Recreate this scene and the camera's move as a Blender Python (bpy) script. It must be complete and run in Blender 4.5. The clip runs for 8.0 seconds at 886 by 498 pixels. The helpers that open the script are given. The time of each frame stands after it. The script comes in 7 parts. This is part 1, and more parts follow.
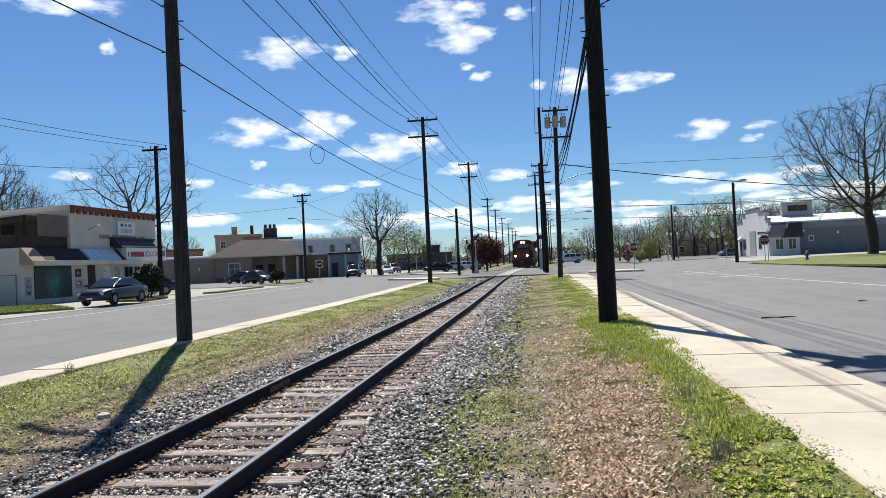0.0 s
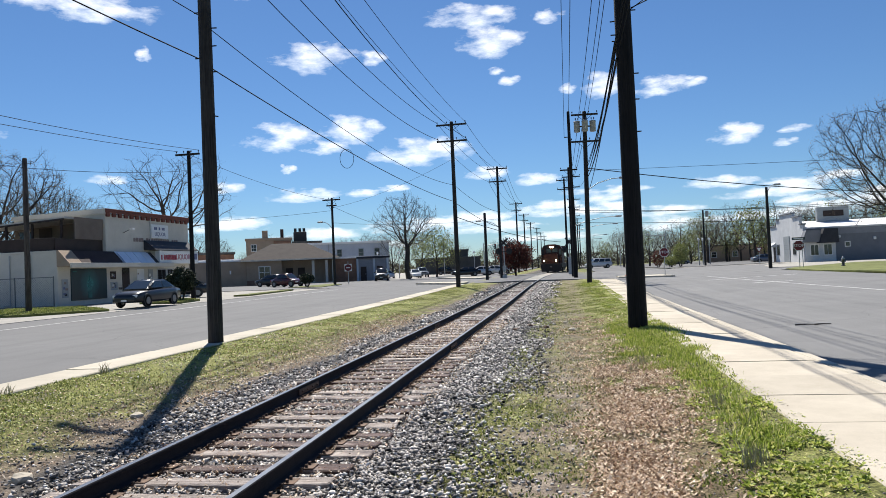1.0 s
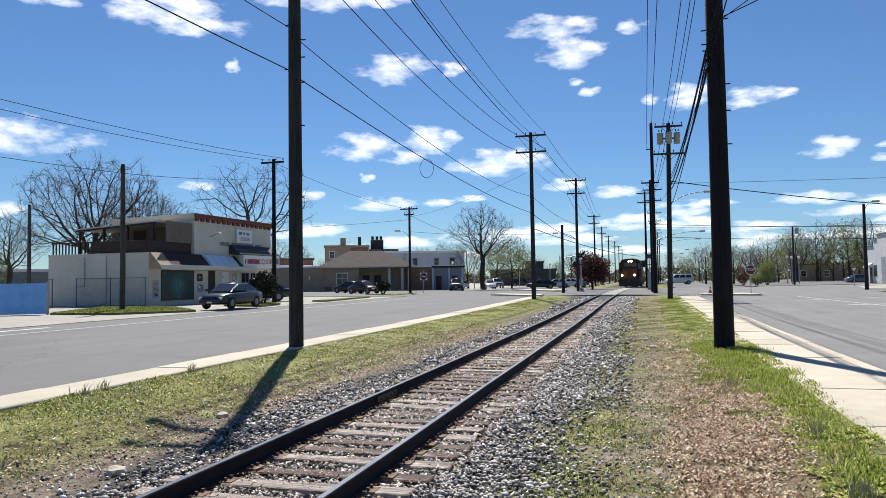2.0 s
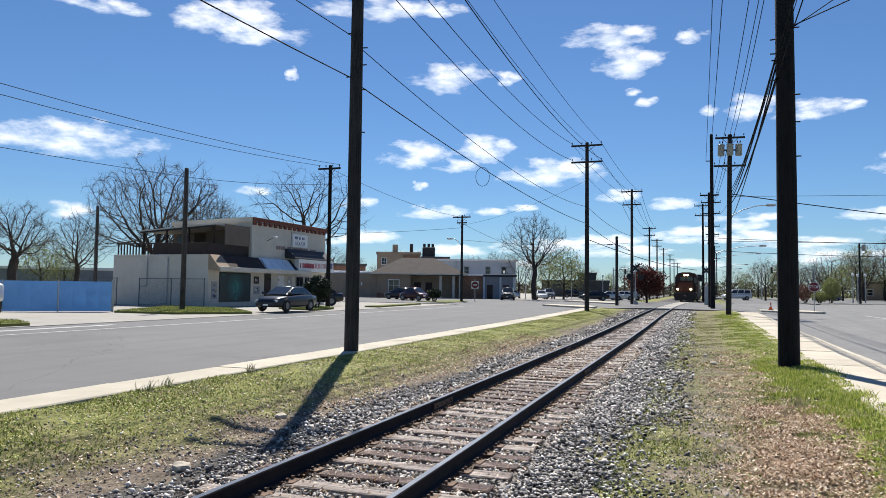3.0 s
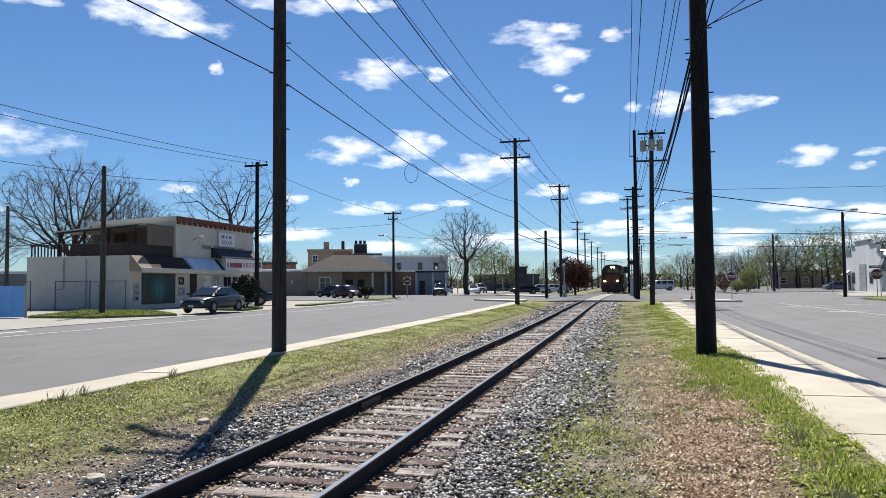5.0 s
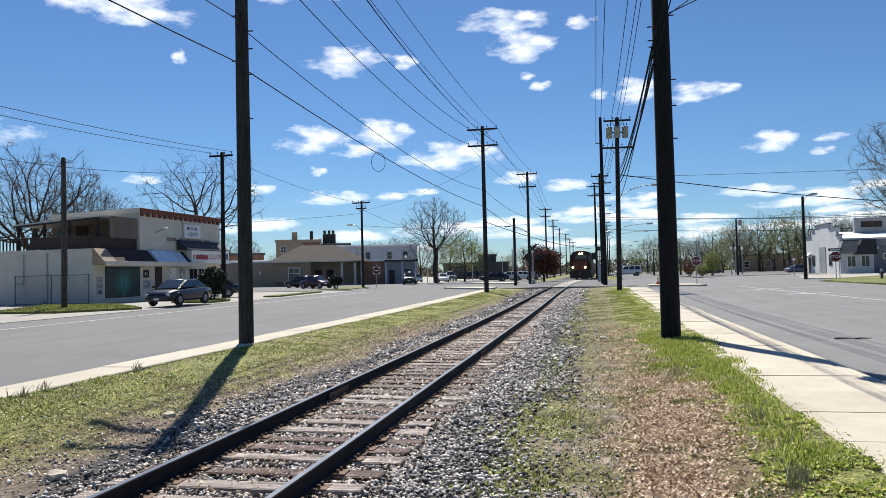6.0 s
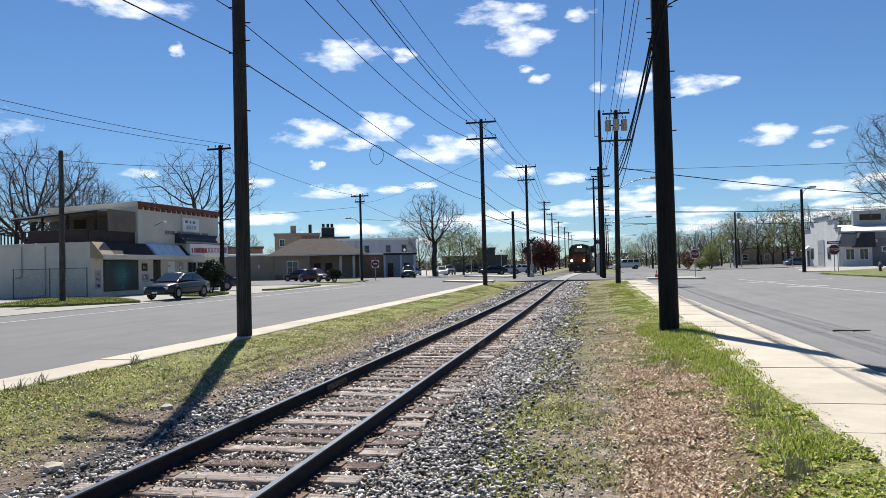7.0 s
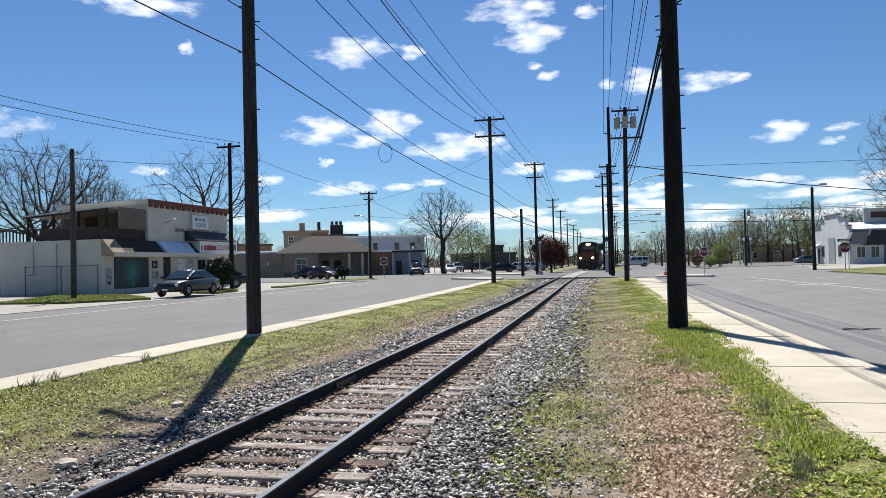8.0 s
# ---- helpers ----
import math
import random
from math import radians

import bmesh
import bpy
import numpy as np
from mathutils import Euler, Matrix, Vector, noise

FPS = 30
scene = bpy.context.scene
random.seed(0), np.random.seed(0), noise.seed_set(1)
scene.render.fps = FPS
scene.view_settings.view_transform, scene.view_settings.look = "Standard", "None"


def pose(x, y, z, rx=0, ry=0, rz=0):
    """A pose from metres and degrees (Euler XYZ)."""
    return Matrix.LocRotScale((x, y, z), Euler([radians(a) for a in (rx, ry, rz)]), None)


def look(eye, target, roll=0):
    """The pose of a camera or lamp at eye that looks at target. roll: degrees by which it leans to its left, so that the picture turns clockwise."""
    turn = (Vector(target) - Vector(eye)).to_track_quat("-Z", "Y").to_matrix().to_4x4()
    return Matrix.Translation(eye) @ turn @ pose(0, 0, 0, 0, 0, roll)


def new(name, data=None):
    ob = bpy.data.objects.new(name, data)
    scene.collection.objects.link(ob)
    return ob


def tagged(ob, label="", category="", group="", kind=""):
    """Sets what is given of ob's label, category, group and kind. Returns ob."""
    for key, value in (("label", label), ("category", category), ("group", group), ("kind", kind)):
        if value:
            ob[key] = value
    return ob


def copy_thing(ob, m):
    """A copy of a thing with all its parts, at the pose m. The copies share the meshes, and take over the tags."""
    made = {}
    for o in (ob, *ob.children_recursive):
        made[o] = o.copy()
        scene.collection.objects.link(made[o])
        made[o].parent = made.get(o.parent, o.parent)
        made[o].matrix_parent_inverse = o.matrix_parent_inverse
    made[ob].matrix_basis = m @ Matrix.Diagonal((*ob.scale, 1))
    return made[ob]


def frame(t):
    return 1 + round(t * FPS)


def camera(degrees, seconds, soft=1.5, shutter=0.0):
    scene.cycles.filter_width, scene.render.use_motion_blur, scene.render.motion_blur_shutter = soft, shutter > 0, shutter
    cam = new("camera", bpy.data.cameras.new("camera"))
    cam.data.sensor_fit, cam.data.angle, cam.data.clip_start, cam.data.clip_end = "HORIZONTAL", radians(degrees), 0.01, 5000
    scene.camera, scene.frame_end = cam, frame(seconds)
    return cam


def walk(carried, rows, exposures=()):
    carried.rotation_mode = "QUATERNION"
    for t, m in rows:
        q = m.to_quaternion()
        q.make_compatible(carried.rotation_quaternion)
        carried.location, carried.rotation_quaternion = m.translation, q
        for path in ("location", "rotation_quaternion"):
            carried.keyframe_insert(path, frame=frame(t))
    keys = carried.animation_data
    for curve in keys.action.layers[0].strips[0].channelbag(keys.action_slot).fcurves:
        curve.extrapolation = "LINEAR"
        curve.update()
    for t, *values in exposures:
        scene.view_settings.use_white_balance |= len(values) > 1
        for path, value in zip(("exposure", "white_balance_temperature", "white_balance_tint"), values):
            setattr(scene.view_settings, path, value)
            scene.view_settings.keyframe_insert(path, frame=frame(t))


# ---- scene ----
# ---- camera ----
cam = camera(63.4, 8.0, soft=0.6)


def view(x, y, z, yaw, pitch, roll):
    return pose(x, y, z, 90 + pitch, 0, yaw) @ pose(0, 0, 0, 0, 0, roll)


PATH = [
    (0.0, 0.000, -0.000, 1.947, 7.42, 1.04, -2.77),
    (0.5, 0.009, -0.004, 1.939, 8.08, 1.20, -2.78),
    (1.0, 0.004, -0.020, 1.943, 9.66, 1.49, -2.48),
    (1.5, -0.038, 0.007, 1.953, 12.32, 1.97, -1.80),
    (2.0, -0.123, 0.035, 1.955, 15.60, 2.49, -0.84),
    (3.5, -0.290, -0.010, 1.941, 20.16, 3.32, 0.95),
    (4.0, -0.245, -0.058, 1.967, 18.75, 3.34, 0.69),
    (4.5, -0.194, -0.010, 1.964, 16.53, 3.21, 0.16),
    (5.0, -0.155, 0.055, 1.972, 14.28, 2.85, -0.51),
    (6.5, -0.086, 0.053, 1.956, 11.62, 1.56, -1.53),
    (7.0, -0.086, 0.090, 1.945, 11.79, 1.38, -1.44),
    (7.5, -0.081, 0.030, 1.956, 12.13, 1.24, -1.42),
    (8.0, -0.078, 0.043, 1.964, 12.47, 1.18, -1.40),
]
walk(cam, [(t, view(x, y, z, yaw, pitch, roll)) for t, x, y, z, yaw, pitch, roll in PATH], [(0, 0.56), (8, 0.56)])

# ---- world and sun ----
SUN_AZ, SUN_EL = 21.7, 53.0  # degrees left of the track, degrees up
world = bpy.data.worlds.new("sky")
scene.world = world
world.use_nodes = True
wn = world.node_tree.nodes
sky = wn.new("ShaderNodeTexSky")
sky.sky_type, sky.sun_disc = "NISHITA", False
sky.sun_elevation, sky.sun_rotation = radians(SUN_EL), radians(-SUN_AZ)
sky.altitude, sky.air_density, sky.dust_density, sky.ozone_density = 0, 1.0, 0.08, 4.0
wn["Background"].inputs["Strength"].default_value = 0.053
tint = wn.new("ShaderNodeMix")
tint.data_type, tint.blend_type = "RGBA", "MULTIPLY"
tint.inputs[0].default_value, tint.inputs[7].default_value = 1.0, (0.72, 0.96, 1.21, 1.0)
world.node_tree.links.new(sky.outputs[0], tint.inputs[6])
world.node_tree.links.new(tint.outputs[2], wn["Background"].inputs["Color"])
sun = new("sun", bpy.data.lights.new("sun", "SUN"))
sun.data.energy, sun.data.angle, sun.data.color = 5.0, radians(0.53), (1.0, 0.95, 0.87)
sa, se = radians(SUN_AZ), radians(SUN_EL)
sun.matrix_world = look((-math.sin(sa) * math.cos(se) * 60, math.cos(sa) * math.cos(se) * 60, math.sin(se) * 60), (0, 0, 0))

# ---- materials ----
def rgb(c):
    return (c[0], c[1], c[2], 1.0)


class Nodes:
    """A node material under construction."""

    def __init__(self, name):
        self.mat = bpy.data.materials.new(name)
        self.mat.use_nodes = True
        self.tree = self.mat.node_tree
        self.bsdf = self.tree.nodes["Principled BSDF"]
        self.coord = self.tree.nodes.new("ShaderNodeTexCoord").outputs["Object"]

    def add(self, kind):
        return self.tree.nodes.new(kind)

    def link(self, a, b):
        self.tree.links.new(a, b)

    def noise(self, scale, detail=4.0, rough=0.6, vector=None, stretch=None):
        n = self.add("ShaderNodeTexNoise")
        n.inputs["Scale"].default_value, n.inputs["Detail"].default_value, n.inputs["Roughness"].default_value = scale, detail, rough
        v = vector or self.coord
        if stretch:
            m = self.add("ShaderNodeMapping")
            m.inputs["Scale"].default_value = stretch
            self.link(v, m.inputs["Vector"])
            v = m.outputs[0]
        self.link(v, n.inputs["Vector"])
        return n.outputs["Fac"]

    def math(self, op, a, b=0.0, clamp=False):
        n = self.add("ShaderNodeMath")
        n.operation, n.use_clamp = op, clamp
        for slot, v in zip(n.inputs, (a, b)):
            if isinstance(v, (int, float)):
                slot.default_value = v
            else:
                self.link(v, slot)
        return n.outputs[0]

    def ramp(self, fac, stops, interpolation="LINEAR"):
        n = self.add("ShaderNodeValToRGB")
        n.color_ramp.interpolation = interpolation
        el = n.color_ramp.elements
        while len(el) < len(stops):
            el.new(0.5)
        for e, (p, c) in zip(el, stops):
            e.position, e.color = p, rgb(c)
        self.link(fac, n.inputs["Fac"])
        return n.outputs["Color"]

    def mix(self, fac, a, b, blend="MIX"):
        n = self.add("ShaderNodeMix")
        n.data_type, n.blend_type = "RGBA", blend
        for slot, v in ((n.inputs[0], fac), (n.inputs[6], a), (n.inputs[7], b)):
            if isinstance(v, (int, float)):
                slot.default_value = v
            elif isinstance(v, tuple):
                slot.default_value = rgb(v)
            else:
                self.link(v, slot)
        return n.outputs[2]

    def bump(self, height, strength=0.4, distance=0.02):
        n = self.add("ShaderNodeBump")
        n.inputs["Strength"].default_value, n.inputs["Distance"].default_value = strength, distance
        self.link(height, n.inputs["Height"])
        self.link(n.outputs[0], self.bsdf.inputs["Normal"])

    def random(self):
        return self.add("ShaderNodeObjectInfo").outputs["Random"]

    def done(self, color, rough=0.8, metal=0.0, spec=0.5):
        b = self.bsdf
        if isinstance(color, tuple):
            b.inputs["Base Color"].default_value = rgb(color)
        else:
            self.link(color, b.inputs["Base Color"])
        if isinstance(rough, (int, float)):
            b.inputs["Roughness"].default_value = rough
        else:
            self.link(rough, b.inputs["Roughness"])
        b.inputs["Metallic"].default_value = metal
        b.inputs["Specular IOR Level"].default_value = spec
        return self.mat


def surface(name, dark, light, scale=3.0, grain=40.0, rough=0.85, metal=0.0, bump=0.3, depth=0.01, vary=0.0, spec=0.4, stretch=None):
    """A worn surface: patches at one scale, grain at a finer one."""
    n = Nodes(name)
    big, fine = n.noise(scale, 5, 0.65, stretch=stretch), n.noise(grain, 4, 0.7, stretch=stretch)
    both = n.math("ADD", n.math("MULTIPLY", big, 0.6), n.math("MULTIPLY", fine, 0.4))
    color = n.ramp(both, [(0.3, dark), (0.7, light)])
    if vary:
        k = n.math("ADD", n.math("MULTIPLY", n.random(), vary), 1 - vary / 2)
        grey = n.add("ShaderNodeCombineColor")
        for s in grey.inputs[:3]:
            n.link(k, s)
        color = n.mix(1.0, color, grey.outputs[0], "MULTIPLY")
    if bump:
        n.bump(both, bump, depth)
    return n.done(color, rough, metal, spec)


def plain(name, color, rough=0.5, metal=0.0, spec=0.5):
    n = Nodes(name)
    return n.done(color, rough, metal, spec)


def glow(name, color, strength):
    n = Nodes(name)
    n.bsdf.inputs["Emission Color"].default_value = rgb(color)
    n.bsdf.inputs["Emission Strength"].default_value = strength
    return n.done(color, 0.3)


def make_ground():
    """Verge: grass, bare dirt, ballast, dirt path, leaf litter and grass again, across the track; plain grass elsewhere."""
    n = Nodes("verge_soil")
    sep = n.add("ShaderNodeSeparateXYZ")
    n.link(n.coord, sep.inputs[0])
    wob = n.noise(0.55, 3, 0.6)
    wob2 = n.noise(2.6, 4, 0.6)
    x = n.math("ADD", sep.outputs["X"], n.math("MULTIPLY", n.math("SUBTRACT", wob, 0.5), 3.0))
    x = n.math("ADD", x, n.math("MULTIPLY", n.math("SUBTRACT", wob2, 0.5), 1.6))
    u = n.math("DIVIDE", n.math("ADD", x, 12.0), 16.0)

    def at(v):
        return (v + 12.0) / 16.0

    grass, grass2, dirt, dirt2 = (0.05, 0.06, 0.018), (0.36, 0.36, 0.125), (0.055, 0.043, 0.032), (0.31, 0.25, 0.19)
    # stone tones are kept dark: shade in the ballast gaps is in the colour
    stone, stone2, path, path2 = (0.018, 0.016, 0.015), (0.17, 0.16, 0.15), (0.09, 0.07, 0.052), (0.44, 0.37, 0.29)
    olive, olive2 = (0.05, 0.05, 0.022), (0.33, 0.305, 0.145)
    litter, litter2 = (0.045, 0.034, 0.02), (0.31, 0.25, 0.15)
    zones = [(-12, grass, grass2), (-7.6, grass, grass2), (-6.9, olive, olive2), (-6.5, dirt, dirt2), (-5.9, dirt, dirt2), (-5.6, stone, stone2), (-1.6, stone, stone2),
             (-1.1, olive, olive2), (-0.6, olive, olive2), (-0.4, dirt, dirt2), (-0.2, path, path2), (0.0, path, path2), (0.2, litter, litter2), (1.15, litter, litter2), (1.45, olive, olive2), (1.9, grass, grass2), (4, grass, grass2)]
    far = [(-12, grass, grass2), (-7.2, grass, grass2), (-6.6, olive, olive2), (-6.1, dirt, dirt2), (-5.6, stone, stone2), (-1.2, stone, stone2), (-0.8, dirt, dirt2), (-0.3, olive, olive2), (0.2, dirt, dirt2), (0.6, olive, olive2), (0.9, olive, olive2),
           (1.3, grass, grass2), (4, grass, grass2)]
    along = n.math("MULTIPLY", n.math("SUBTRACT", sep.outputs["Y"], 11.0), 0.14, True)
    low = n.mix(along, n.ramp(u, [(at(p), a) for p, a, b in zones]), n.ramp(u, [(at(p), a) for p, a, b in far]))
    high = n.mix(along, n.ramp(u, [(at(p), b) for p, a, b in zones]), n.ramp(u, [(at(p), b) for p, a, b in far]))
    soft_zone = n.ramp(u, [(at(-6.6), (1, 1, 1)), (at(-5.9), (0, 0, 0)), (at(-1.7), (0, 0, 0)), (at(-1.2), (1, 1, 1)), (at(0.0), (1, 1, 1)), (at(0.3), (0.3, 0.3, 0.3)), (at(1.1), (0.3, 0.3, 0.3)), (at(1.5), (1, 1, 1))])
    tuft = n.ramp(n.noise(1.3, 4, 0.65), [(0.47, (0, 0, 0)), (0.58, (1, 1, 1))])
    bare = n.ramp(n.noise(1.9, 4, 0.7, stretch=(1, 0.6, 1)), [(0.55, (0, 0, 0)), (0.66, (1, 1, 1))])
    tufts = n.math("MULTIPLY", n.math("MULTIPLY", soft_zone, tuft), 0.6)
    low, high = n.mix(tufts, low, grass), n.mix(tufts, high, grass2)
    bares = n.math("MULTIPLY", n.math("MULTIPLY", soft_zone, bare), 0.7)
    low, high = n.mix(bares, low, dirt), n.mix(bares, high, dirt2)
    fine, mid = n.noise(26, 6, 0.8), n.noise(7, 6, 0.75)
    f = n.math("ADD", n.math("MULTIPLY", fine, 0.42), n.math("MULTIPLY", mid, 0.36))
    f = n.math("ADD", f, n.math("MULTIPLY", n.noise(2.0, 5, 0.7), 0.22))
    # steep contrast puts shadows between the grass clumps into the low tones
    fac = n.add("ShaderNodeMapRange")
    fac.inputs["From Min"].default_value, fac.inputs["From Max"].default_value = 0.42, 0.58
    n.link(f, fac.inputs["Value"])
    n.bump(f, 1.0, 0.06)
    return n.done(n.mix(fac.outputs[0], low, high), 0.95, 0, 0.2)


def make_asphalt(name, dark, light):
    n = Nodes(name)
    fine, mid = n.noise(90, 4, 0.8), n.noise(0.35, 6, 0.65)
    streak = n.noise(0.9, 4, 0.6, stretch=(2.2, 0.08, 1))
    f = n.math("ADD", n.math("ADD", n.math("MULTIPLY", fine, 0.35), n.math("MULTIPLY", mid, 0.35)), n.math("MULTIPLY", streak, 0.3))
    color = n.ramp(f, [(0.34, dark), (0.66, light)])
    crack = n.add("ShaderNodeTexVoronoi")
    crack.feature = "DISTANCE_TO_EDGE"
    crack.inputs["Scale"].default_value = 0.22
    warp = n.add("ShaderNodeVectorMath")
    nz = n.add("ShaderNodeTexNoise")
    nz.inputs["Scale"].default_value = 0.8
    n.link(n.coord, nz.inputs["Vector"])
    n.link(n.coord, warp.inputs[0])
    n.link(nz.outputs["Color"], warp.inputs[1])
    n.link(warp.outputs[0], crack.inputs["Vector"])
    line = n.math("LESS_THAN", crack.outputs["Distance"], 0.004)
    color = n.mix(n.math("MULTIPLY", line, 0.3), color, tuple(c * 0.45 for c in dark))
    n.bump(fine, 0.35, 0.008)
    return n.done(color, 0.85, 0, 0.35)


def make_concrete(name, dark, light):
    n = Nodes(name)
    fine, mid = n.noise(70, 4, 0.75), n.noise(0.8, 6, 0.7)
    f = n.math("ADD", n.math("MULTIPLY", fine, 0.35), n.math("MULTIPLY", mid, 0.65))
    color = n.ramp(f, [(0.3, dark), (0.7, light)])
    k = n.math("ADD", n.math("MULTIPLY", n.random(), 0.14), 0.9)
    grey = n.add("ShaderNodeCombineColor")
    for s in grey.inputs[:3]:
        n.link(k, s)
    n.bump(fine, 0.3, 0.006)
    return n.done(n.mix(1.0, color, grey.outputs[0], "MULTIPLY"), 0.88, 0, 0.3)


def make_wood(name, dark, light, vary=0.5, along="x", rough=0.85):
    n = Nodes(name)
    st = {"x": (0.6, 14, 14), "y": (14, 0.6, 14), "z": (14, 14, 0.6)}[along]
    grain, patch = n.noise(2.2, 6, 0.7, stretch=st), n.noise(1.3, 4, 0.6)
    f = n.math("ADD", n.math("MULTIPLY", grain, 0.7), n.math("MULTIPLY", patch, 0.3))
    color = n.ramp(f, [(0.40, dark), (0.64, light)])
    if vary:
        k = n.math("ADD", n.math("MULTIPLY", n.random(), vary), 1 - vary / 2)
        grey = n.add("ShaderNodeCombineColor")
        for s in grey.inputs[:3]:
            n.link(k, s)
        color = n.mix(1.0, color, grey.outputs[0], "MULTIPLY")
    n.bump(grain, 1.0, 0.02)
    return n.done(color, rough, 0, 0.25)


def make_tie():
    """Weathered ties: some bleached grey and cracked, with sun sheen put into their pale tone, others dark red-brown.
    """
    n = Nodes("tie_wood")
    grain, patch = n.noise(2.2, 7, 0.75, stretch=(0.5, 16, 16)), n.noise(2.6, 5, 0.65)
    split = n.noise(1.6, 3, 0.5, stretch=(0.35, 26, 8))
    f = n.math("ADD", n.math("MULTIPLY", grain, 0.65), n.math("MULTIPLY", patch, 0.35))
    pale = n.ramp(f, [(0.36, (0.05, 0.038, 0.032)), (0.50, (0.30, 0.245, 0.21)), (0.62, (0.62, 0.54, 0.48))])
    brown = n.ramp(f, [(0.36, (0.018, 0.010, 0.008)), (0.55, (0.10, 0.046, 0.034)), (0.70, (0.30, 0.175, 0.135))])
    pick = n.ramp(n.math("ADD", n.random(), n.math("MULTIPLY", n.math("SUBTRACT", patch, 0.5), 1.2)), [(0.42, (0, 0, 0)), (0.75, (1, 1, 1))])
    crack = n.math("LESS_THAN", split, 0.37)
    color = n.mix(n.math("MULTIPLY", crack, 0.85), n.mix(pick, brown, pale), (0.012, 0.009, 0.008))
    n.bump(n.math("SUBTRACT", grain, n.math("MULTIPLY", crack, 0.4)), 1.0, 0.025)
    return n.done(color, 0.55, 0, 0.35)


def island_vary(name, stops, rough=0.85, spec=0.3, thin=0.0):
    """Many small pieces in one mesh, each with its own tone."""
    n = Nodes(name)
    r = n.add("ShaderNodeNewGeometry").outputs["Random Per Island"]
    color = n.ramp(r, stops)
    mat = n.done(color, rough, 0, spec)
    if thin:
        tr = n.add("ShaderNodeBsdfTranslucent")
        n.link(color, tr.inputs["Color"])
        mx = n.add("ShaderNodeMixShader")
        mx.inputs[0].default_value = thin
        n.link(n.bsdf.outputs[0], mx.inputs[1])
        n.link(tr.outputs[0], mx.inputs[2])
        n.link(mx.outputs[0], n.tree.nodes["Material Output"].inputs["Surface"])
    return mat


def make_mural():
    """A dark teal painted panel with a paler burst round its emblem."""
    n = Nodes("teal_mural")
    sep = n.add("ShaderNodeSeparateXYZ")
    n.link(n.coord, sep.inputs[0])
    dy = n.math("MULTIPLY", n.math("SUBTRACT", sep.outputs["Y"], 3.05), 0.95)
    dz = n.math("MULTIPLY", n.math("SUBTRACT", sep.outputs["Z"], 1.35), 0.85)
    r = n.math("SQRT", n.math("ADD", n.math("MULTIPLY", dy, dy), n.math("MULTIPLY", dz, dz)))
    r = n.math("ADD", r, n.math("MULTIPLY", n.math("SUBTRACT", n.noise(2.4, 4, 0.6), 0.5), 0.5))
    return n.done(n.ramp(r, [(0.05, (0.05, 0.30, 0.28)), (0.40, (0.010, 0.10, 0.104)), (1.0, (0.002, 0.022, 0.026))]), 0.35)


def make_cloud():
    n = Nodes("cloud_vapour")
    gen = n.tree.nodes["Texture Coordinate"].outputs["Generated"]
    m = n.add("ShaderNodeMapping")
    m.inputs["Location"].default_value = (-1, -1, 0)
    m.inputs["Scale"].default_value = (2, 2, 1)
    n.link(gen, m.inputs["Vector"])
    sep = n.add("ShaderNodeSeparateXYZ")
    n.link(m.outputs[0], sep.inputs[0])
    x, y = sep.outputs["X"], sep.outputs["Y"]
    y = n.math("ADD", y, 0.25)
    below = n.math("MULTIPLY", n.math("MINIMUM", y, 0.0), 1.6)
    above = n.math("MAXIMUM", y, 0.0)
    yy = n.math("ADD", above, below)
    r2 = n.math("ADD", n.math("MULTIPLY", x, x), n.math("MULTIPLY", yy, yy))
    nz = n.add("ShaderNodeTexNoise")
    nz.noise_dimensions = "4D"
    nz.inputs["Scale"].default_value, nz.inputs["Detail"].default_value, nz.inputs["Roughness"].default_value = 0.0125, 7, 0.62
    flat = n.add("ShaderNodeMapping")
    flat.inputs["Scale"].default_value = (0.65, 1.7, 1)
    n.link(n.coord, flat.inputs["Vector"])
    n.link(flat.outputs[0], nz.inputs["Vector"])
    n.link(n.math("MULTIPLY", n.random(), 50.0), nz.inputs["W"])
    body = n.math("ADD", n.math("SUBTRACT", 0.66, r2), n.math("MULTIPLY", n.math("SUBTRACT", nz.outputs["Fac"], 0.5), 2.4))
    own = n.add("ShaderNodeTexNoise")
    own.noise_dimensions = "4D"
    own.inputs["Scale"].default_value, own.inputs["Detail"].default_value = 1.7, 5
    n.link(m.outputs[0], own.inputs["Vector"])
    n.link(n.math("MULTIPLY", n.random(), 90.0), own.inputs["W"])
    body = n.math("ADD", body, n.math("MULTIPLY", n.math("SUBTRACT", own.outputs["Fac"], 0.52), 1.5))
    edge = n.math("SUBTRACT", 1.0, n.math("MAXIMUM", n.math("ABSOLUTE", x), n.math("ABSOLUTE", sep.outputs["Y"])))
    fade = n.math("MULTIPLY", edge, 5.0, True)
    alpha = n.math("MULTIPLY", n.math("MULTIPLY", body, 1.0, True), fade, True)
    # white top, greyer base: sunlight and shade are in the sheet's own glow
    shade = n.ramp(n.math("ADD", n.math("MULTIPLY", nz.outputs["Fac"], 0.5), n.math("MULTIPLY", y, 0.35)), [(0.0, (0.72, 0.80, 0.90)), (0.45, (1.0, 1.0, 1.0))])
    em = n.add("ShaderNodeEmission")
    n.link(shade, em.inputs["Color"])
    em.inputs["Strength"].default_value = 1.0
    tr = n.add("ShaderNodeBsdfTransparent")
    mx = n.add("ShaderNodeMixShader")
    n.link(alpha, mx.inputs[0])
    n.link(tr.outputs[0], mx.inputs[1])
    n.link(em.outputs[0], mx.inputs[2])
    n.link(mx.outputs[0], n.tree.nodes["Material Output"].inputs["Surface"])
    return n.mat


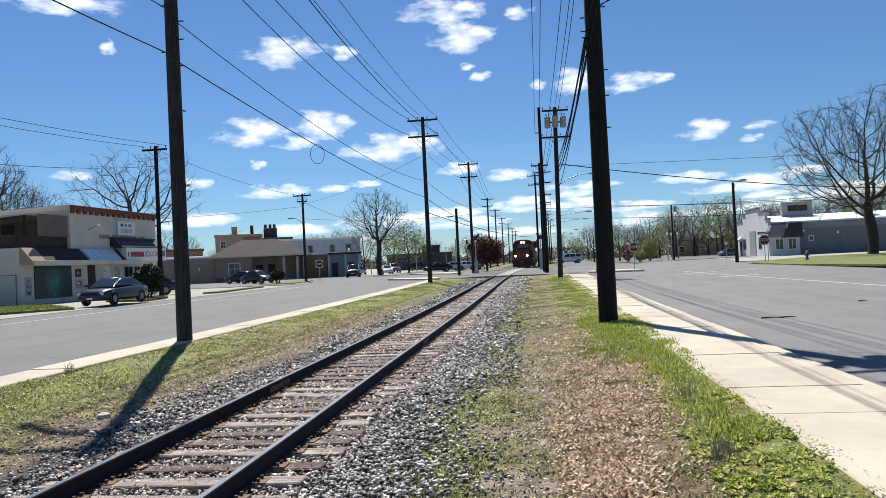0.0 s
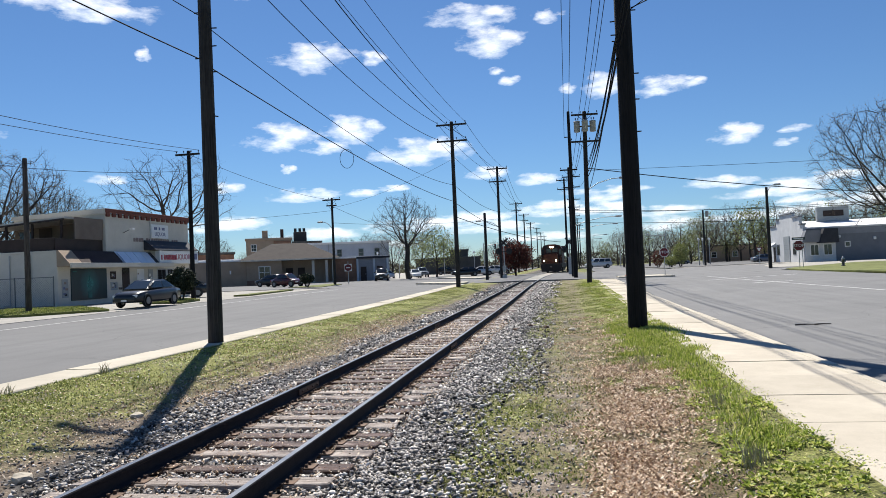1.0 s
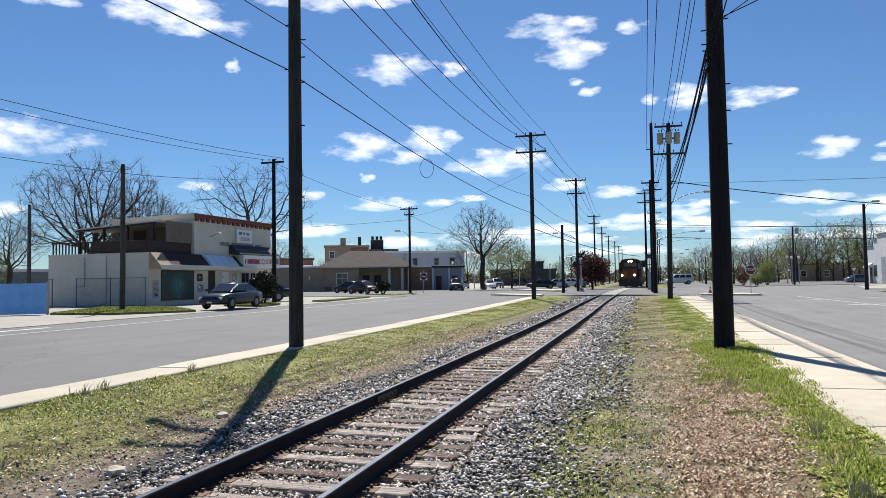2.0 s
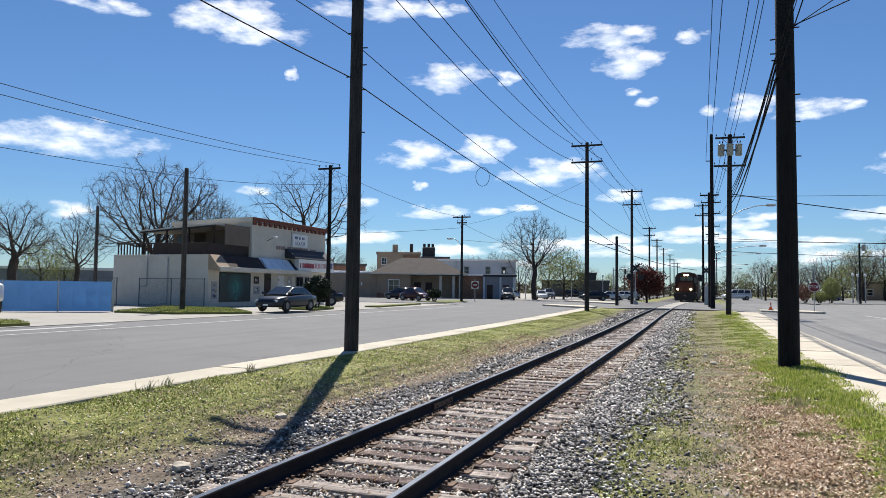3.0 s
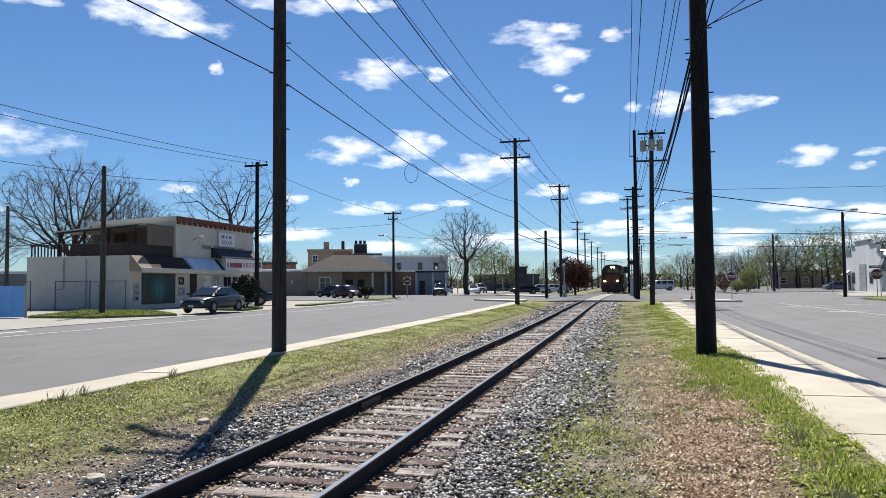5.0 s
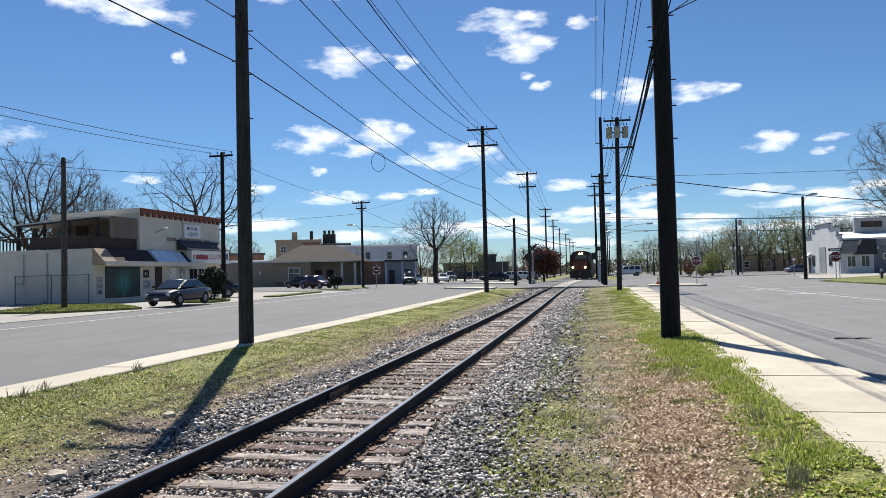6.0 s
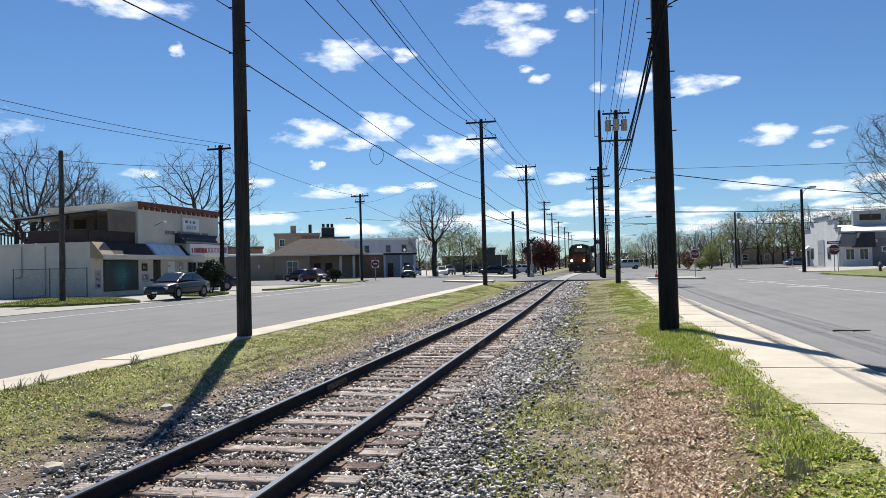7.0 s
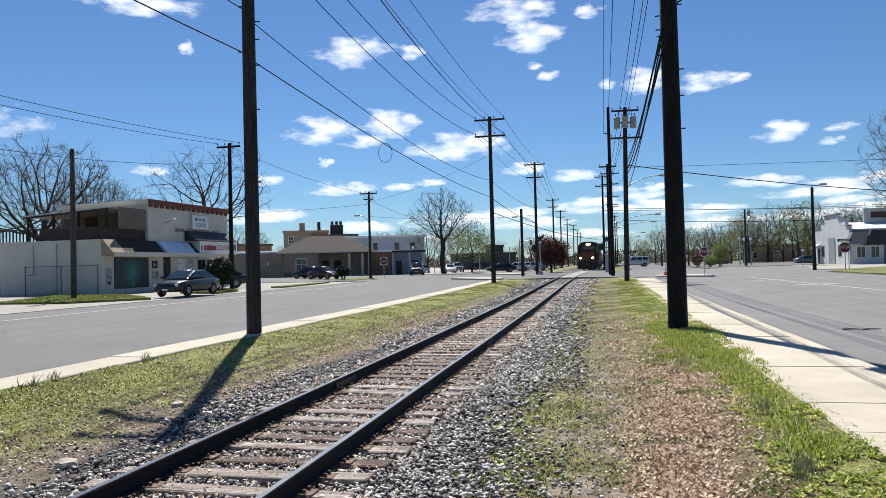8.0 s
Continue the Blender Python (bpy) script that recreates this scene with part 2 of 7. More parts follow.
SOIL = make_ground()
ASPHALT = make_asphalt("asphalt", (0.098, 0.098, 0.100), (0.165, 0.165, 0.164))
# lighter copy of the asphalt, with sun gloss put into its colour
ASPHALT_PALE = make_asphalt("asphalt_pale", (0.125, 0.125, 0.125), (0.21, 0.209, 0.206))
CONCRETE = make_concrete("concrete", (0.38, 0.335, 0.265), (0.60, 0.54, 0.44))
KERB = make_concrete("kerb_concrete", (0.38, 0.345, 0.275), (0.58, 0.525, 0.43))
APRON = make_concrete("apron_concrete", (0.27, 0.255, 0.225), (0.42, 0.40, 0.36))
LAWN = surface("lawn", (0.035, 0.055, 0.010), (0.24, 0.25, 0.075), 0.7, 14, 0.95, bump=0.6, depth=0.04)
PAINT_WHITE = surface("road_paint", (0.22, 0.22, 0.22), (0.62, 0.62, 0.60), 1.5, 30, 0.8)
TIE = make_tie()
POLE = make_wood("pole_wood", (0.016, 0.0155, 0.016), (0.058, 0.054, 0.052), 0.3, "z")
POLE_PALE = make_wood("pole_wood_pale", (0.035, 0.030, 0.027), (0.13, 0.11, 0.098), 0.3, "z")
POLE_DARK = make_wood("creosoted_wood", (0.006, 0.006, 0.007), (0.020, 0.019, 0.020), 0.3, "z")
RAIL_SIDE = surface("rail_rust", (0.006, 0.006, 0.009), (0.022, 0.018, 0.020), 6, 60, 0.75, 0.0, spec=0.2)
RAIL_TOP = surface("rail_polished", (0.13, 0.135, 0.15), (0.24, 0.245, 0.26), 3, 80, 0.33, 1.0, 0.1, 0.001)
RUST = surface("rusty_steel", (0.055, 0.036, 0.028), (0.20, 0.13, 0.09), 9, 70, 0.8, 0.3)
STONES = island_vary("ballast_stone", [(0.0, (0.024, 0.022, 0.021)), (0.26, (0.12, 0.11, 0.103)), (0.55, (0.31, 0.283, 0.26)), (0.86, (0.54, 0.50, 0.46)), (1.0, (0.80, 0.76, 0.71))], 0.58, 0.35)
BLADES = island_vary("grass_blade", [(0.0, (0.035, 0.055, 0.012)), (0.4, (0.16, 0.20, 0.044)), (0.8, (0.34, 0.37, 0.10)), (1.0, (0.52, 0.47, 0.23))], 0.55, 0.35, 0.35)
WEEDS = island_vary("fresh_grass", [(0.0, (0.08, 0.125, 0.018)), (0.4, (0.28, 0.36, 0.055)), (0.8, (0.50, 0.54, 0.12)), (1.0, (0.70, 0.62, 0.30))], 0.5, 0.35, 0.4)
LEAVES = island_vary("dead_leaf", [(0.0, (0.05, 0.027, 0.015)), (0.27, (0.28, 0.165, 0.095)), (0.6, (0.60, 0.43, 0.28)), (1.0, (0.88, 0.76, 0.60))], 0.55, 0.4, 0.2)
DRY = island_vary("dry_stalk", [(0.0, (0.24, 0.23, 0.13)), (1.0, (0.46, 0.43, 0.28))], 0.8)
BARK = surface("bark", (0.025, 0.021, 0.018), (0.085, 0.071, 0.060), 2, 18, 0.95, bump=0.6, depth=0.04)
TWIG = surface("twig", (0.028, 0.024, 0.021), (0.085, 0.072, 0.062), 2, 18, 0.95, bump=0)
BUD_GREEN = island_vary("spring_leaf", [(0.0, (0.11, 0.14, 0.04)), (0.5, (0.20, 0.23, 0.07)), (1.0, (0.32, 0.33, 0.12))], 0.6, 0.3, 0.35)
BUD_BROWN = island_vary("bud", [(0.0, (0.18, 0.14, 0.10)), (0.6, (0.28, 0.23, 0.15)), (1.0, (0.36, 0.34, 0.17))], 0.7, 0.3, 0.3)
BUD_RED = island_vary("red_leaf", [(0.0, (0.05, 0.015, 0.013)), (0.6, (0.11, 0.03, 0.024)), (1.0, (0.20, 0.065, 0.04))], 0.6, 0.3, 0.25)
EVERGREEN = island_vary("evergreen_leaf", [(0.0, (0.012, 0.018, 0.010)), (0.6, (0.028, 0.038, 0.018)), (1.0, (0.05, 0.065, 0.03))], 0.6, 0.3)
STUCCO = surface("cream_stucco", (0.50, 0.47, 0.41), (0.66, 0.62, 0.55), 0.9, 30, 0.9)
# brown stucco tone: the shade of the terrace recess is in this colour
TERRACE = surface("terrace_shade_tone", (0.14, 0.11, 0.09), (0.23, 0.185, 0.155), 0.9, 30, 0.9)
STUCCO_TAN = surface("tan_stucco", (0.27, 0.20, 0.145), (0.40, 0.31, 0.23), 0.9, 30, 0.9)
WHITEWALL = surface("white_wall", (0.48, 0.49, 0.50), (0.68, 0.69, 0.70), 0.9, 25, 0.85)
WINGGREY = surface("grey_painted_block", (0.19, 0.20, 0.225), (0.28, 0.29, 0.315), 0.9, 25, 0.85)
GREYWALL = surface("grey_wall", (0.14, 0.15, 0.17), (0.20, 0.21, 0.235), 0.9, 25, 0.85)
PALEBLUE = surface("pale_siding", (0.42, 0.46, 0.52), (0.58, 0.62, 0.67), 0.8, 20, 0.8)
BRICK = surface("brick_wall", (0.16, 0.085, 0.055), (0.30, 0.17, 0.115), 1.2, 30, 0.9)
SHINGLE = surface("roof_shingle", (0.034, 0.029, 0.027), (0.072, 0.060, 0.054), 1.0, 22, 0.95, bump=0.5)
ROOF_WHITE = surface("white_roofing", (0.72, 0.72, 0.72), (0.85, 0.85, 0.84), 0.5, 12, 0.6)
TAR = surface("tar_roof", (0.05, 0.05, 0.05), (0.11, 0.11, 0.105), 0.6, 18, 0.9)
DARKAWNING = surface("maroon_shingle", (0.025, 0.014, 0.014), (0.055, 0.032, 0.03), 2, 20, 0.8, bump=0.5)
DARKROOF = surface("dark_awning", (0.016, 0.018, 0.026), (0.035, 0.038, 0.05), 2, 20, 0.7)
DENTIL = surface("red_brown_trim", (0.13, 0.042, 0.03), (0.21, 0.075, 0.052), 2, 20, 0.85)
DARKWOOD = surface("dark_brown_paint", (0.025, 0.016, 0.014), (0.055, 0.035, 0.03), 2, 20, 0.7)
BLUEPANEL = surface("pale_blue_panel", (0.55, 0.63, 0.76), (0.70, 0.77, 0.86), 1, 20, 0.35, spec=0.6)
BLUEFENCE = surface("blue_tarp", (0.13, 0.27, 0.47), (0.21, 0.38, 0.60), 0.7, 15, 0.6)
TEAL = make_mural()
TEAL_LIGHT = surface("mural_pale_teal", (0.006, 0.07, 0.072), (0.03, 0.20, 0.19), 2, 12, 0.4, bump=0)
GLASS_DARK = plain("window_glass", (0.02, 0.025, 0.03), 0.06, 0.0, 0.7)
STEEL = surface("galvanised_steel", (0.30, 0.31, 0.32), (0.48, 0.49, 0.50), 5, 40, 0.5, 0.7, 0.1, 0.002)
FENCE = surface("dull_fence_steel", (0.10, 0.10, 0.105), (0.20, 0.20, 0.205), 5, 40, 0.7, 0.3, 0.1, 0.002)
DARKSTEEL = surface("dark_steel", (0.02, 0.02, 0.022), (0.05, 0.05, 0.052), 5, 40, 0.6, 0.4)
WIRE = plain("wire_black", (0.010, 0.010, 0.011), 0.9, 0.0, 0.1)
CERAMIC = plain("insulator", (0.05, 0.035, 0.03), 0.25)
CAN_GREY = surface("transformer_paint", (0.26, 0.28, 0.29), (0.36, 0.38, 0.39), 3, 20, 0.5)
SIGN_RED = plain("sign_red", (0.13, 0.010, 0.014), 0.45)
SIGN_WHITE = surface("sign_white", (0.70, 0.70, 0.70), (0.80, 0.80, 0.80), 2, 20, 0.45, bump=0)
SIGN_GREEN = plain("sign_dark", (0.03, 0.05, 0.05), 0.5)
INK_RED = plain("ink_red", (0.33, 0.02, 0.045), 0.5)
INK_BLUE = plain("ink_grey_blue", (0.12, 0.13, 0.24), 0.5)
INK_BROWN = plain("ink_brown", (0.25, 0.18, 0.16), 0.6)
CONE_ORANGE = plain("cone_orange", (0.50, 0.10, 0.03), 0.6)
BLACK = plain("black_plastic", (0.012, 0.012, 0.013), 0.5)
RUBBER = plain("tyre_rubber", (0.018, 0.018, 0.018), 0.85)
RIM = plain("alloy_rim", (0.22, 0.225, 0.235), 0.35, 0.8)
LAMPGLASS = plain("lamp_glass", (0.62, 0.64, 0.66), 0.12)
TAILLAMP = plain("tail_lamp", (0.35, 0.015, 0.015), 0.15)
CHROME = plain("chrome", (0.6, 0.6, 0.62), 0.15, 1.0)
HEADLIGHT_ON = glow("lit_headlight", (1.0, 0.72, 0.36), 9.0)
LOCO_ORANGE = surface("loco_orange", (0.034, 0.010, 0.006), (0.072, 0.019, 0.009), 2, 15, 0.5)
LOCO_DARK = surface("loco_dark", (0.012, 0.010, 0.010), (0.035, 0.03, 0.028), 2, 15, 0.6)
HYDRANT_RED = plain("hydrant_paint", (0.06, 0.06, 0.07), 0.5)


def car_paint(name, color, rough=0.22):
    n = Nodes(name)
    n.bsdf.inputs["Coat Weight"].default_value = 0.35
    n.bsdf.inputs["Coat Roughness"].default_value = 0.06
    dust = n.noise(3.0, 4, 0.6)
    return n.done(n.mix(n.math("MULTIPLY", dust, 0.04), color, (0.25, 0.23, 0.20)), rough, 0.2)


NAVY = car_paint("navy_paint", (0.005, 0.007, 0.013), 0.3)
MAROON = car_paint("maroon_paint", (0.055, 0.005, 0.010))
SILVER = car_paint("silver_paint", (0.42, 0.44, 0.46))
PEWTER = car_paint("pewter_paint", (0.15, 0.17, 0.20))
WHITECAR = car_paint("white_paint", (0.72, 0.72, 0.72))
BLACKCAR = car_paint("black_paint", (0.010, 0.010, 0.012))
CLOUD = make_cloud()

# ---- building helpers ----
def thing(name, loc=(0, 0, 0), yaw=0.0, label="", category="", group="", kind=""):
    """An Empty at the base of a thing made of parts."""
    ob = new(name)
    ob.empty_display_size = 0.2
    ob.matrix_basis = pose(loc[0], loc[1], loc[2], 0, 0, yaw)
    return tagged(ob, label, category, group, kind)


def mesh_of(name, bm, material):
    me = bpy.data.meshes.new(name)
    bm.to_mesh(me)
    bm.free()
    me.materials.append(material)
    return me


def part(name, bm, material, parent=None, label="", smooth=False):
    """Links a bmesh, or a mesh, as one object under a thing or part."""
    me = bm if isinstance(bm, bpy.types.Mesh) else mesh_of(name, bm, material)
    if smooth:
        me.polygons.foreach_set("use_smooth", [True] * len(me.polygons))
    ob = new(name, me)
    ob.parent = parent
    return tagged(ob, label)


def raw(name, verts, faces, material):
    me = bpy.data.meshes.new(name)
    me.from_pydata([tuple(v) for v in verts], [], faces)
    me.materials.append(material)
    return me


def big_mesh(name, verts, tris, material):
    """A mesh of many triangles from arrays."""
    verts, tris = np.asarray(verts, np.float32), np.asarray(tris, np.int32)
    me = bpy.data.meshes.new(name)
    me.vertices.add(len(verts))
    me.vertices.foreach_set("co", verts.ravel())
    me.loops.add(tris.size)
    me.loops.foreach_set("vertex_index", tris.ravel())
    me.polygons.add(len(tris))
    me.polygons.foreach_set("loop_start", np.arange(0, tris.size, 3, dtype=np.int32))
    me.update(calc_edges=True)
    me.materials.append(material)
    return me


def bm_box(x0, x1, y0, y1, z0, z1, bevel=0.0, bm=None):
    own = bmesh.new()
    bmesh.ops.create_cube(own, size=1.0, matrix=Matrix.Translation(((x0 + x1) / 2, (y0 + y1) / 2, (z0 + z1) / 2)) @ Matrix.Diagonal((x1 - x0, y1 - y0, z1 - z0, 1)))
    if bevel:
        bmesh.ops.bevel(own, geom=own.edges[:], offset=bevel, segments=1, affect="EDGES")
    if bm is None:
        return own
    me = bpy.data.meshes.new("tmp")
    own.to_mesh(me)
    own.free()
    bm.from_mesh(me)
    bpy.data.meshes.remove(me)
    return bm


def bm_tube(p0, p1, r0, r1, n=12, bm=None):
    bm = bm or bmesh.new()
    p0, p1 = Vector(p0), Vector(p1)
    q = (p1 - p0).to_track_quat("Z", "Y")
    rings = []
    for p, r in ((p0, r0), (p1, r1)):
        rings.append([bm.verts.new(p + q @ Vector((r * math.cos(2 * math.pi * k / n), r * math.sin(2 * math.pi * k / n), 0))) for k in range(n)])
    for k in range(n):
        bm.faces.new((rings[0][k], rings[0][(k + 1) % n], rings[1][(k + 1) % n], rings[1][k]))
    bm.faces.new(rings[0][::-1])
    bm.faces.new(rings[1])
    return bm


def bm_lathe(profile, n=16, axis="z", bm=None):
    """A turned shape from (radius, height) pairs."""
    bm = bm or bmesh.new()
    rings = []
    for r, h in profile:
        ring = []
        for k in range(n):
            a = 2 * math.pi * k / n
            c, s = max(r, 1e-4) * math.cos(a), max(r, 1e-4) * math.sin(a)
            ring.append(bm.verts.new({"z": (c, s, h), "y": (c, h, s), "x": (h, c, s)}[axis]))
        rings.append(ring)
    for a, b in zip(rings, rings[1:]):
        for k in range(n):
            bm.faces.new((a[k], a[(k + 1) % n], b[(k + 1) % n], b[k]))
    bm.faces.new(rings[0][::-1])
    bm.faces.new(rings[-1])
    bmesh.ops.recalc_face_normals(bm, faces=bm.faces[:])
    return bm


def bm_prism(points, y0, y1, axis="y", bm=None):
    """An outline of (a, b) pairs, extruded along an axis."""
    bm = bm or bmesh.new()

    def at(p, d):
        return {"y": (p[0], d, p[1]), "x": (d, p[0], p[1]), "z": (p[0], p[1], d)}[axis]

    a = [bm.verts.new(at(p, y0)) for p in points]
    b = [bm.verts.new(at(p, y1)) for p in points]
    fs = [bm.faces.new(a), bm.faces.new(b)]
    for k in range(len(points)):
        fs.append(bm.faces.new((a[k], a[(k + 1) % len(a)], b[(k + 1) % len(a)], b[k])))
    bmesh.ops.recalc_face_normals(bm, faces=bm.faces[:])
    return bm


def lettering(name, words, size, material, parent, m, depth=0.006):
    cu = bpy.data.curves.new(name, "FONT")
    cu.body, cu.size, cu.extrude, cu.align_x, cu.align_y = words, size, depth, "CENTER", "CENTER"
    tmp = bpy.data.objects.new("tmp", cu)
    scene.collection.objects.link(tmp)
    me = bpy.data.meshes.new_from_object(tmp.evaluated_get(bpy.context.evaluated_depsgraph_get()))
    bpy.data.objects.remove(tmp)
    me.materials.clear()
    me.materials.append(material)
    ob = new(name, me)
    ob.parent = parent
    ob.matrix_basis = m
    return ob


def polar(az, d, z=0.5):
    """A place at an azimuth, degrees left of the track, and a distance."""
    return (-math.sin(radians(az)) * d, math.cos(radians(az)) * d, z)


# ---- lie of the land ----
def smooth01(a, b, v):
    t = min(1.0, max(0.0, (v - a) / (b - a)))
    return t * t * (3 - 2 * t)


def rise(y):
    return smooth01(25, 88, y)


def track_x(y):
    return -3.5 + 0.00042 * max(0.0, min(y, 170.0) - 45) ** 2 + max(0.0, y - 170.0) * 0.105


def track_z(y):
    return 0.36 * rise(y)


PROFILE = [(-400, 1.0), (-60, 0.62), (-23, 0.5), (-22.6, 0.42), (-10.04, 0.10), (-9.0, 0.19), (-7.6, 0.10), (-6.4, -0.10), (-5.3, -0.07), (-1.7, -0.075), (-0.8, -0.10), (0.6, -0.03), (1.8, 0.08), (2.5, 0.13),
           (4.2, 0.02), (16.5, 0.44), (18, 0.52), (40, 0.62), (400, 1.0)]


def land_z(x, y):
    for (xa, za), (xb, zb) in zip(PROFILE, PROFILE[1:]):
        if x <= xb:
            z = za + (zb - za) * (x - xa) / (xb - xa)
            break
    else:
        z = PROFILE[-1][1]
    w = smooth01(24, 10, abs(x + 3)) if abs(x + 3) < 24 else 0.0
    return z + (0.42 - z) * rise(y) * (w if z < 0.42 else 0.0)


def sheet(name, xs, ys, dz, material, thick=0.0, edge=None):
    """A sheet that follows the land, dz above it, with sides if thick."""
    verts, faces = [], []
    nx = len(xs)
    for y in ys:
        for x in xs:
            xx = x + (edge(x, y) if edge else 0.0)
            verts.append((xx, y, land_z(xx, y) + dz))
    for j in range(len(ys) - 1):
        for i in range(nx - 1):
            a = j * nx + i
            faces.append((a, a + 1, a + nx + 1, a + nx))
    if thick:
        rim = [i for i in range(nx)] + [j * nx + nx - 1 for j in range(1, len(ys))] + [(len(ys) - 1) * nx + i for i in range(nx - 2, -1, -1)] + [j * nx for j in range(len(ys) - 2, 0, -1)]
        base = len(verts)
        for k in rim:
            verts.append((verts[k][0], verts[k][1], verts[k][2] - thick))
        for k in range(len(rim)):
            k2 = (k + 1) % len(rim)
            faces.append((rim[k2], rim[k], base + k, base + k2))
    return raw(name, verts, faces, material)


def steps(a, b, d):
    n = max(1, round((b - a) / d))
    return [a + (b - a) * k / n for k in range(n + 1)]


# ---- ground, roads, kerbs ----
def ground_height(x, y):
    z = land_z(x, y)
    if -9.03 < x < 2.62:
        amp = 0.008 if x > 2.2 else 0.035 if (x < -6.2 or x > -1.2) else 0.012
        z += amp * (noise.noise(Vector((x * 0.9, y * 0.9, 0))) + 0.5 * noise.noise(Vector((x * 2.3, y * 2.3, 5))))
    else:
        z -= 0.16
    return z


gx = [-2600, -1200, -400, -120, -60, -23.4, -10.3, -9.9] + steps(-9.02, 2.61, 0.22) + [3.2, 4.0, 4.3, 18.0, 40, 120, 400, 1200, 2600]
gy = [-600, -100, -25] + steps(-6, 30, 0.25) + steps(31, 110, 1.5)[0:] + [130, 160, 220, 400, 900, 2800]
gv, gf = [], []
for y in gy:
    for x in gx:
        gv.append((x, y, ground_height(x, y) if y < 130 else land_z(x, 130) - (0.16 if not -9 < x < 2.5 else 0)))
for j in range(len(gy) - 1):
    for i in range(len(gx) - 1):
        a = j * len(gx) + i
        gf.append((a, a + 1, a + len(gx) + 1, a + len(gx)))
gm = raw("ground", gv, gf, SOIL)
gm.materials.append(LAWN)
for p in gm.polygons:
    if not -9.1 < p.center.x < 2.6:
        p.material_index = 1
part("ground", gm, SOIL, smooth=True)
tagged(bpy.data.objects["ground"], "grassy verge and stony soil beside the railway", "ground", kind="structure")

road_ys = steps(-40, 30, 5) + steps(33, 111, 3) + [140, 200, 320, 520]


def road(name, xs, ys, label, dz=0.0, material=ASPHALT, thick=0.12):
    return tagged(part(name, sheet(name, xs, ys, dz, material, thick), material), label, "road", kind="structure")


road("road_left", steps(-22.6, -10.04, 1.6), [y for y in road_ys if y <= 66], "worn grey asphalt street beside the railway", 0.0)
road("road_left_far", steps(-22.6, -10.04, 1.6), [y for y in road_ys if y >= 105], "worn grey asphalt street beyond the crossing", 0.0)
road("road_right", steps(4.2, 18.0, 1.5), [y for y in road_ys if y <= 66], "wide grey asphalt street with faded markings", 0.0, ASPHALT_PALE)
road("road_right_far", steps(4.2, 14.0, 1.5), [y for y in road_ys if y >= 105], "grey asphalt street beyond the crossing", 0.0)
road("road_cross_left", [-220, -150, -100, -60, -40] + steps(-30, -9.0, 1.6), steps(66.05, 104.95, 3), "grey asphalt cross street", 0.0)
road("road_cross_right", steps(2.5, 30, 1.6) + [40, 60, 100, 150, 220], steps(66.05, 104.95, 3), "grey asphalt cross street", 0.0, ASPHALT_PALE)


def strip(name, x0, x1, y0, y1, top, label, material=KERB, joint=3.0, category="kerb", drop=0.28):
    """A concrete strip laid in bays with open joints."""
    owner = tagged(new(name), label, category, kind="structure")
    n = max(1, round((y1 - y0) / joint))
    for k in range(n):
        a, b = y0 + (y1 - y0) * k / n, y0 + (y1 - y0) * (k + 1) / n - 0.012
        wob = 0.006 * math.sin(k * 2.4)
        ya = [a, (a + b) / 2, b]
        verts, faces = [], []
        for y in ya:
            for x, zz in ((x0, -drop), (x0, -0.02), (x0 + 0.02, 0), (x1 - 0.02, 0), (x1, -0.02), (x1, -drop)):
                verts.append((x, y, top(x, y) + zz + wob))
        for j in range(2):
            for i in range(5):
                q = j * 6 + i
                faces.append((q, q + 1, q + 7, q + 6))
        faces += [tuple(range(5, -1, -1)), tuple(range(12, 18))]
        part("slab", raw("slab", verts, faces, material), material, owner)
    return owner


# ---- crossing panels between the rails ----
def crossing():
    owner = tagged(new("level_crossing"), "pale concrete crossing panels between and beside the rails", "crossing", kind="structure")
    for a, b in ((-9.0, None), ("in", None), (None, 2.5)):
        for k in range(11):
            y0, y1 = 67 + k * 3.4, 67 + k * 3.4 + 3.36
            vs = []
            for y in (y0, y1):
                c = track_x(y)
                lo, hi = {(-9.0, None): (-9.0, c - 0.85), ("in", None): (c - 0.66, c + 0.66), (None, 2.5): (c + 0.85, 2.5)}[(a, b)]
                z = track_z(y) + 0.165
                zl, zh = (land_z(-9.0, y), z) if a == -9.0 else ((z, z) if a == "in" else (z, land_z(2.5, y)))
                vs += [(lo, y, zl), (hi, y, zh), (lo, y, zl - 0.2), (hi, y, zh - 0.2)]
            fs = [(0, 1, 5, 4), (2, 6, 7, 3), (0, 2, 3, 1), (4, 5, 7, 6), (0, 4, 6, 2), (1, 3, 7, 5)]
            m = APRON if a == "in" else ASPHALT
            part("crossing_panel", raw("crossing_panel", vs, fs, m), m, owner)


crossing()


def patch(name, pts, dz, thick, material, label, category="pavement", kind="structure"):
    """A flat slab with an outline of (x, y) pairs, laid on the land."""
    bm = bmesh.new()
    top = [bm.verts.new((x, y, land_z(x, y) + dz)) for x, y in pts]
    low = [bm.verts.new((x, y, land_z(x, y) + dz - thick)) for x, y in pts]
    bm.faces.new(top)
    for k in range(len(pts)):
        bm.faces.new((top[k], low[k], low[(k + 1) % len(pts)], top[(k + 1) % len(pts)]))
    bmesh.ops.recalc_face_normals(bm, faces=bm.faces[:])
    bmesh.ops.triangulate(bm, faces=bm.faces[:])
    return tagged(part(name, bm, material), label, category, kind=kind)


# forecourt and lawns on the shop side
patch("pavement_shop", [(-22.6, -40), (-22.6, 66), (-60, 66), (-60, -40)], 0.02, 0.2, APRON, "pale concrete forecourt of the shop")
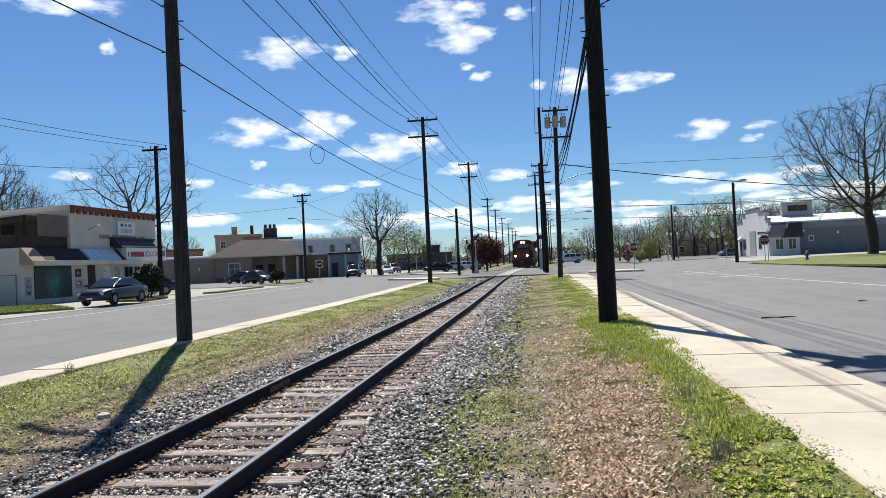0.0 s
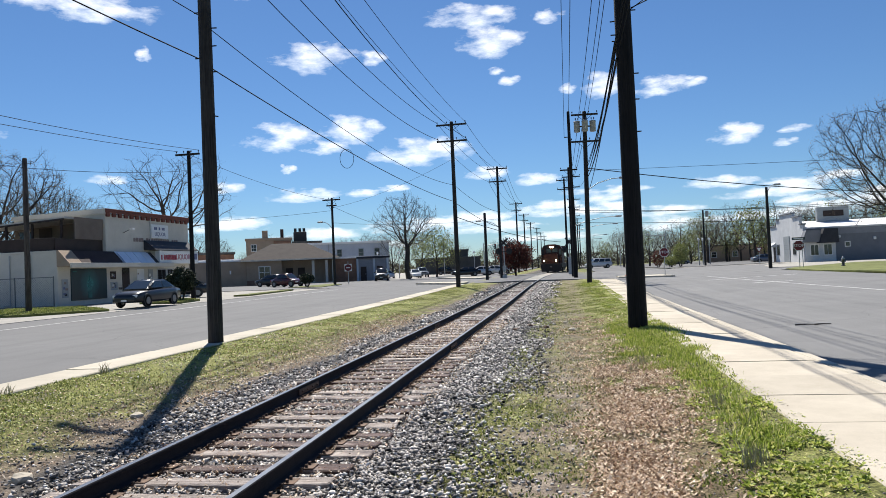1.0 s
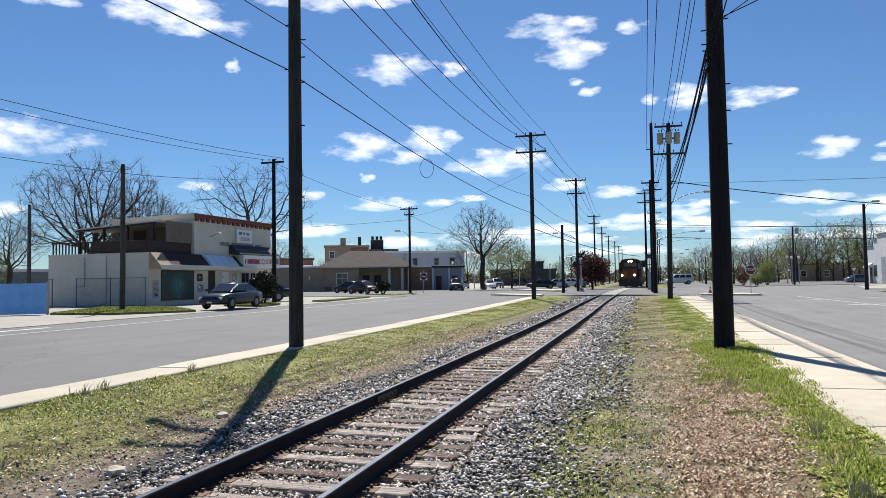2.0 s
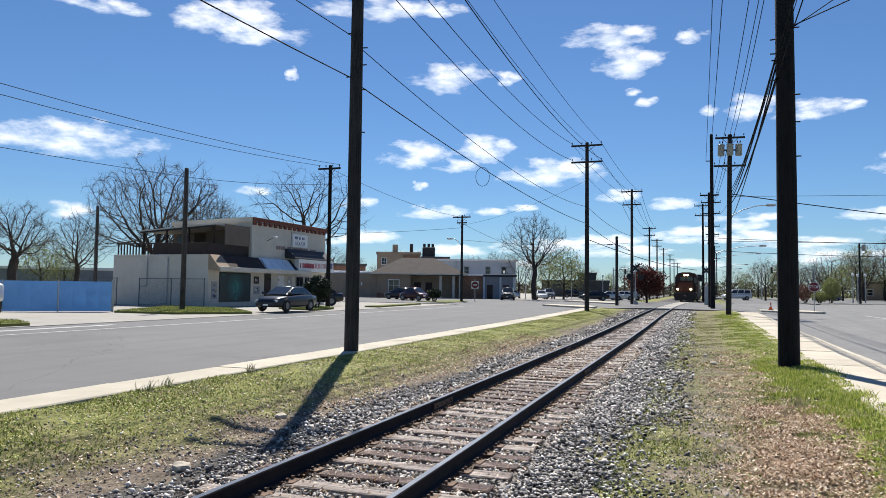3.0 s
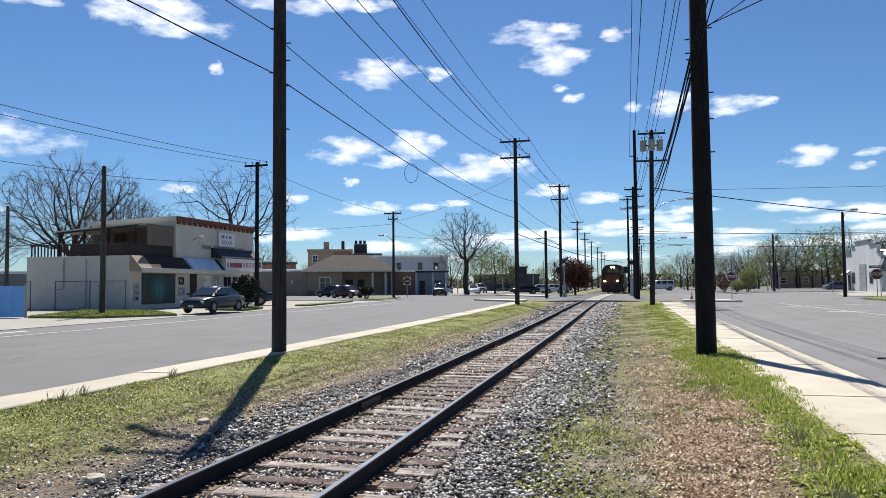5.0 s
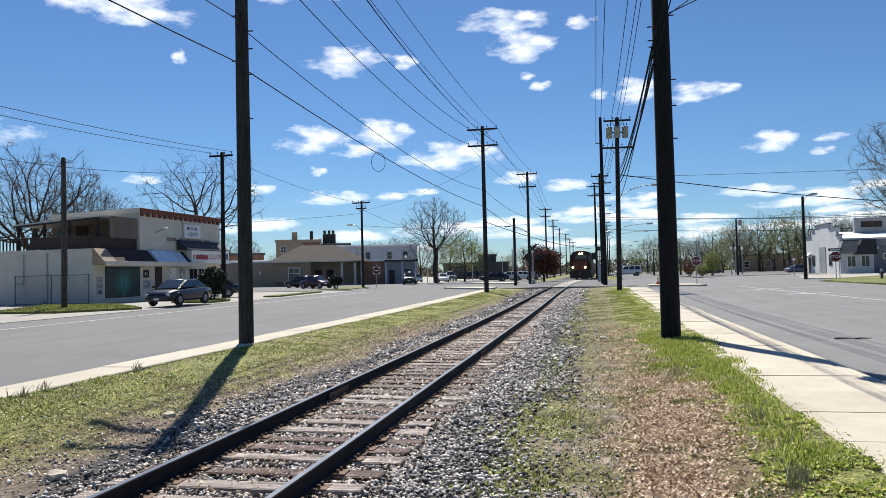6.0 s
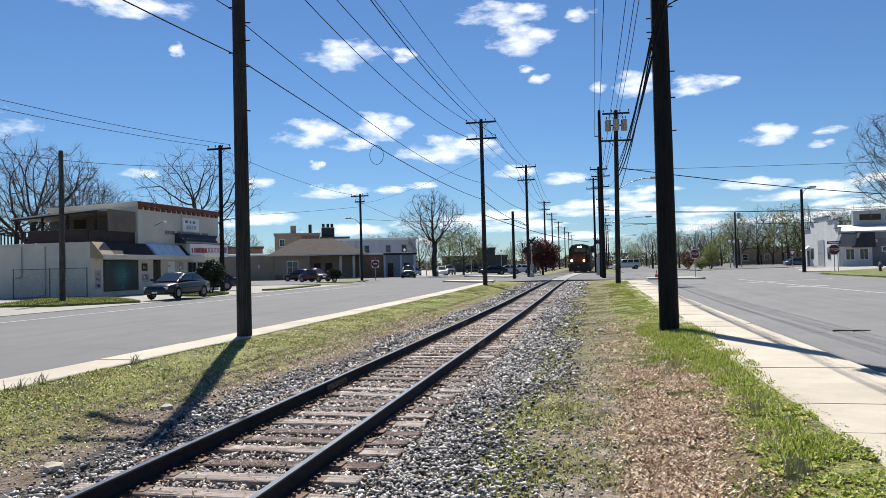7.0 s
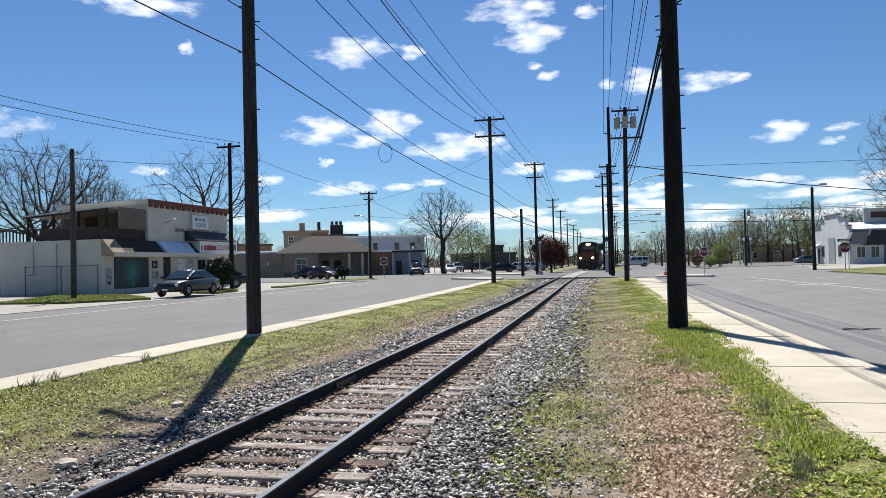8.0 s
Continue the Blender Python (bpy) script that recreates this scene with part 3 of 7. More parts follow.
patch("pavement_corner", [(-22.6, 105), (-22.6, 300), (-90, 300), (-90, 105)], 0.02, 0.2, APRON, "pale concrete pavement beyond the cross street")


def lawn(name, pts, label):
    return patch(name, pts, 0.06, 0.12, LAWN, label, "lawn")


LAWN_SHOP = [(-23.3, 33.6), (-25.6, 30.2), (-29.3, 29.9), (-33.0, 38.0), (-28.5, 38.5)]
LAWN_NEAR = [(-22.9, 19.4), (-23.4, 10), (-29, 10), (-27.5, 20.4), (-24.6, 20.3)]
LAWN_BUSH = [(-23.2, 40.3), (-24.0, 44.2), (-26.4, 46.6), (-26.6, 41.4)]
lawn("lawn_shop", LAWN_SHOP, "small mown lawn island with a kerb before the shop")
lawn("lawn_near", LAWN_NEAR, "small mown lawn island beside the street")
lawn("lawn_bush", LAWN_BUSH, "planting bed with grass by the forecourt")
lawn("lawn_bank", [(-24.2, 68.5), (-25.5, 79.5), (-28.4, 85), (-29, 72)], "grass bed under the utility pole")
lawn("lawn_bed", [(-23.4, 50.3), (-24.5, 62.0), (-25.4, 62.0), (-24.6, 50.3)], "low kerbed bed in the forecourt")
lawn("lawn_right", [(19.0, 67), (18.3, 56), (20.2, 42), (24, 20), (120, 20), (120, 84), (31, 84), (22, 73)], "mown lawn before the white building")
patch("pavement_right", [(31, 84.1), (120, 84.1), (120, 99), (30, 99), (23, 90), (20, 76), (22, 73.2)], 0.06, 0.2, APRON, "pale concrete sidewalk before the white building")
patch("pavement_lot", [(14.5, 108), (26, 106), (70, 118), (70, 220), (14.5, 220)], 0.09, 0.12, ASPHALT, "grey asphalt lot under the row of trees")
patch("pavement_far_right", [(15, 105.1), (34, 99.1), (60, 105.1), (60, 112), (30, 108), (15, 107.8)], 0.05, 0.15, APRON, "pale concrete sidewalk across the side street")


def island(name, pts, label):
    return patch(name, pts, 0.14, 0.2, KERB, label, "traffic island")


island("traffic_island_left", [(-14.8, 70.0), (-9.8, 65.2), (-9.2, 66.2), (-9.4, 69.2), (-14.2, 72)], "raised concrete traffic island")
island("traffic_island_far", [(-17.9, 99.4), (-10.4, 85), (-9.4, 86), (-9.6, 92), (-15.8, 101)], "raised concrete traffic island beyond the crossing")
island("traffic_island_right", [(4.6, 66.0), (8.9, 63.0), (9.1, 63.6), (8.4, 67.2), (4.6, 69)], "raised concrete traffic island with a stop sign")


def line(name, pts, width, label="faded white painted road line"):
    """A painted stripe along (x, y) pairs."""
    verts, faces = [], []
    for k, (x, y) in enumerate(pts):
        q = pts[min(k + 1, len(pts) - 1)]
        p = pts[max(k - 1, 0)]
        d = Vector((q[0] - p[0], q[1] - p[1], 0)).normalized()
        nrm = Vector((-d.y, d.x, 0)) * width / 2
        for s in (1, -1):
            xx, yy = x + nrm.x * s, y + nrm.y * s
            verts.append((xx, yy, land_z(xx, yy) + 0.006))
    for k in range(len(pts) - 1):
        faces.append((2 * k, 2 * k + 1, 2 * k + 3, 2 * k + 2))
    return tagged(part(name, raw(name, verts, faces, PAINT_WHITE), PAINT_WHITE), label, "road marking", kind="structure")


line("road_line_left", [(-20.3, y) for y in steps(4, 62, 3)], 0.13)
line("road_line_right", [(12.9 - 0.045 * (y - 20), y) for y in steps(12, 60, 3)], 0.16)
line("road_arrow", [(10.6, 44.0), (11.2, 44.1), (11.7, 44.0), (12.8, 44.0)], 0.45, "worn white turn arrow painted on the asphalt")
line("stop_line", [(9.6, 52.0), (16.0, 54.0)], 0.4, "worn white stop line painted on the asphalt")
line("road_line_bay", [(-21.6, y) for y in steps(12, 22, 2)], 0.3, "white painted edge line on the asphalt")

strip("kerb_left", -10.04, -9.05, -20, 64, lambda x, y: land_z(-9.0, y) + 0.03, "pale concrete kerb strip between street and verge")
strip("pavement_walk", 2.33, 4.02, -12, 64, lambda x, y: land_z(2.5, y) + 0.012, "pale concrete sidewalk with tooled joints", CONCRETE, 1.55, "sidewalk")
strip("kerb_right", 4.04, 4.21, -12, 64, lambda x, y: land_z(2.5, y) + 0.008, "pale concrete kerb of the sidewalk", KERB, 3.1)


# ---- railway track ----
def rail_section():
    """Head, web and foot of a flat-bottomed rail, 0.17 high."""
    half = [(0.07, 0.0), (0.07, 0.012), (0.02, 0.028), (0.012, 0.05), (0.012, 0.12), (0.034, 0.135), (0.036, 0.16), (0.028, 0.17)]
    return half + [(-x, z) for x, z in reversed(half)]


def railway():
    owner = tagged(new("railway_track"), "single railway track with steel rails on weathered wooden ties", "railway track", kind="structure")
    ys = steps(-8, 60, 4) + steps(63, 170, 3) + [200, 240, 300]
    sec = rail_section()
    for side in (-0.7525, 0.7525):
        verts, faces = [], []
        for y in ys:
            wob = 0.006 * math.sin(y * 0.9 + side)
            for sx, sz in sec:
                verts.append((track_x(y) + side + sx + wob, y, track_z(y) + 0.005 + sz))
        n = len(sec)
        for j in range(len(ys) - 1):
            for i in range(n):
                faces.append((j * n + i, (j + 1) * n + i, (j + 1) * n + (i + 1) % n, j * n + (i + 1) % n))
        me = raw("rail", verts, faces, RAIL_SIDE)
        me.materials.append(RAIL_TOP)
        for p in me.polygons:
            if p.normal.z > 0.85 and p.center.z - track_z(p.center.y) > 0.165:
                p.material_index = 1
        part("rail", me, RAIL_SIDE, owner, "rusty steel rail with a polished head")
    rng = random.Random(4)
    shapes = []
    for k in range(7):
        bm = bm_box(-1.3, 1.3, -0.115, 0.115, -0.17, 0.0, 0.012)
        bmesh.ops.subdivide_edges(bm, edges=[e for e in bm.edges if abs(e.verts[0].co.x - e.verts[1].co.x) > 1], cuts=3)
        for v in bm.verts:
            v.co.z += 0.012 * noise.noise(Vector((v.co.x * 2.2, v.co.y * 9, k * 7.3)))
            v.co.y += 0.012 * noise.noise(Vector((v.co.x * 2.2, v.co.y * 5, k * 3.1 + 40)))
            v.co.x += 0.03 * noise.noise(Vector((v.co.x, v.co.y * 9, k * 5.1 + 90)))
        shapes.append(mesh_of("tie", bm, TIE))
    plate = bm_box(-0.18, 0.18, -0.09, 0.09, 0.0, 0.014, 0.003)
    for px in (-0.10, 0.10):
        for py in (-0.05, 0.05):
            bm_box(px - 0.012, px + 0.012, py - 0.012, py + 0.012, 0.01, 0.045, 0.0, plate)
    for py in (-0.115, 0.115):
        bm_box(-0.085, 0.085, py - 0.012, py + 0.012, -0.02, 0.028, 0.0, plate)
    plate = mesh_of("tie_plate", plate, RUST)
    y, k = -2.0, 0
    while y < 66:
        x, z = track_x(y), track_z(y)
        ob = part("tie", shapes[rng.randrange(7)], TIE, owner)
        ob.matrix_basis = pose(x + rng.uniform(-0.07, 0.07), y, z - 0.004 + rng.uniform(-0.012, 0.008), 0, rng.uniform(-0.4, 0.4), rng.uniform(-1.6, 1.6) + (180 if rng.random() < 0.5 else 0))
        if y < 45:
            for side in (-0.7525, 0.7525):
                part("tie_plate", plate, RUST, owner).matrix_basis = pose(x + side, y, z - 0.006, 0, 0, rng.uniform(-2, 2))
        y += 0.49 + rng.uniform(-0.06, 0.06)
        k += 1
    bar = bm_box(0.016, 0.04, -0.45, 0.45, 0.035, 0.125, 0.006)
    bm_box(-0.04, -0.016, -0.45, 0.45, 0.035, 0.125, 0.006, bar)
    for yy in (-0.33, -0.12, 0.12, 0.33):
        bm_tube((-0.065, yy, 0.08), (0.065, yy, 0.08), 0.016, 0.016, 6, bar)
    bar = mesh_of("joint_bar", bar, RUST)
    for side, yy in ((-0.7525, 11.2), (0.7525, 16.9), (-0.7525, 23.1), (0.7525, 28.8)):
        part("joint_bar", bar, RUST, owner).matrix_basis = pose(track_x(yy) + side, yy, track_z(yy), 0, 0, 0)


railway()


# ---- loose stuff on the ground ----
OCT_V = np.array([(1, 0, 0), (-0.8, 0.5, 0), (-0.4, -0.9, 0.1), (0.3, 0.8, 0.2), (0.1, -0.1, 1), (0, 0.1, -1)], float)
OCT_F = np.array([(0, 3, 4), (3, 1, 4), (1, 2, 4), (2, 0, 4), (3, 0, 5), (1, 3, 5), (2, 1, 5), (0, 2, 5)])


def stones(name, places, sizes, seed, label):
    rs = np.random.RandomState(seed)
    n = len(places)
    v = OCT_V[None] * rs.uniform(0.65, 1.45, (n, len(OCT_V), 1)) * rs.uniform(0.6, 1.4, (n, 1, 3)) * np.array([1, 1, 0.7])
    tip, roll = rs.uniform(-0.7, 0.7, (n, 1)), rs.uniform(-0.7, 0.7, (n, 1))
    v = np.stack([v[..., 0], v[..., 1] * np.cos(tip) - v[..., 2] * np.sin(tip), v[..., 1] * np.sin(tip) + v[..., 2] * np.cos(tip)], -1)
    v = np.stack([v[..., 0] * np.cos(roll) + v[..., 2] * np.sin(roll), v[..., 1], v[..., 2] * np.cos(roll) - v[..., 0] * np.sin(roll)], -1)
    a = rs.uniform(0, 6.28, n)
    c, s = np.cos(a)[:, None], np.sin(a)[:, None]
    v = np.stack([v[..., 0] * c - v[..., 1] * s, v[..., 0] * s + v[..., 1] * c, v[..., 2]], -1)
    v = v * np.asarray(sizes)[:, None, None] + np.asarray(places)[:, None]
    f = OCT_F[None] + (np.arange(n) * len(OCT_V))[:, None, None]
    return tagged(part(name, big_mesh(name, v.reshape(-1, 3), f.reshape(-1, 3), STONES), STONES), label, "gravel", kind="stuff")


def ballast():
    rs = np.random.RandomState(11)
    pl, sz = [], []
    for y0, y1, dens, size in ((3.2, 9, 900, 0.026), (9, 15, 560, 0.031), (15, 24, 300, 0.037), (24, 44, 130, 0.044), (44, 65, 60, 0.06), (-6, 3.2, 110, 0.044)):
        n = int((y1 - y0) * 6.0 * dens)
        x, y = rs.uniform(-6.4, -0.4, n), rs.uniform(y0, y1, n)
        edge = np.minimum(x + 6.1 + 0.3 * np.sin(y * 0.7), -0.35 + 0.25 * np.sin(y * 1.1) + 0.2 * np.sin(y * 0.43 + 1) - x)
        keep = rs.uniform(0, 1, n) < np.clip(edge / 1.5, 0.03, 1) ** 1.3
        for xx, yy in zip(x[keep], y[keep]):
            near_tie = abs(xx - track_x(yy)) < 1.25
            z = land_z(xx, yy) if not near_tie else track_z(yy) - 0.065
            if abs(abs(xx - track_x(yy)) - 0.7525) < 0.09:
                continue
            pl.append((xx, yy, z + 0.004 + rs.uniform(0, 0.028)))
            sz.append(size * rs.choice((0.55, 0.8, 1.0, 1.3)) * rs.uniform(0.85, 1.2))
    stones("ballast", pl, sz, 5, "grey crushed stone ballast round the ties")
    pl, sz = [], []
    for k in range(11000):
        x, y = (rs.uniform(-9, 2.5), rs.uniform(3.5, 22)) if k % 2 else (rs.normal(-0.25, 0.3) if k % 4 else rs.normal(-6.5, 0.4), 3.5 + 26 * rs.uniform() ** 1.4)
        if x > 2.5:
            continue
        pl.append((x, y, ground_height(x, y) + 0.006))
        sz.append(rs.uniform(0.007, 0.024) * rs.uniform(0.6, 1.2))
    stones("pebbles", pl, sz, 6, "pale pebbles strewn over the verge")


ballast()


def blades(name, spots, heights, width, material, seed, label, lean=0.5):
    """Grass: each blade is a bent, tapered ribbon."""
    rs = np.random.RandomState(seed)
    p, h = np.asarray(spots), np.asarray(heights)
    n = len(p)
    a, b = rs.uniform(0, 6.28, n), rs.uniform(0, 6.28, n)
    w = width * rs.uniform(0.6, 1.4, n)
    side = np.stack([np.cos(a) * w, np.sin(a) * w, 0 * a], -1)
    tilt = np.stack([np.cos(b), np.sin(b), 0 * b], -1) * (h * rs.uniform(0.1, lean * 1.6, n))[:, None]
    up = np.stack([0 * h, 0 * h, h], -1)
    v = np.stack([p - side, p + side, p + side * 0.7 + up * 0.55 + tilt * 0.4, p - side * 0.7 + up * 0.55 + tilt * 0.4, p + up * 0.95 + tilt], 1)
    f = np.array([[0, 1, 2], [0, 2, 3], [3, 2, 4]])[None] + (np.arange(n) * 5)[:, None, None]
    return tagged(part(name, big_mesh(name, v.reshape(-1, 3), f.reshape(-1, 3), material), material), label, "grass", kind="stuff")


def grassy(rs, n, x0, x1, y0, y1, keep):
    out = []
    for x, y in zip(rs.uniform(x0, x1, n), y0 + (y1 - y0) * rs.uniform(0, 1, n) ** 1.7):
        if rs.uniform() < keep(x, y):
            out.append((x, y, ground_height(x, y) - 0.005))
    return out


def patchy(x, y, s=0.9):
    return noise.noise(Vector((x * s, y * s, 3.3))) * 0.5 + 0.5


def clump(x, y):
    return 0.6 * patchy(x, y, 1.3) + 0.4 * patchy(x + 7, y, 3.4)


def fresh_edge(y):
    """Where the lush grass by the sidewalk begins, across the track."""
    near = 1.35 - 0.4 * smooth01(9, 18, y)
    return near + 1.1 * (patchy(0, y, 0.6) - 0.5)


def walk_edge(y):
    """How far the grass creeps over the sidewalk."""
    return 2.36 + 0.26 * smooth01(10, 13.5, y) + 0.16 * (patchy(4, y, 1.7) - 0.5)


def verge_grass():
    rs = np.random.RandomState(21)
    sp = grassy(rs, 170000, -9.12, -5.6, 3, 62, lambda x, y: min(1, max(0, (-x - 6.3 + 0.8 * (patchy(9, y, 0.5) - 0.5)) / 1.5)) * min(1, max(0.04, 3.2 * (0.6 * patchy(x, y, 0.8) + 0.4 * patchy(x, y, 2.3)) - 1.05)))
    blades("verge_grass", sp, rs.uniform(0.012, 0.05, len(sp)), 0.008, BLADES, 1, "short olive-green grass of the verge")
    sp = grassy(rs, 150000, -1.3, 2.0, 3, 60, lambda x, y: max(0.0, 4.4 * (0.5 * patchy(x, y, 0.7) + 0.5 * patchy(x, y, 2.1)) - 1.7) * (0.5 if y > 18 and -0.6 < x < 0.7 else 0.2 if y > 12 and -0.6 < x < 0.7 else 0.4 if -0.4 < x < 0.2 else 0.6 if x > 0.2 and 5 < y < 11 else 1))
    blades("path_grass", sp, rs.uniform(0.01, 0.05, len(sp)), 0.009, BLADES, 2, "thin olive grass by the footpath")
    sp = grassy(rs, 190000, 0.3, 2.74, 3.6, 62, lambda x, y: min(1, max(0, (x - fresh_edge(y)) / 0.6)) * min(1, max(0.05, 4.6 * clump(x, y) - 2.0)) * (0.7 if y < 11 else 1))
    sp = [(x, y, z if x < 2.33 else land_z(2.5, y) + 0.008) for x, y, z in sp if x < walk_edge(y)]
    tall = [0.008 + (0.014 + 0.06 * smooth01(10, 13, y)) * clump(x, y) ** 1.5 * rs.uniform(0.4, 1.5) for x, y, z in sp]
    blades("fresh_grass", sp, tall, 0.009, WEEDS, 3, "lush bright green grass along the sidewalk")
    sp = []
    for k in range(75):
        x, y = (rs.uniform(1.1, 2.5), rs.uniform(12.5, 20.5)) if k % 5 else (rs.uniform(1.8, 2.25), rs.uniform(7, 12))
        for q in range(150):
            xx, yy = x + rs.normal(0, 0.15), y + rs.normal(0, 0.15)
            sp.append((xx, yy, ground_height(min(xx, 2.5), yy)))
    blades("tall_grass", sp, rs.uniform(0.03, 0.12, len(sp)), 0.007, WEEDS, 4, "tall green grass tufts round the pole foot")
    sp = []
    for x, y in ((-9.05, 10.3), (-9.0, 12.7), (-8.9, 9.6)):
        for q in range(26):
            xx, yy = x + rs.normal(0, 0.07), y + rs.normal(0, 0.09)
            sp.append((xx, yy, land_z(-9.0, yy) - 0.02))
    blades("kerb_tufts", sp, rs.uniform(0.08, 0.26, len(sp)), 0.008, DRY, 5, "dry and green grass tufts at the kerb")
    for x, y, h in ((1.25, 13.2, 0.34), (1.55, 6.75, 0.30), (1.62, 6.9, 0.24), (1.75, 9.3, 0.32), (1.05, 12.6, 0.2)):
        weed = [(x + rs.normal(0, 0.055), y + rs.normal(0, 0.055), ground_height(x, y) - 0.01) for q in range(46)]
        blades("dry_weed", weed, rs.uniform(0.4, 1.0, 46) * h, 0.005, DRY, int(y * 10), "grey-green dry weed stalks among the grass", 0.3)
    v, f = [], []
    for k in range(900):
        x, y = rs.uniform(1.35, 2.34), 4.4 + 7.5 * rs.uniform() ** 1.2
        if clump(x, y + 3) < 0.5:
            continue
        for q in range(7):
            a, s = q * 0.9 + rs.uniform(-0.3, 0.3), rs.uniform(0.03, 0.065)
            z = ground_height(min(x, 2.5), y) + 0.012
            c, sn, up = math.cos(a), math.sin(a), rs.uniform(0.012, 0.045)
            b = len(v)
            v += [(x, y, z), (x + c * s * 0.6 - sn * s * 0.3, y + sn * s * 0.6 + c * s * 0.3, z + up), (x + c * s, y + sn * s, z + up * 0.8), (x + c * s * 0.6 + sn * s * 0.3, y + sn * s * 0.6 - c * s * 0.3, z + up)]
            f += [(b, b + 1, b + 2), (b, b + 2, b + 3)]
    tagged(part("rosettes", big_mesh("rosettes", v, f, WEEDS), WEEDS), "broad green leaf rosettes by the sidewalk", "weeds", kind="stuff")
    # broad-leaved weeds
    n = 62000
    v, f = [], []
    for k in range(n):
        left = rs.uniform() < 0.4
        x = rs.uniform(-9.0, -6.4) if left else rs.uniform(-1.2, 2.5)
        y = 3.5 + 34 * rs.uniform() ** 1.5
        if 0.5 * patchy(x, y, 0.9) + 0.5 * patchy(x, y, 2.4) < 0.47 + (0.08 if x > -1.3 else max(0.0, x + 7.4) * 0.25) or (-0.6 < x < 0.6 and (k % 4 or y > 9)) or (0.4 < x < 1.7 and y < 11 and k % 5):
            continue
        z, s, a = ground_height(x, y) + rs.uniform(0.004, 0.05), rs.uniform(0.007, 0.018) * (1 + y * 0.03), rs.uniform(0, 6.28)
        c, sn = math.cos(a) * s, math.sin(a) * s
        b = len(v)
        v += [(x - c, y - sn, z), (x + sn * 0.6, y - c * 0.6, z + 0.006), (x + c, y + sn, z + 0.012), (x - sn * 0.6, y + c * 0.6, z + 0.004)]
        f += [(b, b + 1, b + 2), (b, b + 2, b + 3)]
    tagged(part("clover", big_mesh("clover", v, f, WEEDS), WEEDS), "small broad-leaved weeds among the grass", "weeds", kind="stuff")


verge_grass()


def inside(pts, x, y):
    hit = False
    for (xa, ya), (xb, yb) in zip(pts, pts[1:] + pts[:1]):
        if (ya > y) != (yb > y) and x < xa + (xb - xa) * (y - ya) / (yb - ya):
            hit = not hit
    return hit


def lawn_grass():
    rs = np.random.RandomState(41)
    sp = []
    for pts, n in ((LAWN_SHOP, 26000), (LAWN_NEAR, 16000), (LAWN_BUSH, 7000)):
        xs, ys = [p[0] for p in pts], [p[1] for p in pts]
        for x, y in zip(rs.uniform(min(xs), max(xs), n), rs.uniform(min(ys), max(ys), n)):
            if inside(pts, x, y) and rs.uniform() < 0.25 + 1.1 * clump(x, y):
                sp.append((x, y, land_z(x, y) + 0.05))
    blades("lawn_grass", sp, rs.uniform(0.02, 0.09, len(sp)), 0.016, BLADES, 8, "uneven green grass of the lawn islands")


lawn_grass()


def leaf_litter():
    rs = np.random.RandomState(31)
    v, f = [], []
    k = 0
    while k < 52000:
        u = rs.uniform()
        big = u < 0.55
        if u < 0.55:
            y = 4.6 + 8.8 * rs.uniform()
            x = rs.normal(0.55 + 0.4 * smooth01(6, 11, y), 0.17 + 0.16 * smooth01(6, 9, y))
            if 0.6 * patchy(x, y, 1.1) + 0.4 * patchy(x, y + 9, 3.1) < 0.36 + 0.16 * rs.uniform():
                continue
        elif u < 0.76:
            x, y = rs.normal(0.6, 0.5), 3.5 + 22 * rs.uniform() ** 1.3
            if patchy(x, y, 1.7) < 0.47:
                continue
        elif u < 0.88:
            x, y = (rs.normal(-6.6, 0.45), rs.uniform(4, 30)) if rs.uniform() < 0.7 else (rs.uniform(-8.8, -5.6), rs.uniform(4, 24))
        else:
            x, y = rs.uniform(-4.9, -2.0), 3.2 + 22 * rs.uniform() ** 1.4
        if y < 3 or x > 2.5:
            continue
        k += 1
        s, a, t1, t2 = rs.uniform(0.011, 0.028) if big else rs.uniform(0.009, 0.026) * (1 + 0.04 * max(0, y - 8)), rs.uniform(0, 6.28), rs.uniform(-0.7, 0.7), rs.uniform(0.2, 1.2)
        z = ground_height(x, y) + rs.uniform(0.006, 0.045 if big else 0.03) + (0.05 if -4.9 < x < -2.0 else 0.0)
        d, e = Vector((math.cos(a), math.sin(a), t1)), Vector((-math.sin(a), math.cos(a), 0))
        o = Vector((x, y, z))
        b = len(v)
        lift = Vector((0, 0, s * t2))
        v += [tuple(o - d * s), tuple(o + e * s * 0.55 + lift * 0.6), tuple(o + d * s + lift), tuple(o - e * s * 0.55 + lift * 0.5), tuple(o + lift * 0.1)]
        f += [(b, b + 4, b + 1), (b + 4, b + 2, b + 1), (b, b + 3, b + 4), (b + 4, b + 3, b + 2)]
    tagged(part("leaf_litter", big_mesh("leaf_litter", v, f, LEAVES), LEAVES), "curled brown dead leaves heaped by the footpath", "leaf litter", kind="stuff")


leaf_litter()

# ---- utility poles ----
def insulator(parent, p, h=0.22):
    bm = bm_lathe([(0.012, 0), (0.012, h * 0.4), (0.05, h * 0.42), (0.035, h * 0.6), (0.05, h * 0.65), (0.03, h)], 8)
    part("insulator", bm, CERAMIC, parent).matrix_basis = pose(*p)


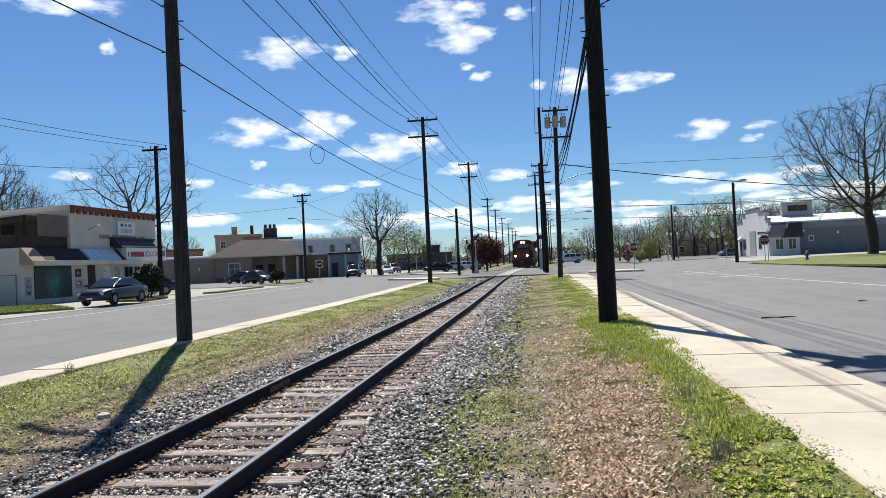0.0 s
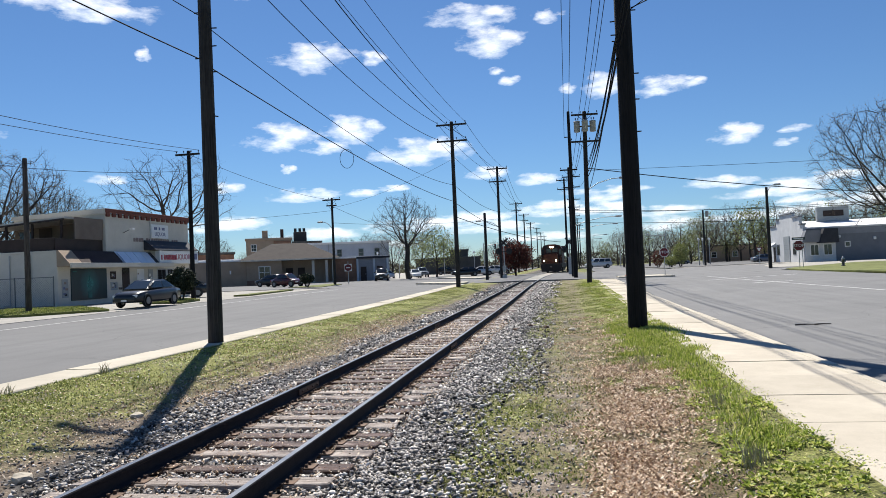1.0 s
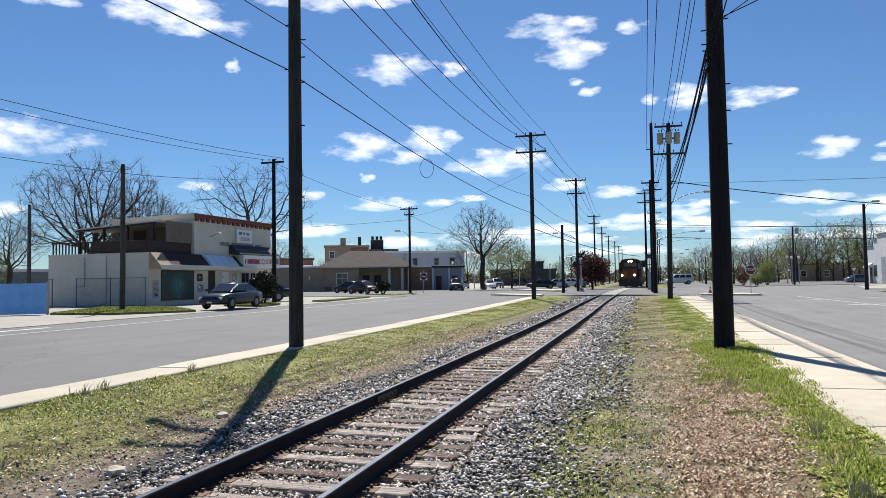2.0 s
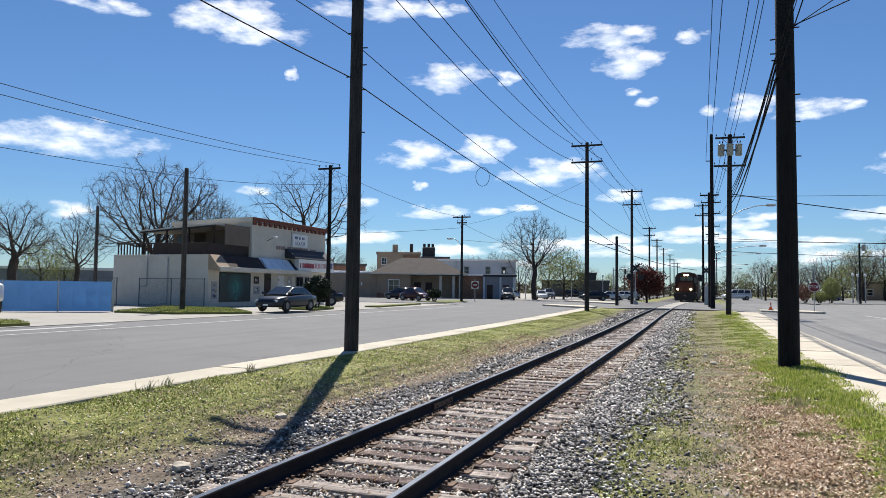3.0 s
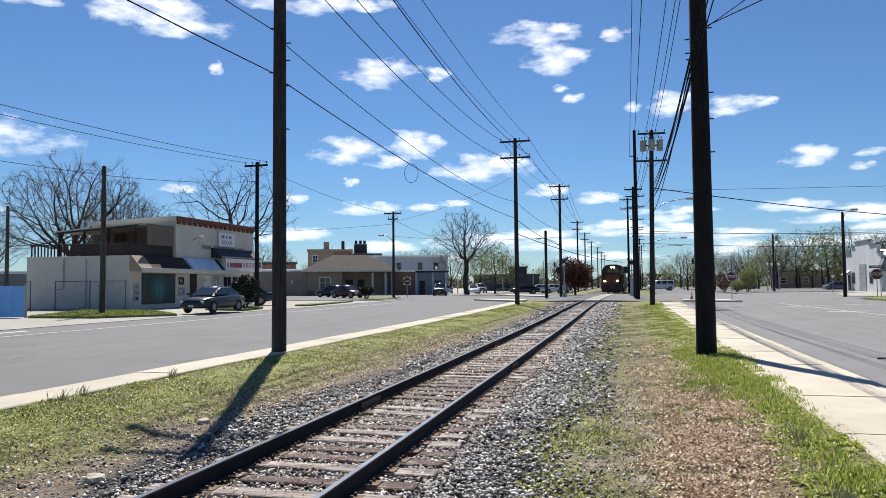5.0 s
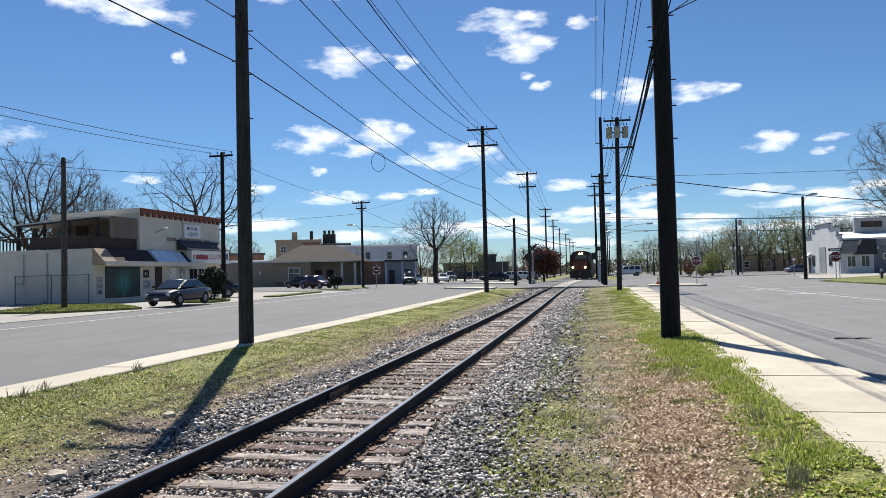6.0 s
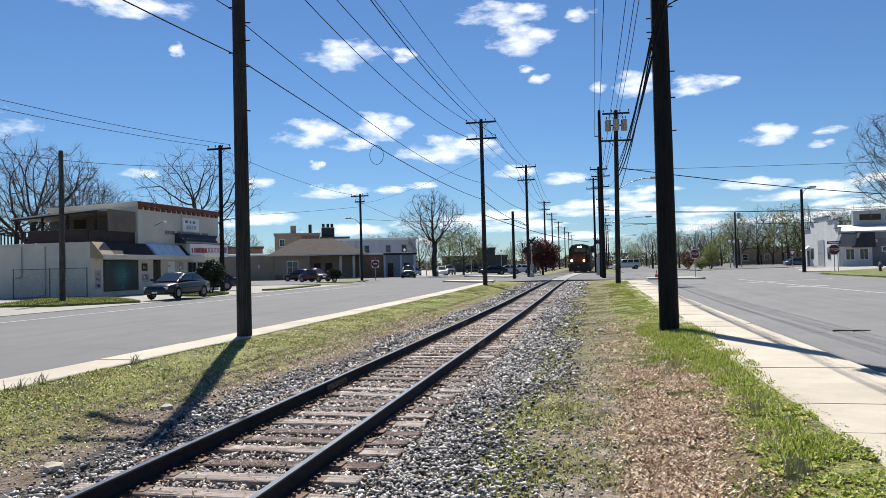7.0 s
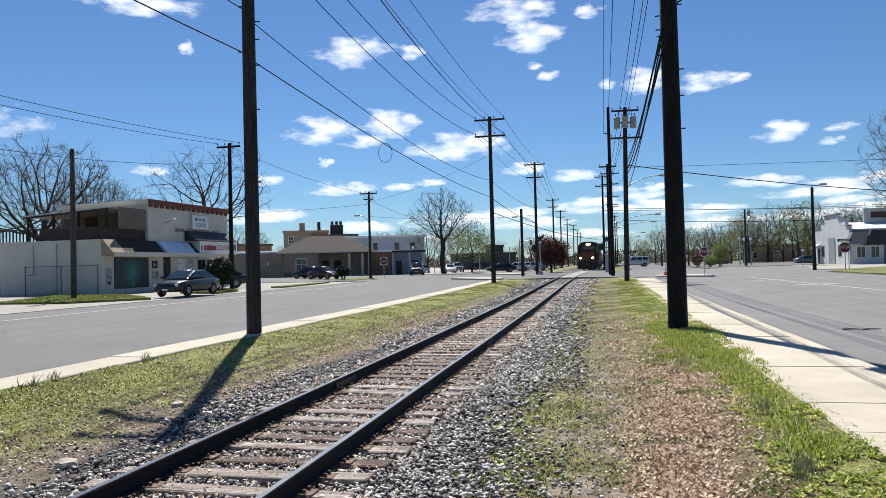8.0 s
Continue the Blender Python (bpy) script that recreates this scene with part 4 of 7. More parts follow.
def utility_pole(loc, h, r0, r1, arms=(), label="weathered wooden utility pole with crossarms", wood=POLE, transformers=(), lean=0.0, lamp=None, group="utility poles"):
    """arms: (height, half length). transformers: (height, offset). lamp: (height, reach x)."""
    base = thing("utility_pole", (loc[0], loc[1], land_z(loc[0], loc[1]) - 0.05 if len(loc) == 2 else loc[2]), 0, label, "utility pole", group)
    base.matrix_basis = base.matrix_basis @ pose(0, 0, 0, 0, lean, 0)
    bm = bm_lathe([(r0 * 1.06, -0.3), (r0 * 1.03, 0.25), (r0, 1.2), ((r0 + r1) / 2, h * 0.5), (r1, h - 0.06), (r1 * 0.8, h)], 16)
    for v in bm.verts:
        v.co.x += 0.012 * noise.noise(Vector((v.co.x * 6, v.co.y * 6, v.co.z)))
    part("shaft", bm, wood, base, smooth=True)
    for z, half in arms:
        arm = part("crossarm", bm_box(-half, half, -r1 - 0.11, -r1 + 0.01, z - 0.07, z + 0.07, 0.012), wood, base)
        n = 4 if half > 0.9 else 2
        for k in range(n):
            u = -half + 0.08 + (2 * half - 0.16) * k / (n - 1)
            insulator(arm, (u, -r1 - 0.05, z + 0.07))
        for s in (-1, 1):
            part("brace", bm_tube((s * half * 0.55, -r1 - 0.05, z - 0.05), (0, -r1 - 0.01, z - 0.55), 0.018, 0.018, 6), DARKSTEEL, base)
    for z, u in transformers:
        tank = part("transformer", bm_lathe([(0.20, -0.45), (0.24, -0.43), (0.24, 0.33), (0.26, 0.34), (0.26, 0.40), (0.12, 0.46)], 16), CAN_GREY, base, "grey cylindrical transformer", True)
        tank.matrix_basis = pose(u, -r1 - 0.34 if abs(u) < 0.4 else -r1 - 0.1, z)
        for s in (-0.1, 0.1):
            insulator(tank, (s, 0, 0.42), 0.28)
        part("bracket", bm_box(min(0, u), max(0, u) + 0.05, -r1 - 0.1, -r1, z - 0.05, z + 0.05), DARKSTEEL, base)
    if lamp:
        z, reach = lamp
        pts = [(0, 0, z), (reach * 0.35, 0, z + 0.55), (reach * 0.75, 0, z + 0.85), (reach, 0, z + 0.88)]
        bm = bmesh.new()
        for a, b in zip(pts, pts[1:]):
            bm_tube(a, b, 0.035, 0.03, 8, bm)
        arm = part("lamp_arm", bm, STEEL, base)
        s = 1 if reach > 0 else -1
        head = bm_box(reach - 0.05 if s > 0 else reach - 0.6, reach + 0.6 if s > 0 else reach + 0.05, -0.14, 0.14, z + 0.80, z + 0.98, 0.05)
        part("lamp_head", head, STEEL, arm, "grey street lamp head")
    return base


def bolts(base, rows, r):
    """Step bolts and clamps on a shaft."""
    for z, a in rows:
        c, s = math.cos(radians(a)), math.sin(radians(a))
        part("bolt", bm_tube((c * r * 0.8, s * r * 0.8, z), (c * (r + 0.13), s * (r + 0.13), z), 0.018, 0.018, 6), DARKSTEEL, base)


near_left = utility_pole((-9.28, 17.85), 14.4, 0.195, 0.155, [(13.7, 1.25), (12.35, 1.25)], "tall weathered wooden utility pole at the kerb")
bolts(near_left, [(7.75, 180), (7.35, 0), (8.55, 10), (9.0, 175), (8.05, 0), (6.2, 60)], 0.18)
near_right = utility_pole((1.86, 20.15), 14.2, 0.255, 0.205, [(13.6, 1.1), (12.3, 1.15)], "tall black creosoted utility pole beside the sidewalk", POLE_DARK, [(10.95, -0.62), (10.95, 0.0), (10.95, 0.62)])
bolts(near_right, [(7.4, 190), (7.9, 200), (8.1, 185), (8.75, 0), (7.0, 0), (6.3, 10), (5.4, 0), (8.5, 170)], 0.22)
conduit = bm_tube((-0.235, -0.09, 0.1), (-0.215, -0.08, 3.0), 0.03, 0.03, 8)
part("conduit", conduit, DARKSTEEL, near_right, "steel cable conduit")
utility_pole((-8.8, 58.5), 13.75, 0.19, 0.14, [(13.45, 1.25), (12.1, 1.25)])
utility_pole((-8.45, 77.5), 7.35, 0.17, 0.14, label="bare wooden pole with no crossarms")
utility_pole((-7.45, 84.0), 13.2, 0.18, 0.13, [(12.9, 1.2), (11.4, 1.0)], lamp=(6.0, -2.2))
for az, d, h in ((3.7, 135, 13.2), (3.12, 167, 13.2), (2.62, 202, 13.2), (2.15, 235, 13.2), (1.85, 271, 13.2), (1.6, 305, 13.2)):
    x, y, z = polar(az, d)
    utility_pole((x, y, 0.4), h, 0.18, 0.13, [(h - 0.3, 1.2), (h - 1.6, 1.0)])
utility_pole((1.8, 58.3), 13.75, 0.2, 0.16, [(13.45, 1.05), (11.3, 1.15)], "wooden utility pole carrying three grey transformers", POLE, [(12.5, -0.62), (12.5, 0.0), (12.5, 0.62)], 0.9, (7.4, 2.6))
tall_pole = utility_pole((0.92, 72.0), 16.6, 0.21, 0.14, [], "very tall plain wooden utility pole", POLE_DARK)
part("wire_bracket", bm_box(-0.52, 0.0, -0.05, 0.05, 14.0, 14.08), DARKSTEEL, tall_pole)
utility_pole((0.75, 76.5), 11.6, 0.18, 0.14, [(11.3, 0.9)], "wooden utility pole with a street lamp", POLE_DARK, lamp=(5.3, 4.6))
for x, y, h, lp_ in ((1.2, 97.0, 13.2, (5.5, 5.2)), (0.3, 112.0, 14.5, None), (1.9, 130.0, 13.0, (5.3, 5)), (2.4, 158.0, 13.2, (5.5, 5)), (3.4, 190.0, 13.0, None), (4.6, 225.0, 13.0, None)):
    utility_pole((x, y, 0.4), h, 0.18, 0.13, [(h - 0.3, 1.2), (h - 1.7, 1.1)], "wooden utility pole beyond the crossing", POLE_DARK, lamp=lp_)
utility_pole((-26.0, 78.5), 10.0, 0.16, 0.12, [(9.75, 1.05), (9.1, 0.6)], "wooden utility pole in a grass bed", lamp=(6.4, -1.2))
utility_pole((-27.0, 48.8), 10.9, 0.17, 0.13, [(10.6, 0.95)], "wooden utility pole beside the shop", POLE_DARK, lamp=(7.0, 1.9))
utility_pole((-28.06, 33.7), 8.25, 0.15, 0.12, label="bare brown wooden pole in the shop lawn", wood=POLE_PALE)
utility_pole((-38.7, 37.8), 6.8, 0.13, 0.1, label="slim wooden pole behind the blue fence", wood=POLE_PALE)
utility_pole((19.4, 73.4), 7.9, 0.17, 0.12, label="bare wooden pole at the street corner", lamp=(7.2, 0.7))
utility_pole((20.6, 112.5), 8.4, 0.15, 0.12, label="wooden pole with a small transformer", transformers=[(7.8, 0.5)])


# ---- overhead wires ----
def wire(a, b, sag, r=0.016, n=14, label="black overhead wire sagging between poles", name="overhead_wire"):
    a, b = Vector(a), Vector(b)
    pts = [a.lerp(b, k / n) - Vector((0, 0, 4 * sag * (k / n) * (1 - k / n))) for k in range(n + 1)]
    verts, faces = [], []
    d = (b - a).normalized()
    side = d.cross(Vector((0, 0, 1))).normalized() * r
    up = side.cross(d).normalized() * r
    for p in pts:
        verts += [p + side, p + up, p - side, p - up]
    for k in range(n):
        for q in range(4):
            faces.append((4 * k + q, 4 * k + (q + 1) % 4, 4 * k + 4 + (q + 1) % 4, 4 * k + 4 + q))
    return tagged(part(name, raw(name, verts, faces, WIRE), WIRE), label, "wire", "overhead wires")


# left line, crossarm wires
LA, LB = (-9.28, 17.65, 0.15), (-8.8, 58.3, 0.3)
for z, o, sag, thick in ((13.95, -1.17, 1.0, 0.022), (13.95, 1.17, 0.6, 0.016), (14.35, 0.0, 0.75, 0.016), (12.6, -1.17, 1.1, 0.022), (12.6, 1.17, 1.0, 0.024)):
    wire((-9.6 + o, -24, z + 0.3), (LA[0] + o, LA[1], z + LA[2]), 0.5, 0.013)
    wire((LA[0] + o, LA[1], z + LA[2]), (LB[0] + o, LB[1], min(z, 14.0) - 0.05), sag, thick)
    wire((LB[0] + o, LB[1], min(z, 14.0) - 0.05), (-7.45 + o * 0.9, 83.8, min(z, 14.0) - 0.8), 0.5, 0.018)
    wire((-7.45 + o * 0.9, 83.8, min(z, 14.0) - 0.8), (-8.7 + o * 0.9, 134.5, min(z, 14.0) - 0.4), 0.8, 0.02)
wire((-9.47, 17.85, 7.8), (-8.7, 58.3, 7.3), 0.45, 0.02)
wire((-9.9, -24, 7.9), (-9.47, 17.85, 7.85), 0.5, 0.018)
wire((-9.47, 17.85, 8.92), (-8.95, 58.3, 8.75), 0.8, 0.016)
wire((-9.9, -24, 9.1), (-9.47, 17.85, 9.05), 0.4, 0.015)
wire((-8.8, 58.3, 7.3), (-7.45, 84, 6.4), 0.25, 0.03)
wire((-8.8, 58.3, 8.75), (-7.45, 84, 8.2), 0.4, 0.02)
wire((-8.8, 58.4, 6.1), (-0.5, 93.5, 4.6), 0.4, 0.03, label="thick black cable running down from a pole")
# coil of spare cable
coil = bmesh.new()
for k in range(26):
    a0, a1 = 2 * math.pi * k / 26, 2 * math.pi * (k + 1) / 26
    bm_tube((0.30 * math.sin(a0), 0, -0.40 + 0.42 * math.cos(a0)), (0.30 * math.sin(a1), 0, -0.40 + 0.42 * math.cos(a1)), 0.011, 0.011, 5, coil)
tagged(part("cable_loop", coil, WIRE), "loop of spare black cable hanging from a wire", "cable").matrix_basis = pose(-9.24, 30.2, 7.30, 0, 0, 14)
# right line
for z, o, z2, q in ((13.95, -0.15, 13.75, -0.35), (13.95, 0.2, 13.75, 0.05), (13.95, 0.35, 13.75, 0.35), (12.65, 1.05, 11.55, 1.05)):
    wire((1.9 + o, -22, z + 0.25), (1.86 + o, 19.9, z), 0.45, 0.012)
    wire((1.86 + o, 19.9, z), (1.92 + q, 58.1, z2), 0.5, 0.016)
    wire((1.92 + q, 58.1, z2), (1.2 + o, 96.8, 13.2 if z > 13 else 11.8), 0.6, 0.02)
for xa, za, xb, zb, r in ((0.28, 17.3, 0.42, 14.4, 0.016), (0.75, 17.5, 0.95, 16.5, 0.02)):
    wire((xa, -24, za), (xb, 72, zb), 1.0, r)
for za, zb, dx, r in ((7.45, 8.6, -0.22, 0.032), (7.9, 8.9, -0.25, 0.026), (8.1, 9.4, -0.2, 0.022), (8.75, 9.6, 0.0, 0.02), (7.7, 7.4, -0.24, 0.02)):
    wire((1.86 + dx, 20.0, za), (2.0, 58.2, zb), 0.5, r, label="black telephone cable bundle between poles")
    wire((1.9 + dx * 4, -22, za + 0.6), (1.86 + dx, 20.0, za), 0.5, r * 0.4)
wire((2.08, 20.0, 8.8), (14.5, 9.2, 10.9), 0.1, 0.016)
wire((2.05, 20.0, 8.75), (9.5, 10.0, 11.3), 0.1, 0.014)
wire((2.0, 58.3, 9.4), (72, 92, 8.4), 2.0, 0.035)
wire((2.0, 58.3, 9.2), (80, 70, 10.6), 0.5, 0.014)
wire((1.2, 97, 8.8), (64, 112, 9.0), 0.8, 0.03)
wire((1.2, 97, 7.2), (60, 118, 8.0), 0.9, 0.03)
wire((0.3, 112, 9.5), (80, 130, 11.0), 0.9, 0.03)
wire((-7.45, 84, 7.4), (-26, 78.5, 7.6), 0.4, 0.016)
wire((-26, 78.5, 10.2), (-27, 48.8, 11.1), 0.5, 0.016)
for o in (-0.85, 0.85):
    wire((-27 + o, 48.8, 11.35), (-30 + o, -6, 11.6), 1.2, 0.016)
wire((-27, 48.8, 9.9), (-28.06, 33.7, 8.2), 0.2, 0.014)
wire((-28.06, 33.7, 8.2), (-34, -5, 9.0), 0.5, 0.014)
wire((-26, 78.5, 9.0), (-56, 70, 8.4), 0.5, 0.016)
wire((-26, 78.5, 9.5), (-30, 150, 9.5), 0.8, 0.02)
wire((-8.8, 58.5, 10.9), (-26, 78.5, 9.3), 0.5, 0.012)


# ---- trees ----
def grow(seed, h, r, fork=0.3, width=0.9, low=0.25, buds=900, lean=0.0, hollow=0.35, twig=0.5, tip=0.011, sprigs=2):
    """Limbs that branch towards buds scattered in a rounded crown; returns (wood, twigs, tips)."""
    rs = np.random.RandomState(seed)
    step = h * 0.021
    base, wide = h * low, h * width / 2
    d = rs.normal(0, 1, (buds * 2, 3))
    d /= np.linalg.norm(d, axis=1)[:, None]
    lump = np.array([0.86 + 0.36 * noise.noise(Vector((q[0] * 1.9, q[1] * 1.9, q[2] * 1.9 + seed * 3.7))) for q in d])
    d *= (rs.uniform(hollow ** 3, 1.0, (len(d), 1)) ** (1 / 3)) * lump[:, None]
    mid, half = (h + base) / 2, (h - base) / 2
    pts = d * [wide, wide, half] + [lean * h * 0.3, 0, mid]
    pts = pts[pts[:, 2] > base * 0.8][:buds]
    n0 = max(3, int(h * fork / step))
    pos = [np.array([lean * h * fork * (k / n0) ** 1.5 + 0.02 * h * fork * math.sin(k * 0.4 + seed), 0.02 * h * fork * math.cos(k * 0.33 + seed), -0.2 + k * step]) for k in range(n0 + 1)]
    par = [-1] + list(range(n0))
    kids = [1] * n0 + [0]
    heading = [np.array([0.0, 0.0, 1.0])] * (n0 + 1)
    all_d = np.linalg.norm(pts[:, None] - np.array(pos)[None, n0 // 2:], axis=2)
    near, dist = all_d.argmin(1) + n0 // 2, all_d.min(1)
    for turn in range(130):
        if not len(pts):
            break
        fresh = []
        for k in np.unique(near):
            if kids[k] > 3:
                continue
            to = pts[near == k] - pos[k]
            to /= np.linalg.norm(to, axis=1)[:, None] + 1e-9
            g = to.mean(0) + heading[k] * 0.8 + rs.normal(0, 0.13, 3) + [0, 0, 0.09]
            g /= np.linalg.norm(g) + 1e-9
            fresh.append(len(pos))
            pos.append(pos[k] + g * step)
            par.append(int(k))
            heading.append(g)
            kids.append(0)
            kids[k] += 1
        if not fresh:
            break
        dd = np.linalg.norm(pts[:, None] - np.array([pos[i] for i in fresh])[None], axis=2)
        j = dd.argmin(1)
        m = dd[np.arange(len(pts)), j]
        closer = m < dist
        near, dist = np.where(closer, np.array(fresh)[j], near), np.where(closer, m, dist)
        alive = dist > step * 1.7
        pts, near, dist = pts[alive], near[alive], dist[alive]
    n = len(pos)
    ends = np.array([1.0 if c == 0 else 0.0 for c in kids])
    for k in range(n - 1, 0, -1):
        ends[par[k]] += ends[k]
    power = math.log(r / tip) / math.log(max(2.0, ends[0]))
    rad = tip * ends ** power
    wood, twigs, tips = [], [], []
    for k in range(1, n):
        p = par[k]
        ra, rb = (rad[k] * 1.06 if kids[p] > 1 else rad[p]), rad[k]
        if p == 0:
            ra = rad[0] * 1.35
        seg = (pos[p], pos[k], ra, rb, 9 if rb > 0.12 else 5 if rb > 0.04 else 3)
        (wood if rb > 0.03 else twigs).append(seg)
        if rb < tip * 3.2:
            for c in range(sprigs if kids[k] else sprigs + 1):
                g = heading[k] * 0.8 + rs.normal(0, 0.55, 3) + [0, 0, 0.15]
                g *= twig * rs.uniform(0.5, 1.3) / (np.linalg.norm(g) + 1e-9)
                a = pos[k]
                b = a + g * 0.5
                c2 = b + g * 0.5 + rs.normal(0, 0.12, 3) * twig
                twigs += [(a, b, tip * 0.6, tip * 0.48, 3), (b, c2, tip * 0.48, tip * 0.3, 3)]
                tips.append(c2)
    return wood, twigs, tips


def tubes(segs):
    """Tapered tubes, as arrays, from (start, end, radius, radius, sides)."""
    verts, tris, base = [], [], 0
    for n in sorted({s[4] for s in segs}):
        part_ = [s for s in segs if s[4] == n]
        a, b = np.array([s[0] for s in part_], float), np.array([s[1] for s in part_], float)
        ra, rb = np.array([s[2] for s in part_]), np.array([s[3] for s in part_])
        d = b - a
        d /= np.linalg.norm(d, axis=1)[:, None] + 1e-9
        if n > 4:
            a, b = a - d * ra[:, None] * 0.3, b + d * rb[:, None] * 0.3
        ref = np.where(np.abs(d[:, 2:3]) > 0.7, [[1.0, 0, 0]], [[0, 0, 1.0]])
        u = np.cross(d, ref)
        u /= np.linalg.norm(u, axis=1)[:, None] + 1e-9
        w = np.cross(d, u)
        ang = 2 * np.pi * np.arange(n) / n
        ring = u[:, None] * np.cos(ang)[None, :, None] + w[:, None] * np.sin(ang)[None, :, None]
        v = np.concatenate([a[:, None] + ring * ra[:, None, None], b[:, None] + ring * rb[:, None, None]], 1)
        k = np.arange(n)
        k2 = (k + 1) % n
        f = np.concatenate([np.stack([k, n + k2, k2], 1), np.stack([k, n + k, n + k2], 1)])
        tris.append((f[None] + (base + np.arange(len(part_)) * 2 * n)[:, None, None]).reshape(-1, 3))
        verts.append(v.reshape(-1, 3))
        base += len(part_) * 2 * n
    return np.concatenate(verts), np.concatenate(tris)


def leafage(tips, per, size, scatter, seed):
    rs = np.random.RandomState(seed)
    t = np.repeat(np.array([p[:] for p in tips]), per, axis=0)
    n = len(t)
    c = t + rs.normal(0, scatter, (n, 3))
    a, b = rs.normal(0, 1, (n, 3)), rs.normal(0, 1, (n, 3))
    a /= np.linalg.norm(a, axis=1)[:, None]
    b -= (a * b).sum(1)[:, None] * a
    b /= np.linalg.norm(b, axis=1)[:, None]
    s = size * rs.uniform(0.5, 1.3, (n, 1))
    v = np.stack([c - a * s, c - b * s * 0.6, c + a * s, c + b * s * 0.6], 1)
    f = np.array([[0, 1, 2], [0, 2, 3]])[None] + (np.arange(n) * 4)[:, None, None]
    return v.reshape(-1, 3), f.reshape(-1, 3)


def tree(label, seed, h, r, loc, leaf=None, per=2, size=0.09, scatter=0.2, category="tree", group="", **shape):
    base = thing("tree", loc, 0, label, category, group)
    wood, twigs, tips = grow(seed, h, r, **shape)
    v, f = tubes(wood)
    part("trunk", big_mesh("trunk", v, f, BARK), BARK, base, smooth=True)
    v, f = tubes(twigs)
    crown = part("crown", big_mesh("crown", v, f, TWIG), TWIG, base)
    if leaf:
        v, f = leafage(tips, per, size, scatter, seed)
        part("foliage", big_mesh("foliage", v, f, leaf), leaf, crown)
    return base


def bush(label, loc, h, w, leaf, seed, n=2600, stem=0.0, category="shrub"):
    """A shrub: stems and a ragged crown of small leaves."""
    base = thing("shrub", loc, 0, label, category)
    rs = np.random.RandomState(seed)
    bm = bmesh.new()
    for k in range(5):
        a = k * 1.257
        bm_tube((0.08 * math.cos(a), 0.08 * math.sin(a), -0.1), (w * 0.28 * math.cos(a), w * 0.28 * math.sin(a), h * 0.6), 0.05, 0.02, 6, bm)
    part("stem", bm, BARK, base)
    p = rs.normal(0, 1, (n, 3))
    p /= np.linalg.norm(p, axis=1)[:, None]
    p *= rs.uniform(0.35, 1.0, (n, 1)) ** 0.5
    lump = np.array([0.8 + 0.35 * noise.noise(Vector((q[0] * 2.2, q[1] * 2.2, q[2] * 2.2 + seed))) for q in p])
    p *= lump[:, None]
    p = p * [w / 2, w / 2, (h - stem) / 2] + [0, 0, stem + (h - stem) / 2]
    v, f = leafage([Vector(q) for q in p], 2, 0.07, 0.05, seed)
    part("foliage", big_mesh("foliage", v, f, leaf), leaf, base)
    return base


big_right = tree("large bare-limbed tree with sparse new leaves on the lawn", 12, 17.4, 0.50, (34.6, 79.5, 0.6), BUD_BROWN, 1, 0.06, 0.2, fork=0.26, width=1.08, low=0.2, buds=2300, lean=-0.05, hollow=0.0, twig=0.7, tip=0.015, sprigs=3)
shop_tree = tree("large bare tree behind the shop roof", 5, 12.2, 0.5, polar(41.7, 64), BUD_BROWN, 1, 0.035, 0.12, fork=0.2, width=1.2, low=0.24, buds=1700, hollow=0.0, twig=0.55, tip=0.013, sprigs=2)
round_tree = tree("round-crowned bare tree beside the street", 8, 13.2, 0.36, (-23.6, 106.0, 0.5), BUD_BROWN, 1, 0.04, 0.15, fork=0.40, width=0.84, low=0.30, buds=1100, sprigs=2, hollow=0.0, twig=0.65, tip=0.015)
lean_tree = tree("tall bare tree behind the shop", 17, 14.4, 0.42, polar(30.6, 76), None, fork=0.26, width=0.98, low=0.32, buds=560, sprigs=1, hollow=0.0, twig=0.8, tip=0.015)
green_tree = tree("slim tree in fresh green leaf", 23, 9.0, 0.2, polar(10.2, 122), BUD_GREEN, 3, 0.12, 0.4, fork=0.28, width=0.66, low=0.18, buds=260, hollow=0.0, sprigs=1, twig=0.6, tip=0.013)
brown_tree = tree("bare brown roadside tree with budding twigs", 29, 10.5, 0.24, polar(-17.3, 150), BUD_BROWN, 2, 0.07, 0.35, fork=0.25, width=0.78, low=0.18, buds=260, hollow=0.0, sprigs=1, twig=0.75, tip=0.014)
red_tree = tree("small ornamental tree with dark red leaves", 31, 4.5, 0.15, (-6.6, 95.0, 0.42), BUD_RED, 3, 0.12, 0.25, fork=0.24, width=1.05, low=0.15, buds=420, twig=0.4, tip=0.012)
left_tree = tree("gnarled bare tree behind the blue fence", 37, 9.2, 0.4, polar(50.7, 76), None, fork=0.38, width=0.92, low=0.34, buds=700, hollow=0.0, twig=0.6, tip=0.013)


def more(src, az, d, scale, turn, z=0.5, label="", group="background trees"):
    x, y, z = polar(az, d, z)
    ob = copy_thing(src, pose(x, y, z, 0, 0, turn) @ Matrix.Scale(scale, 4))
    return tagged(ob, label, "", group)


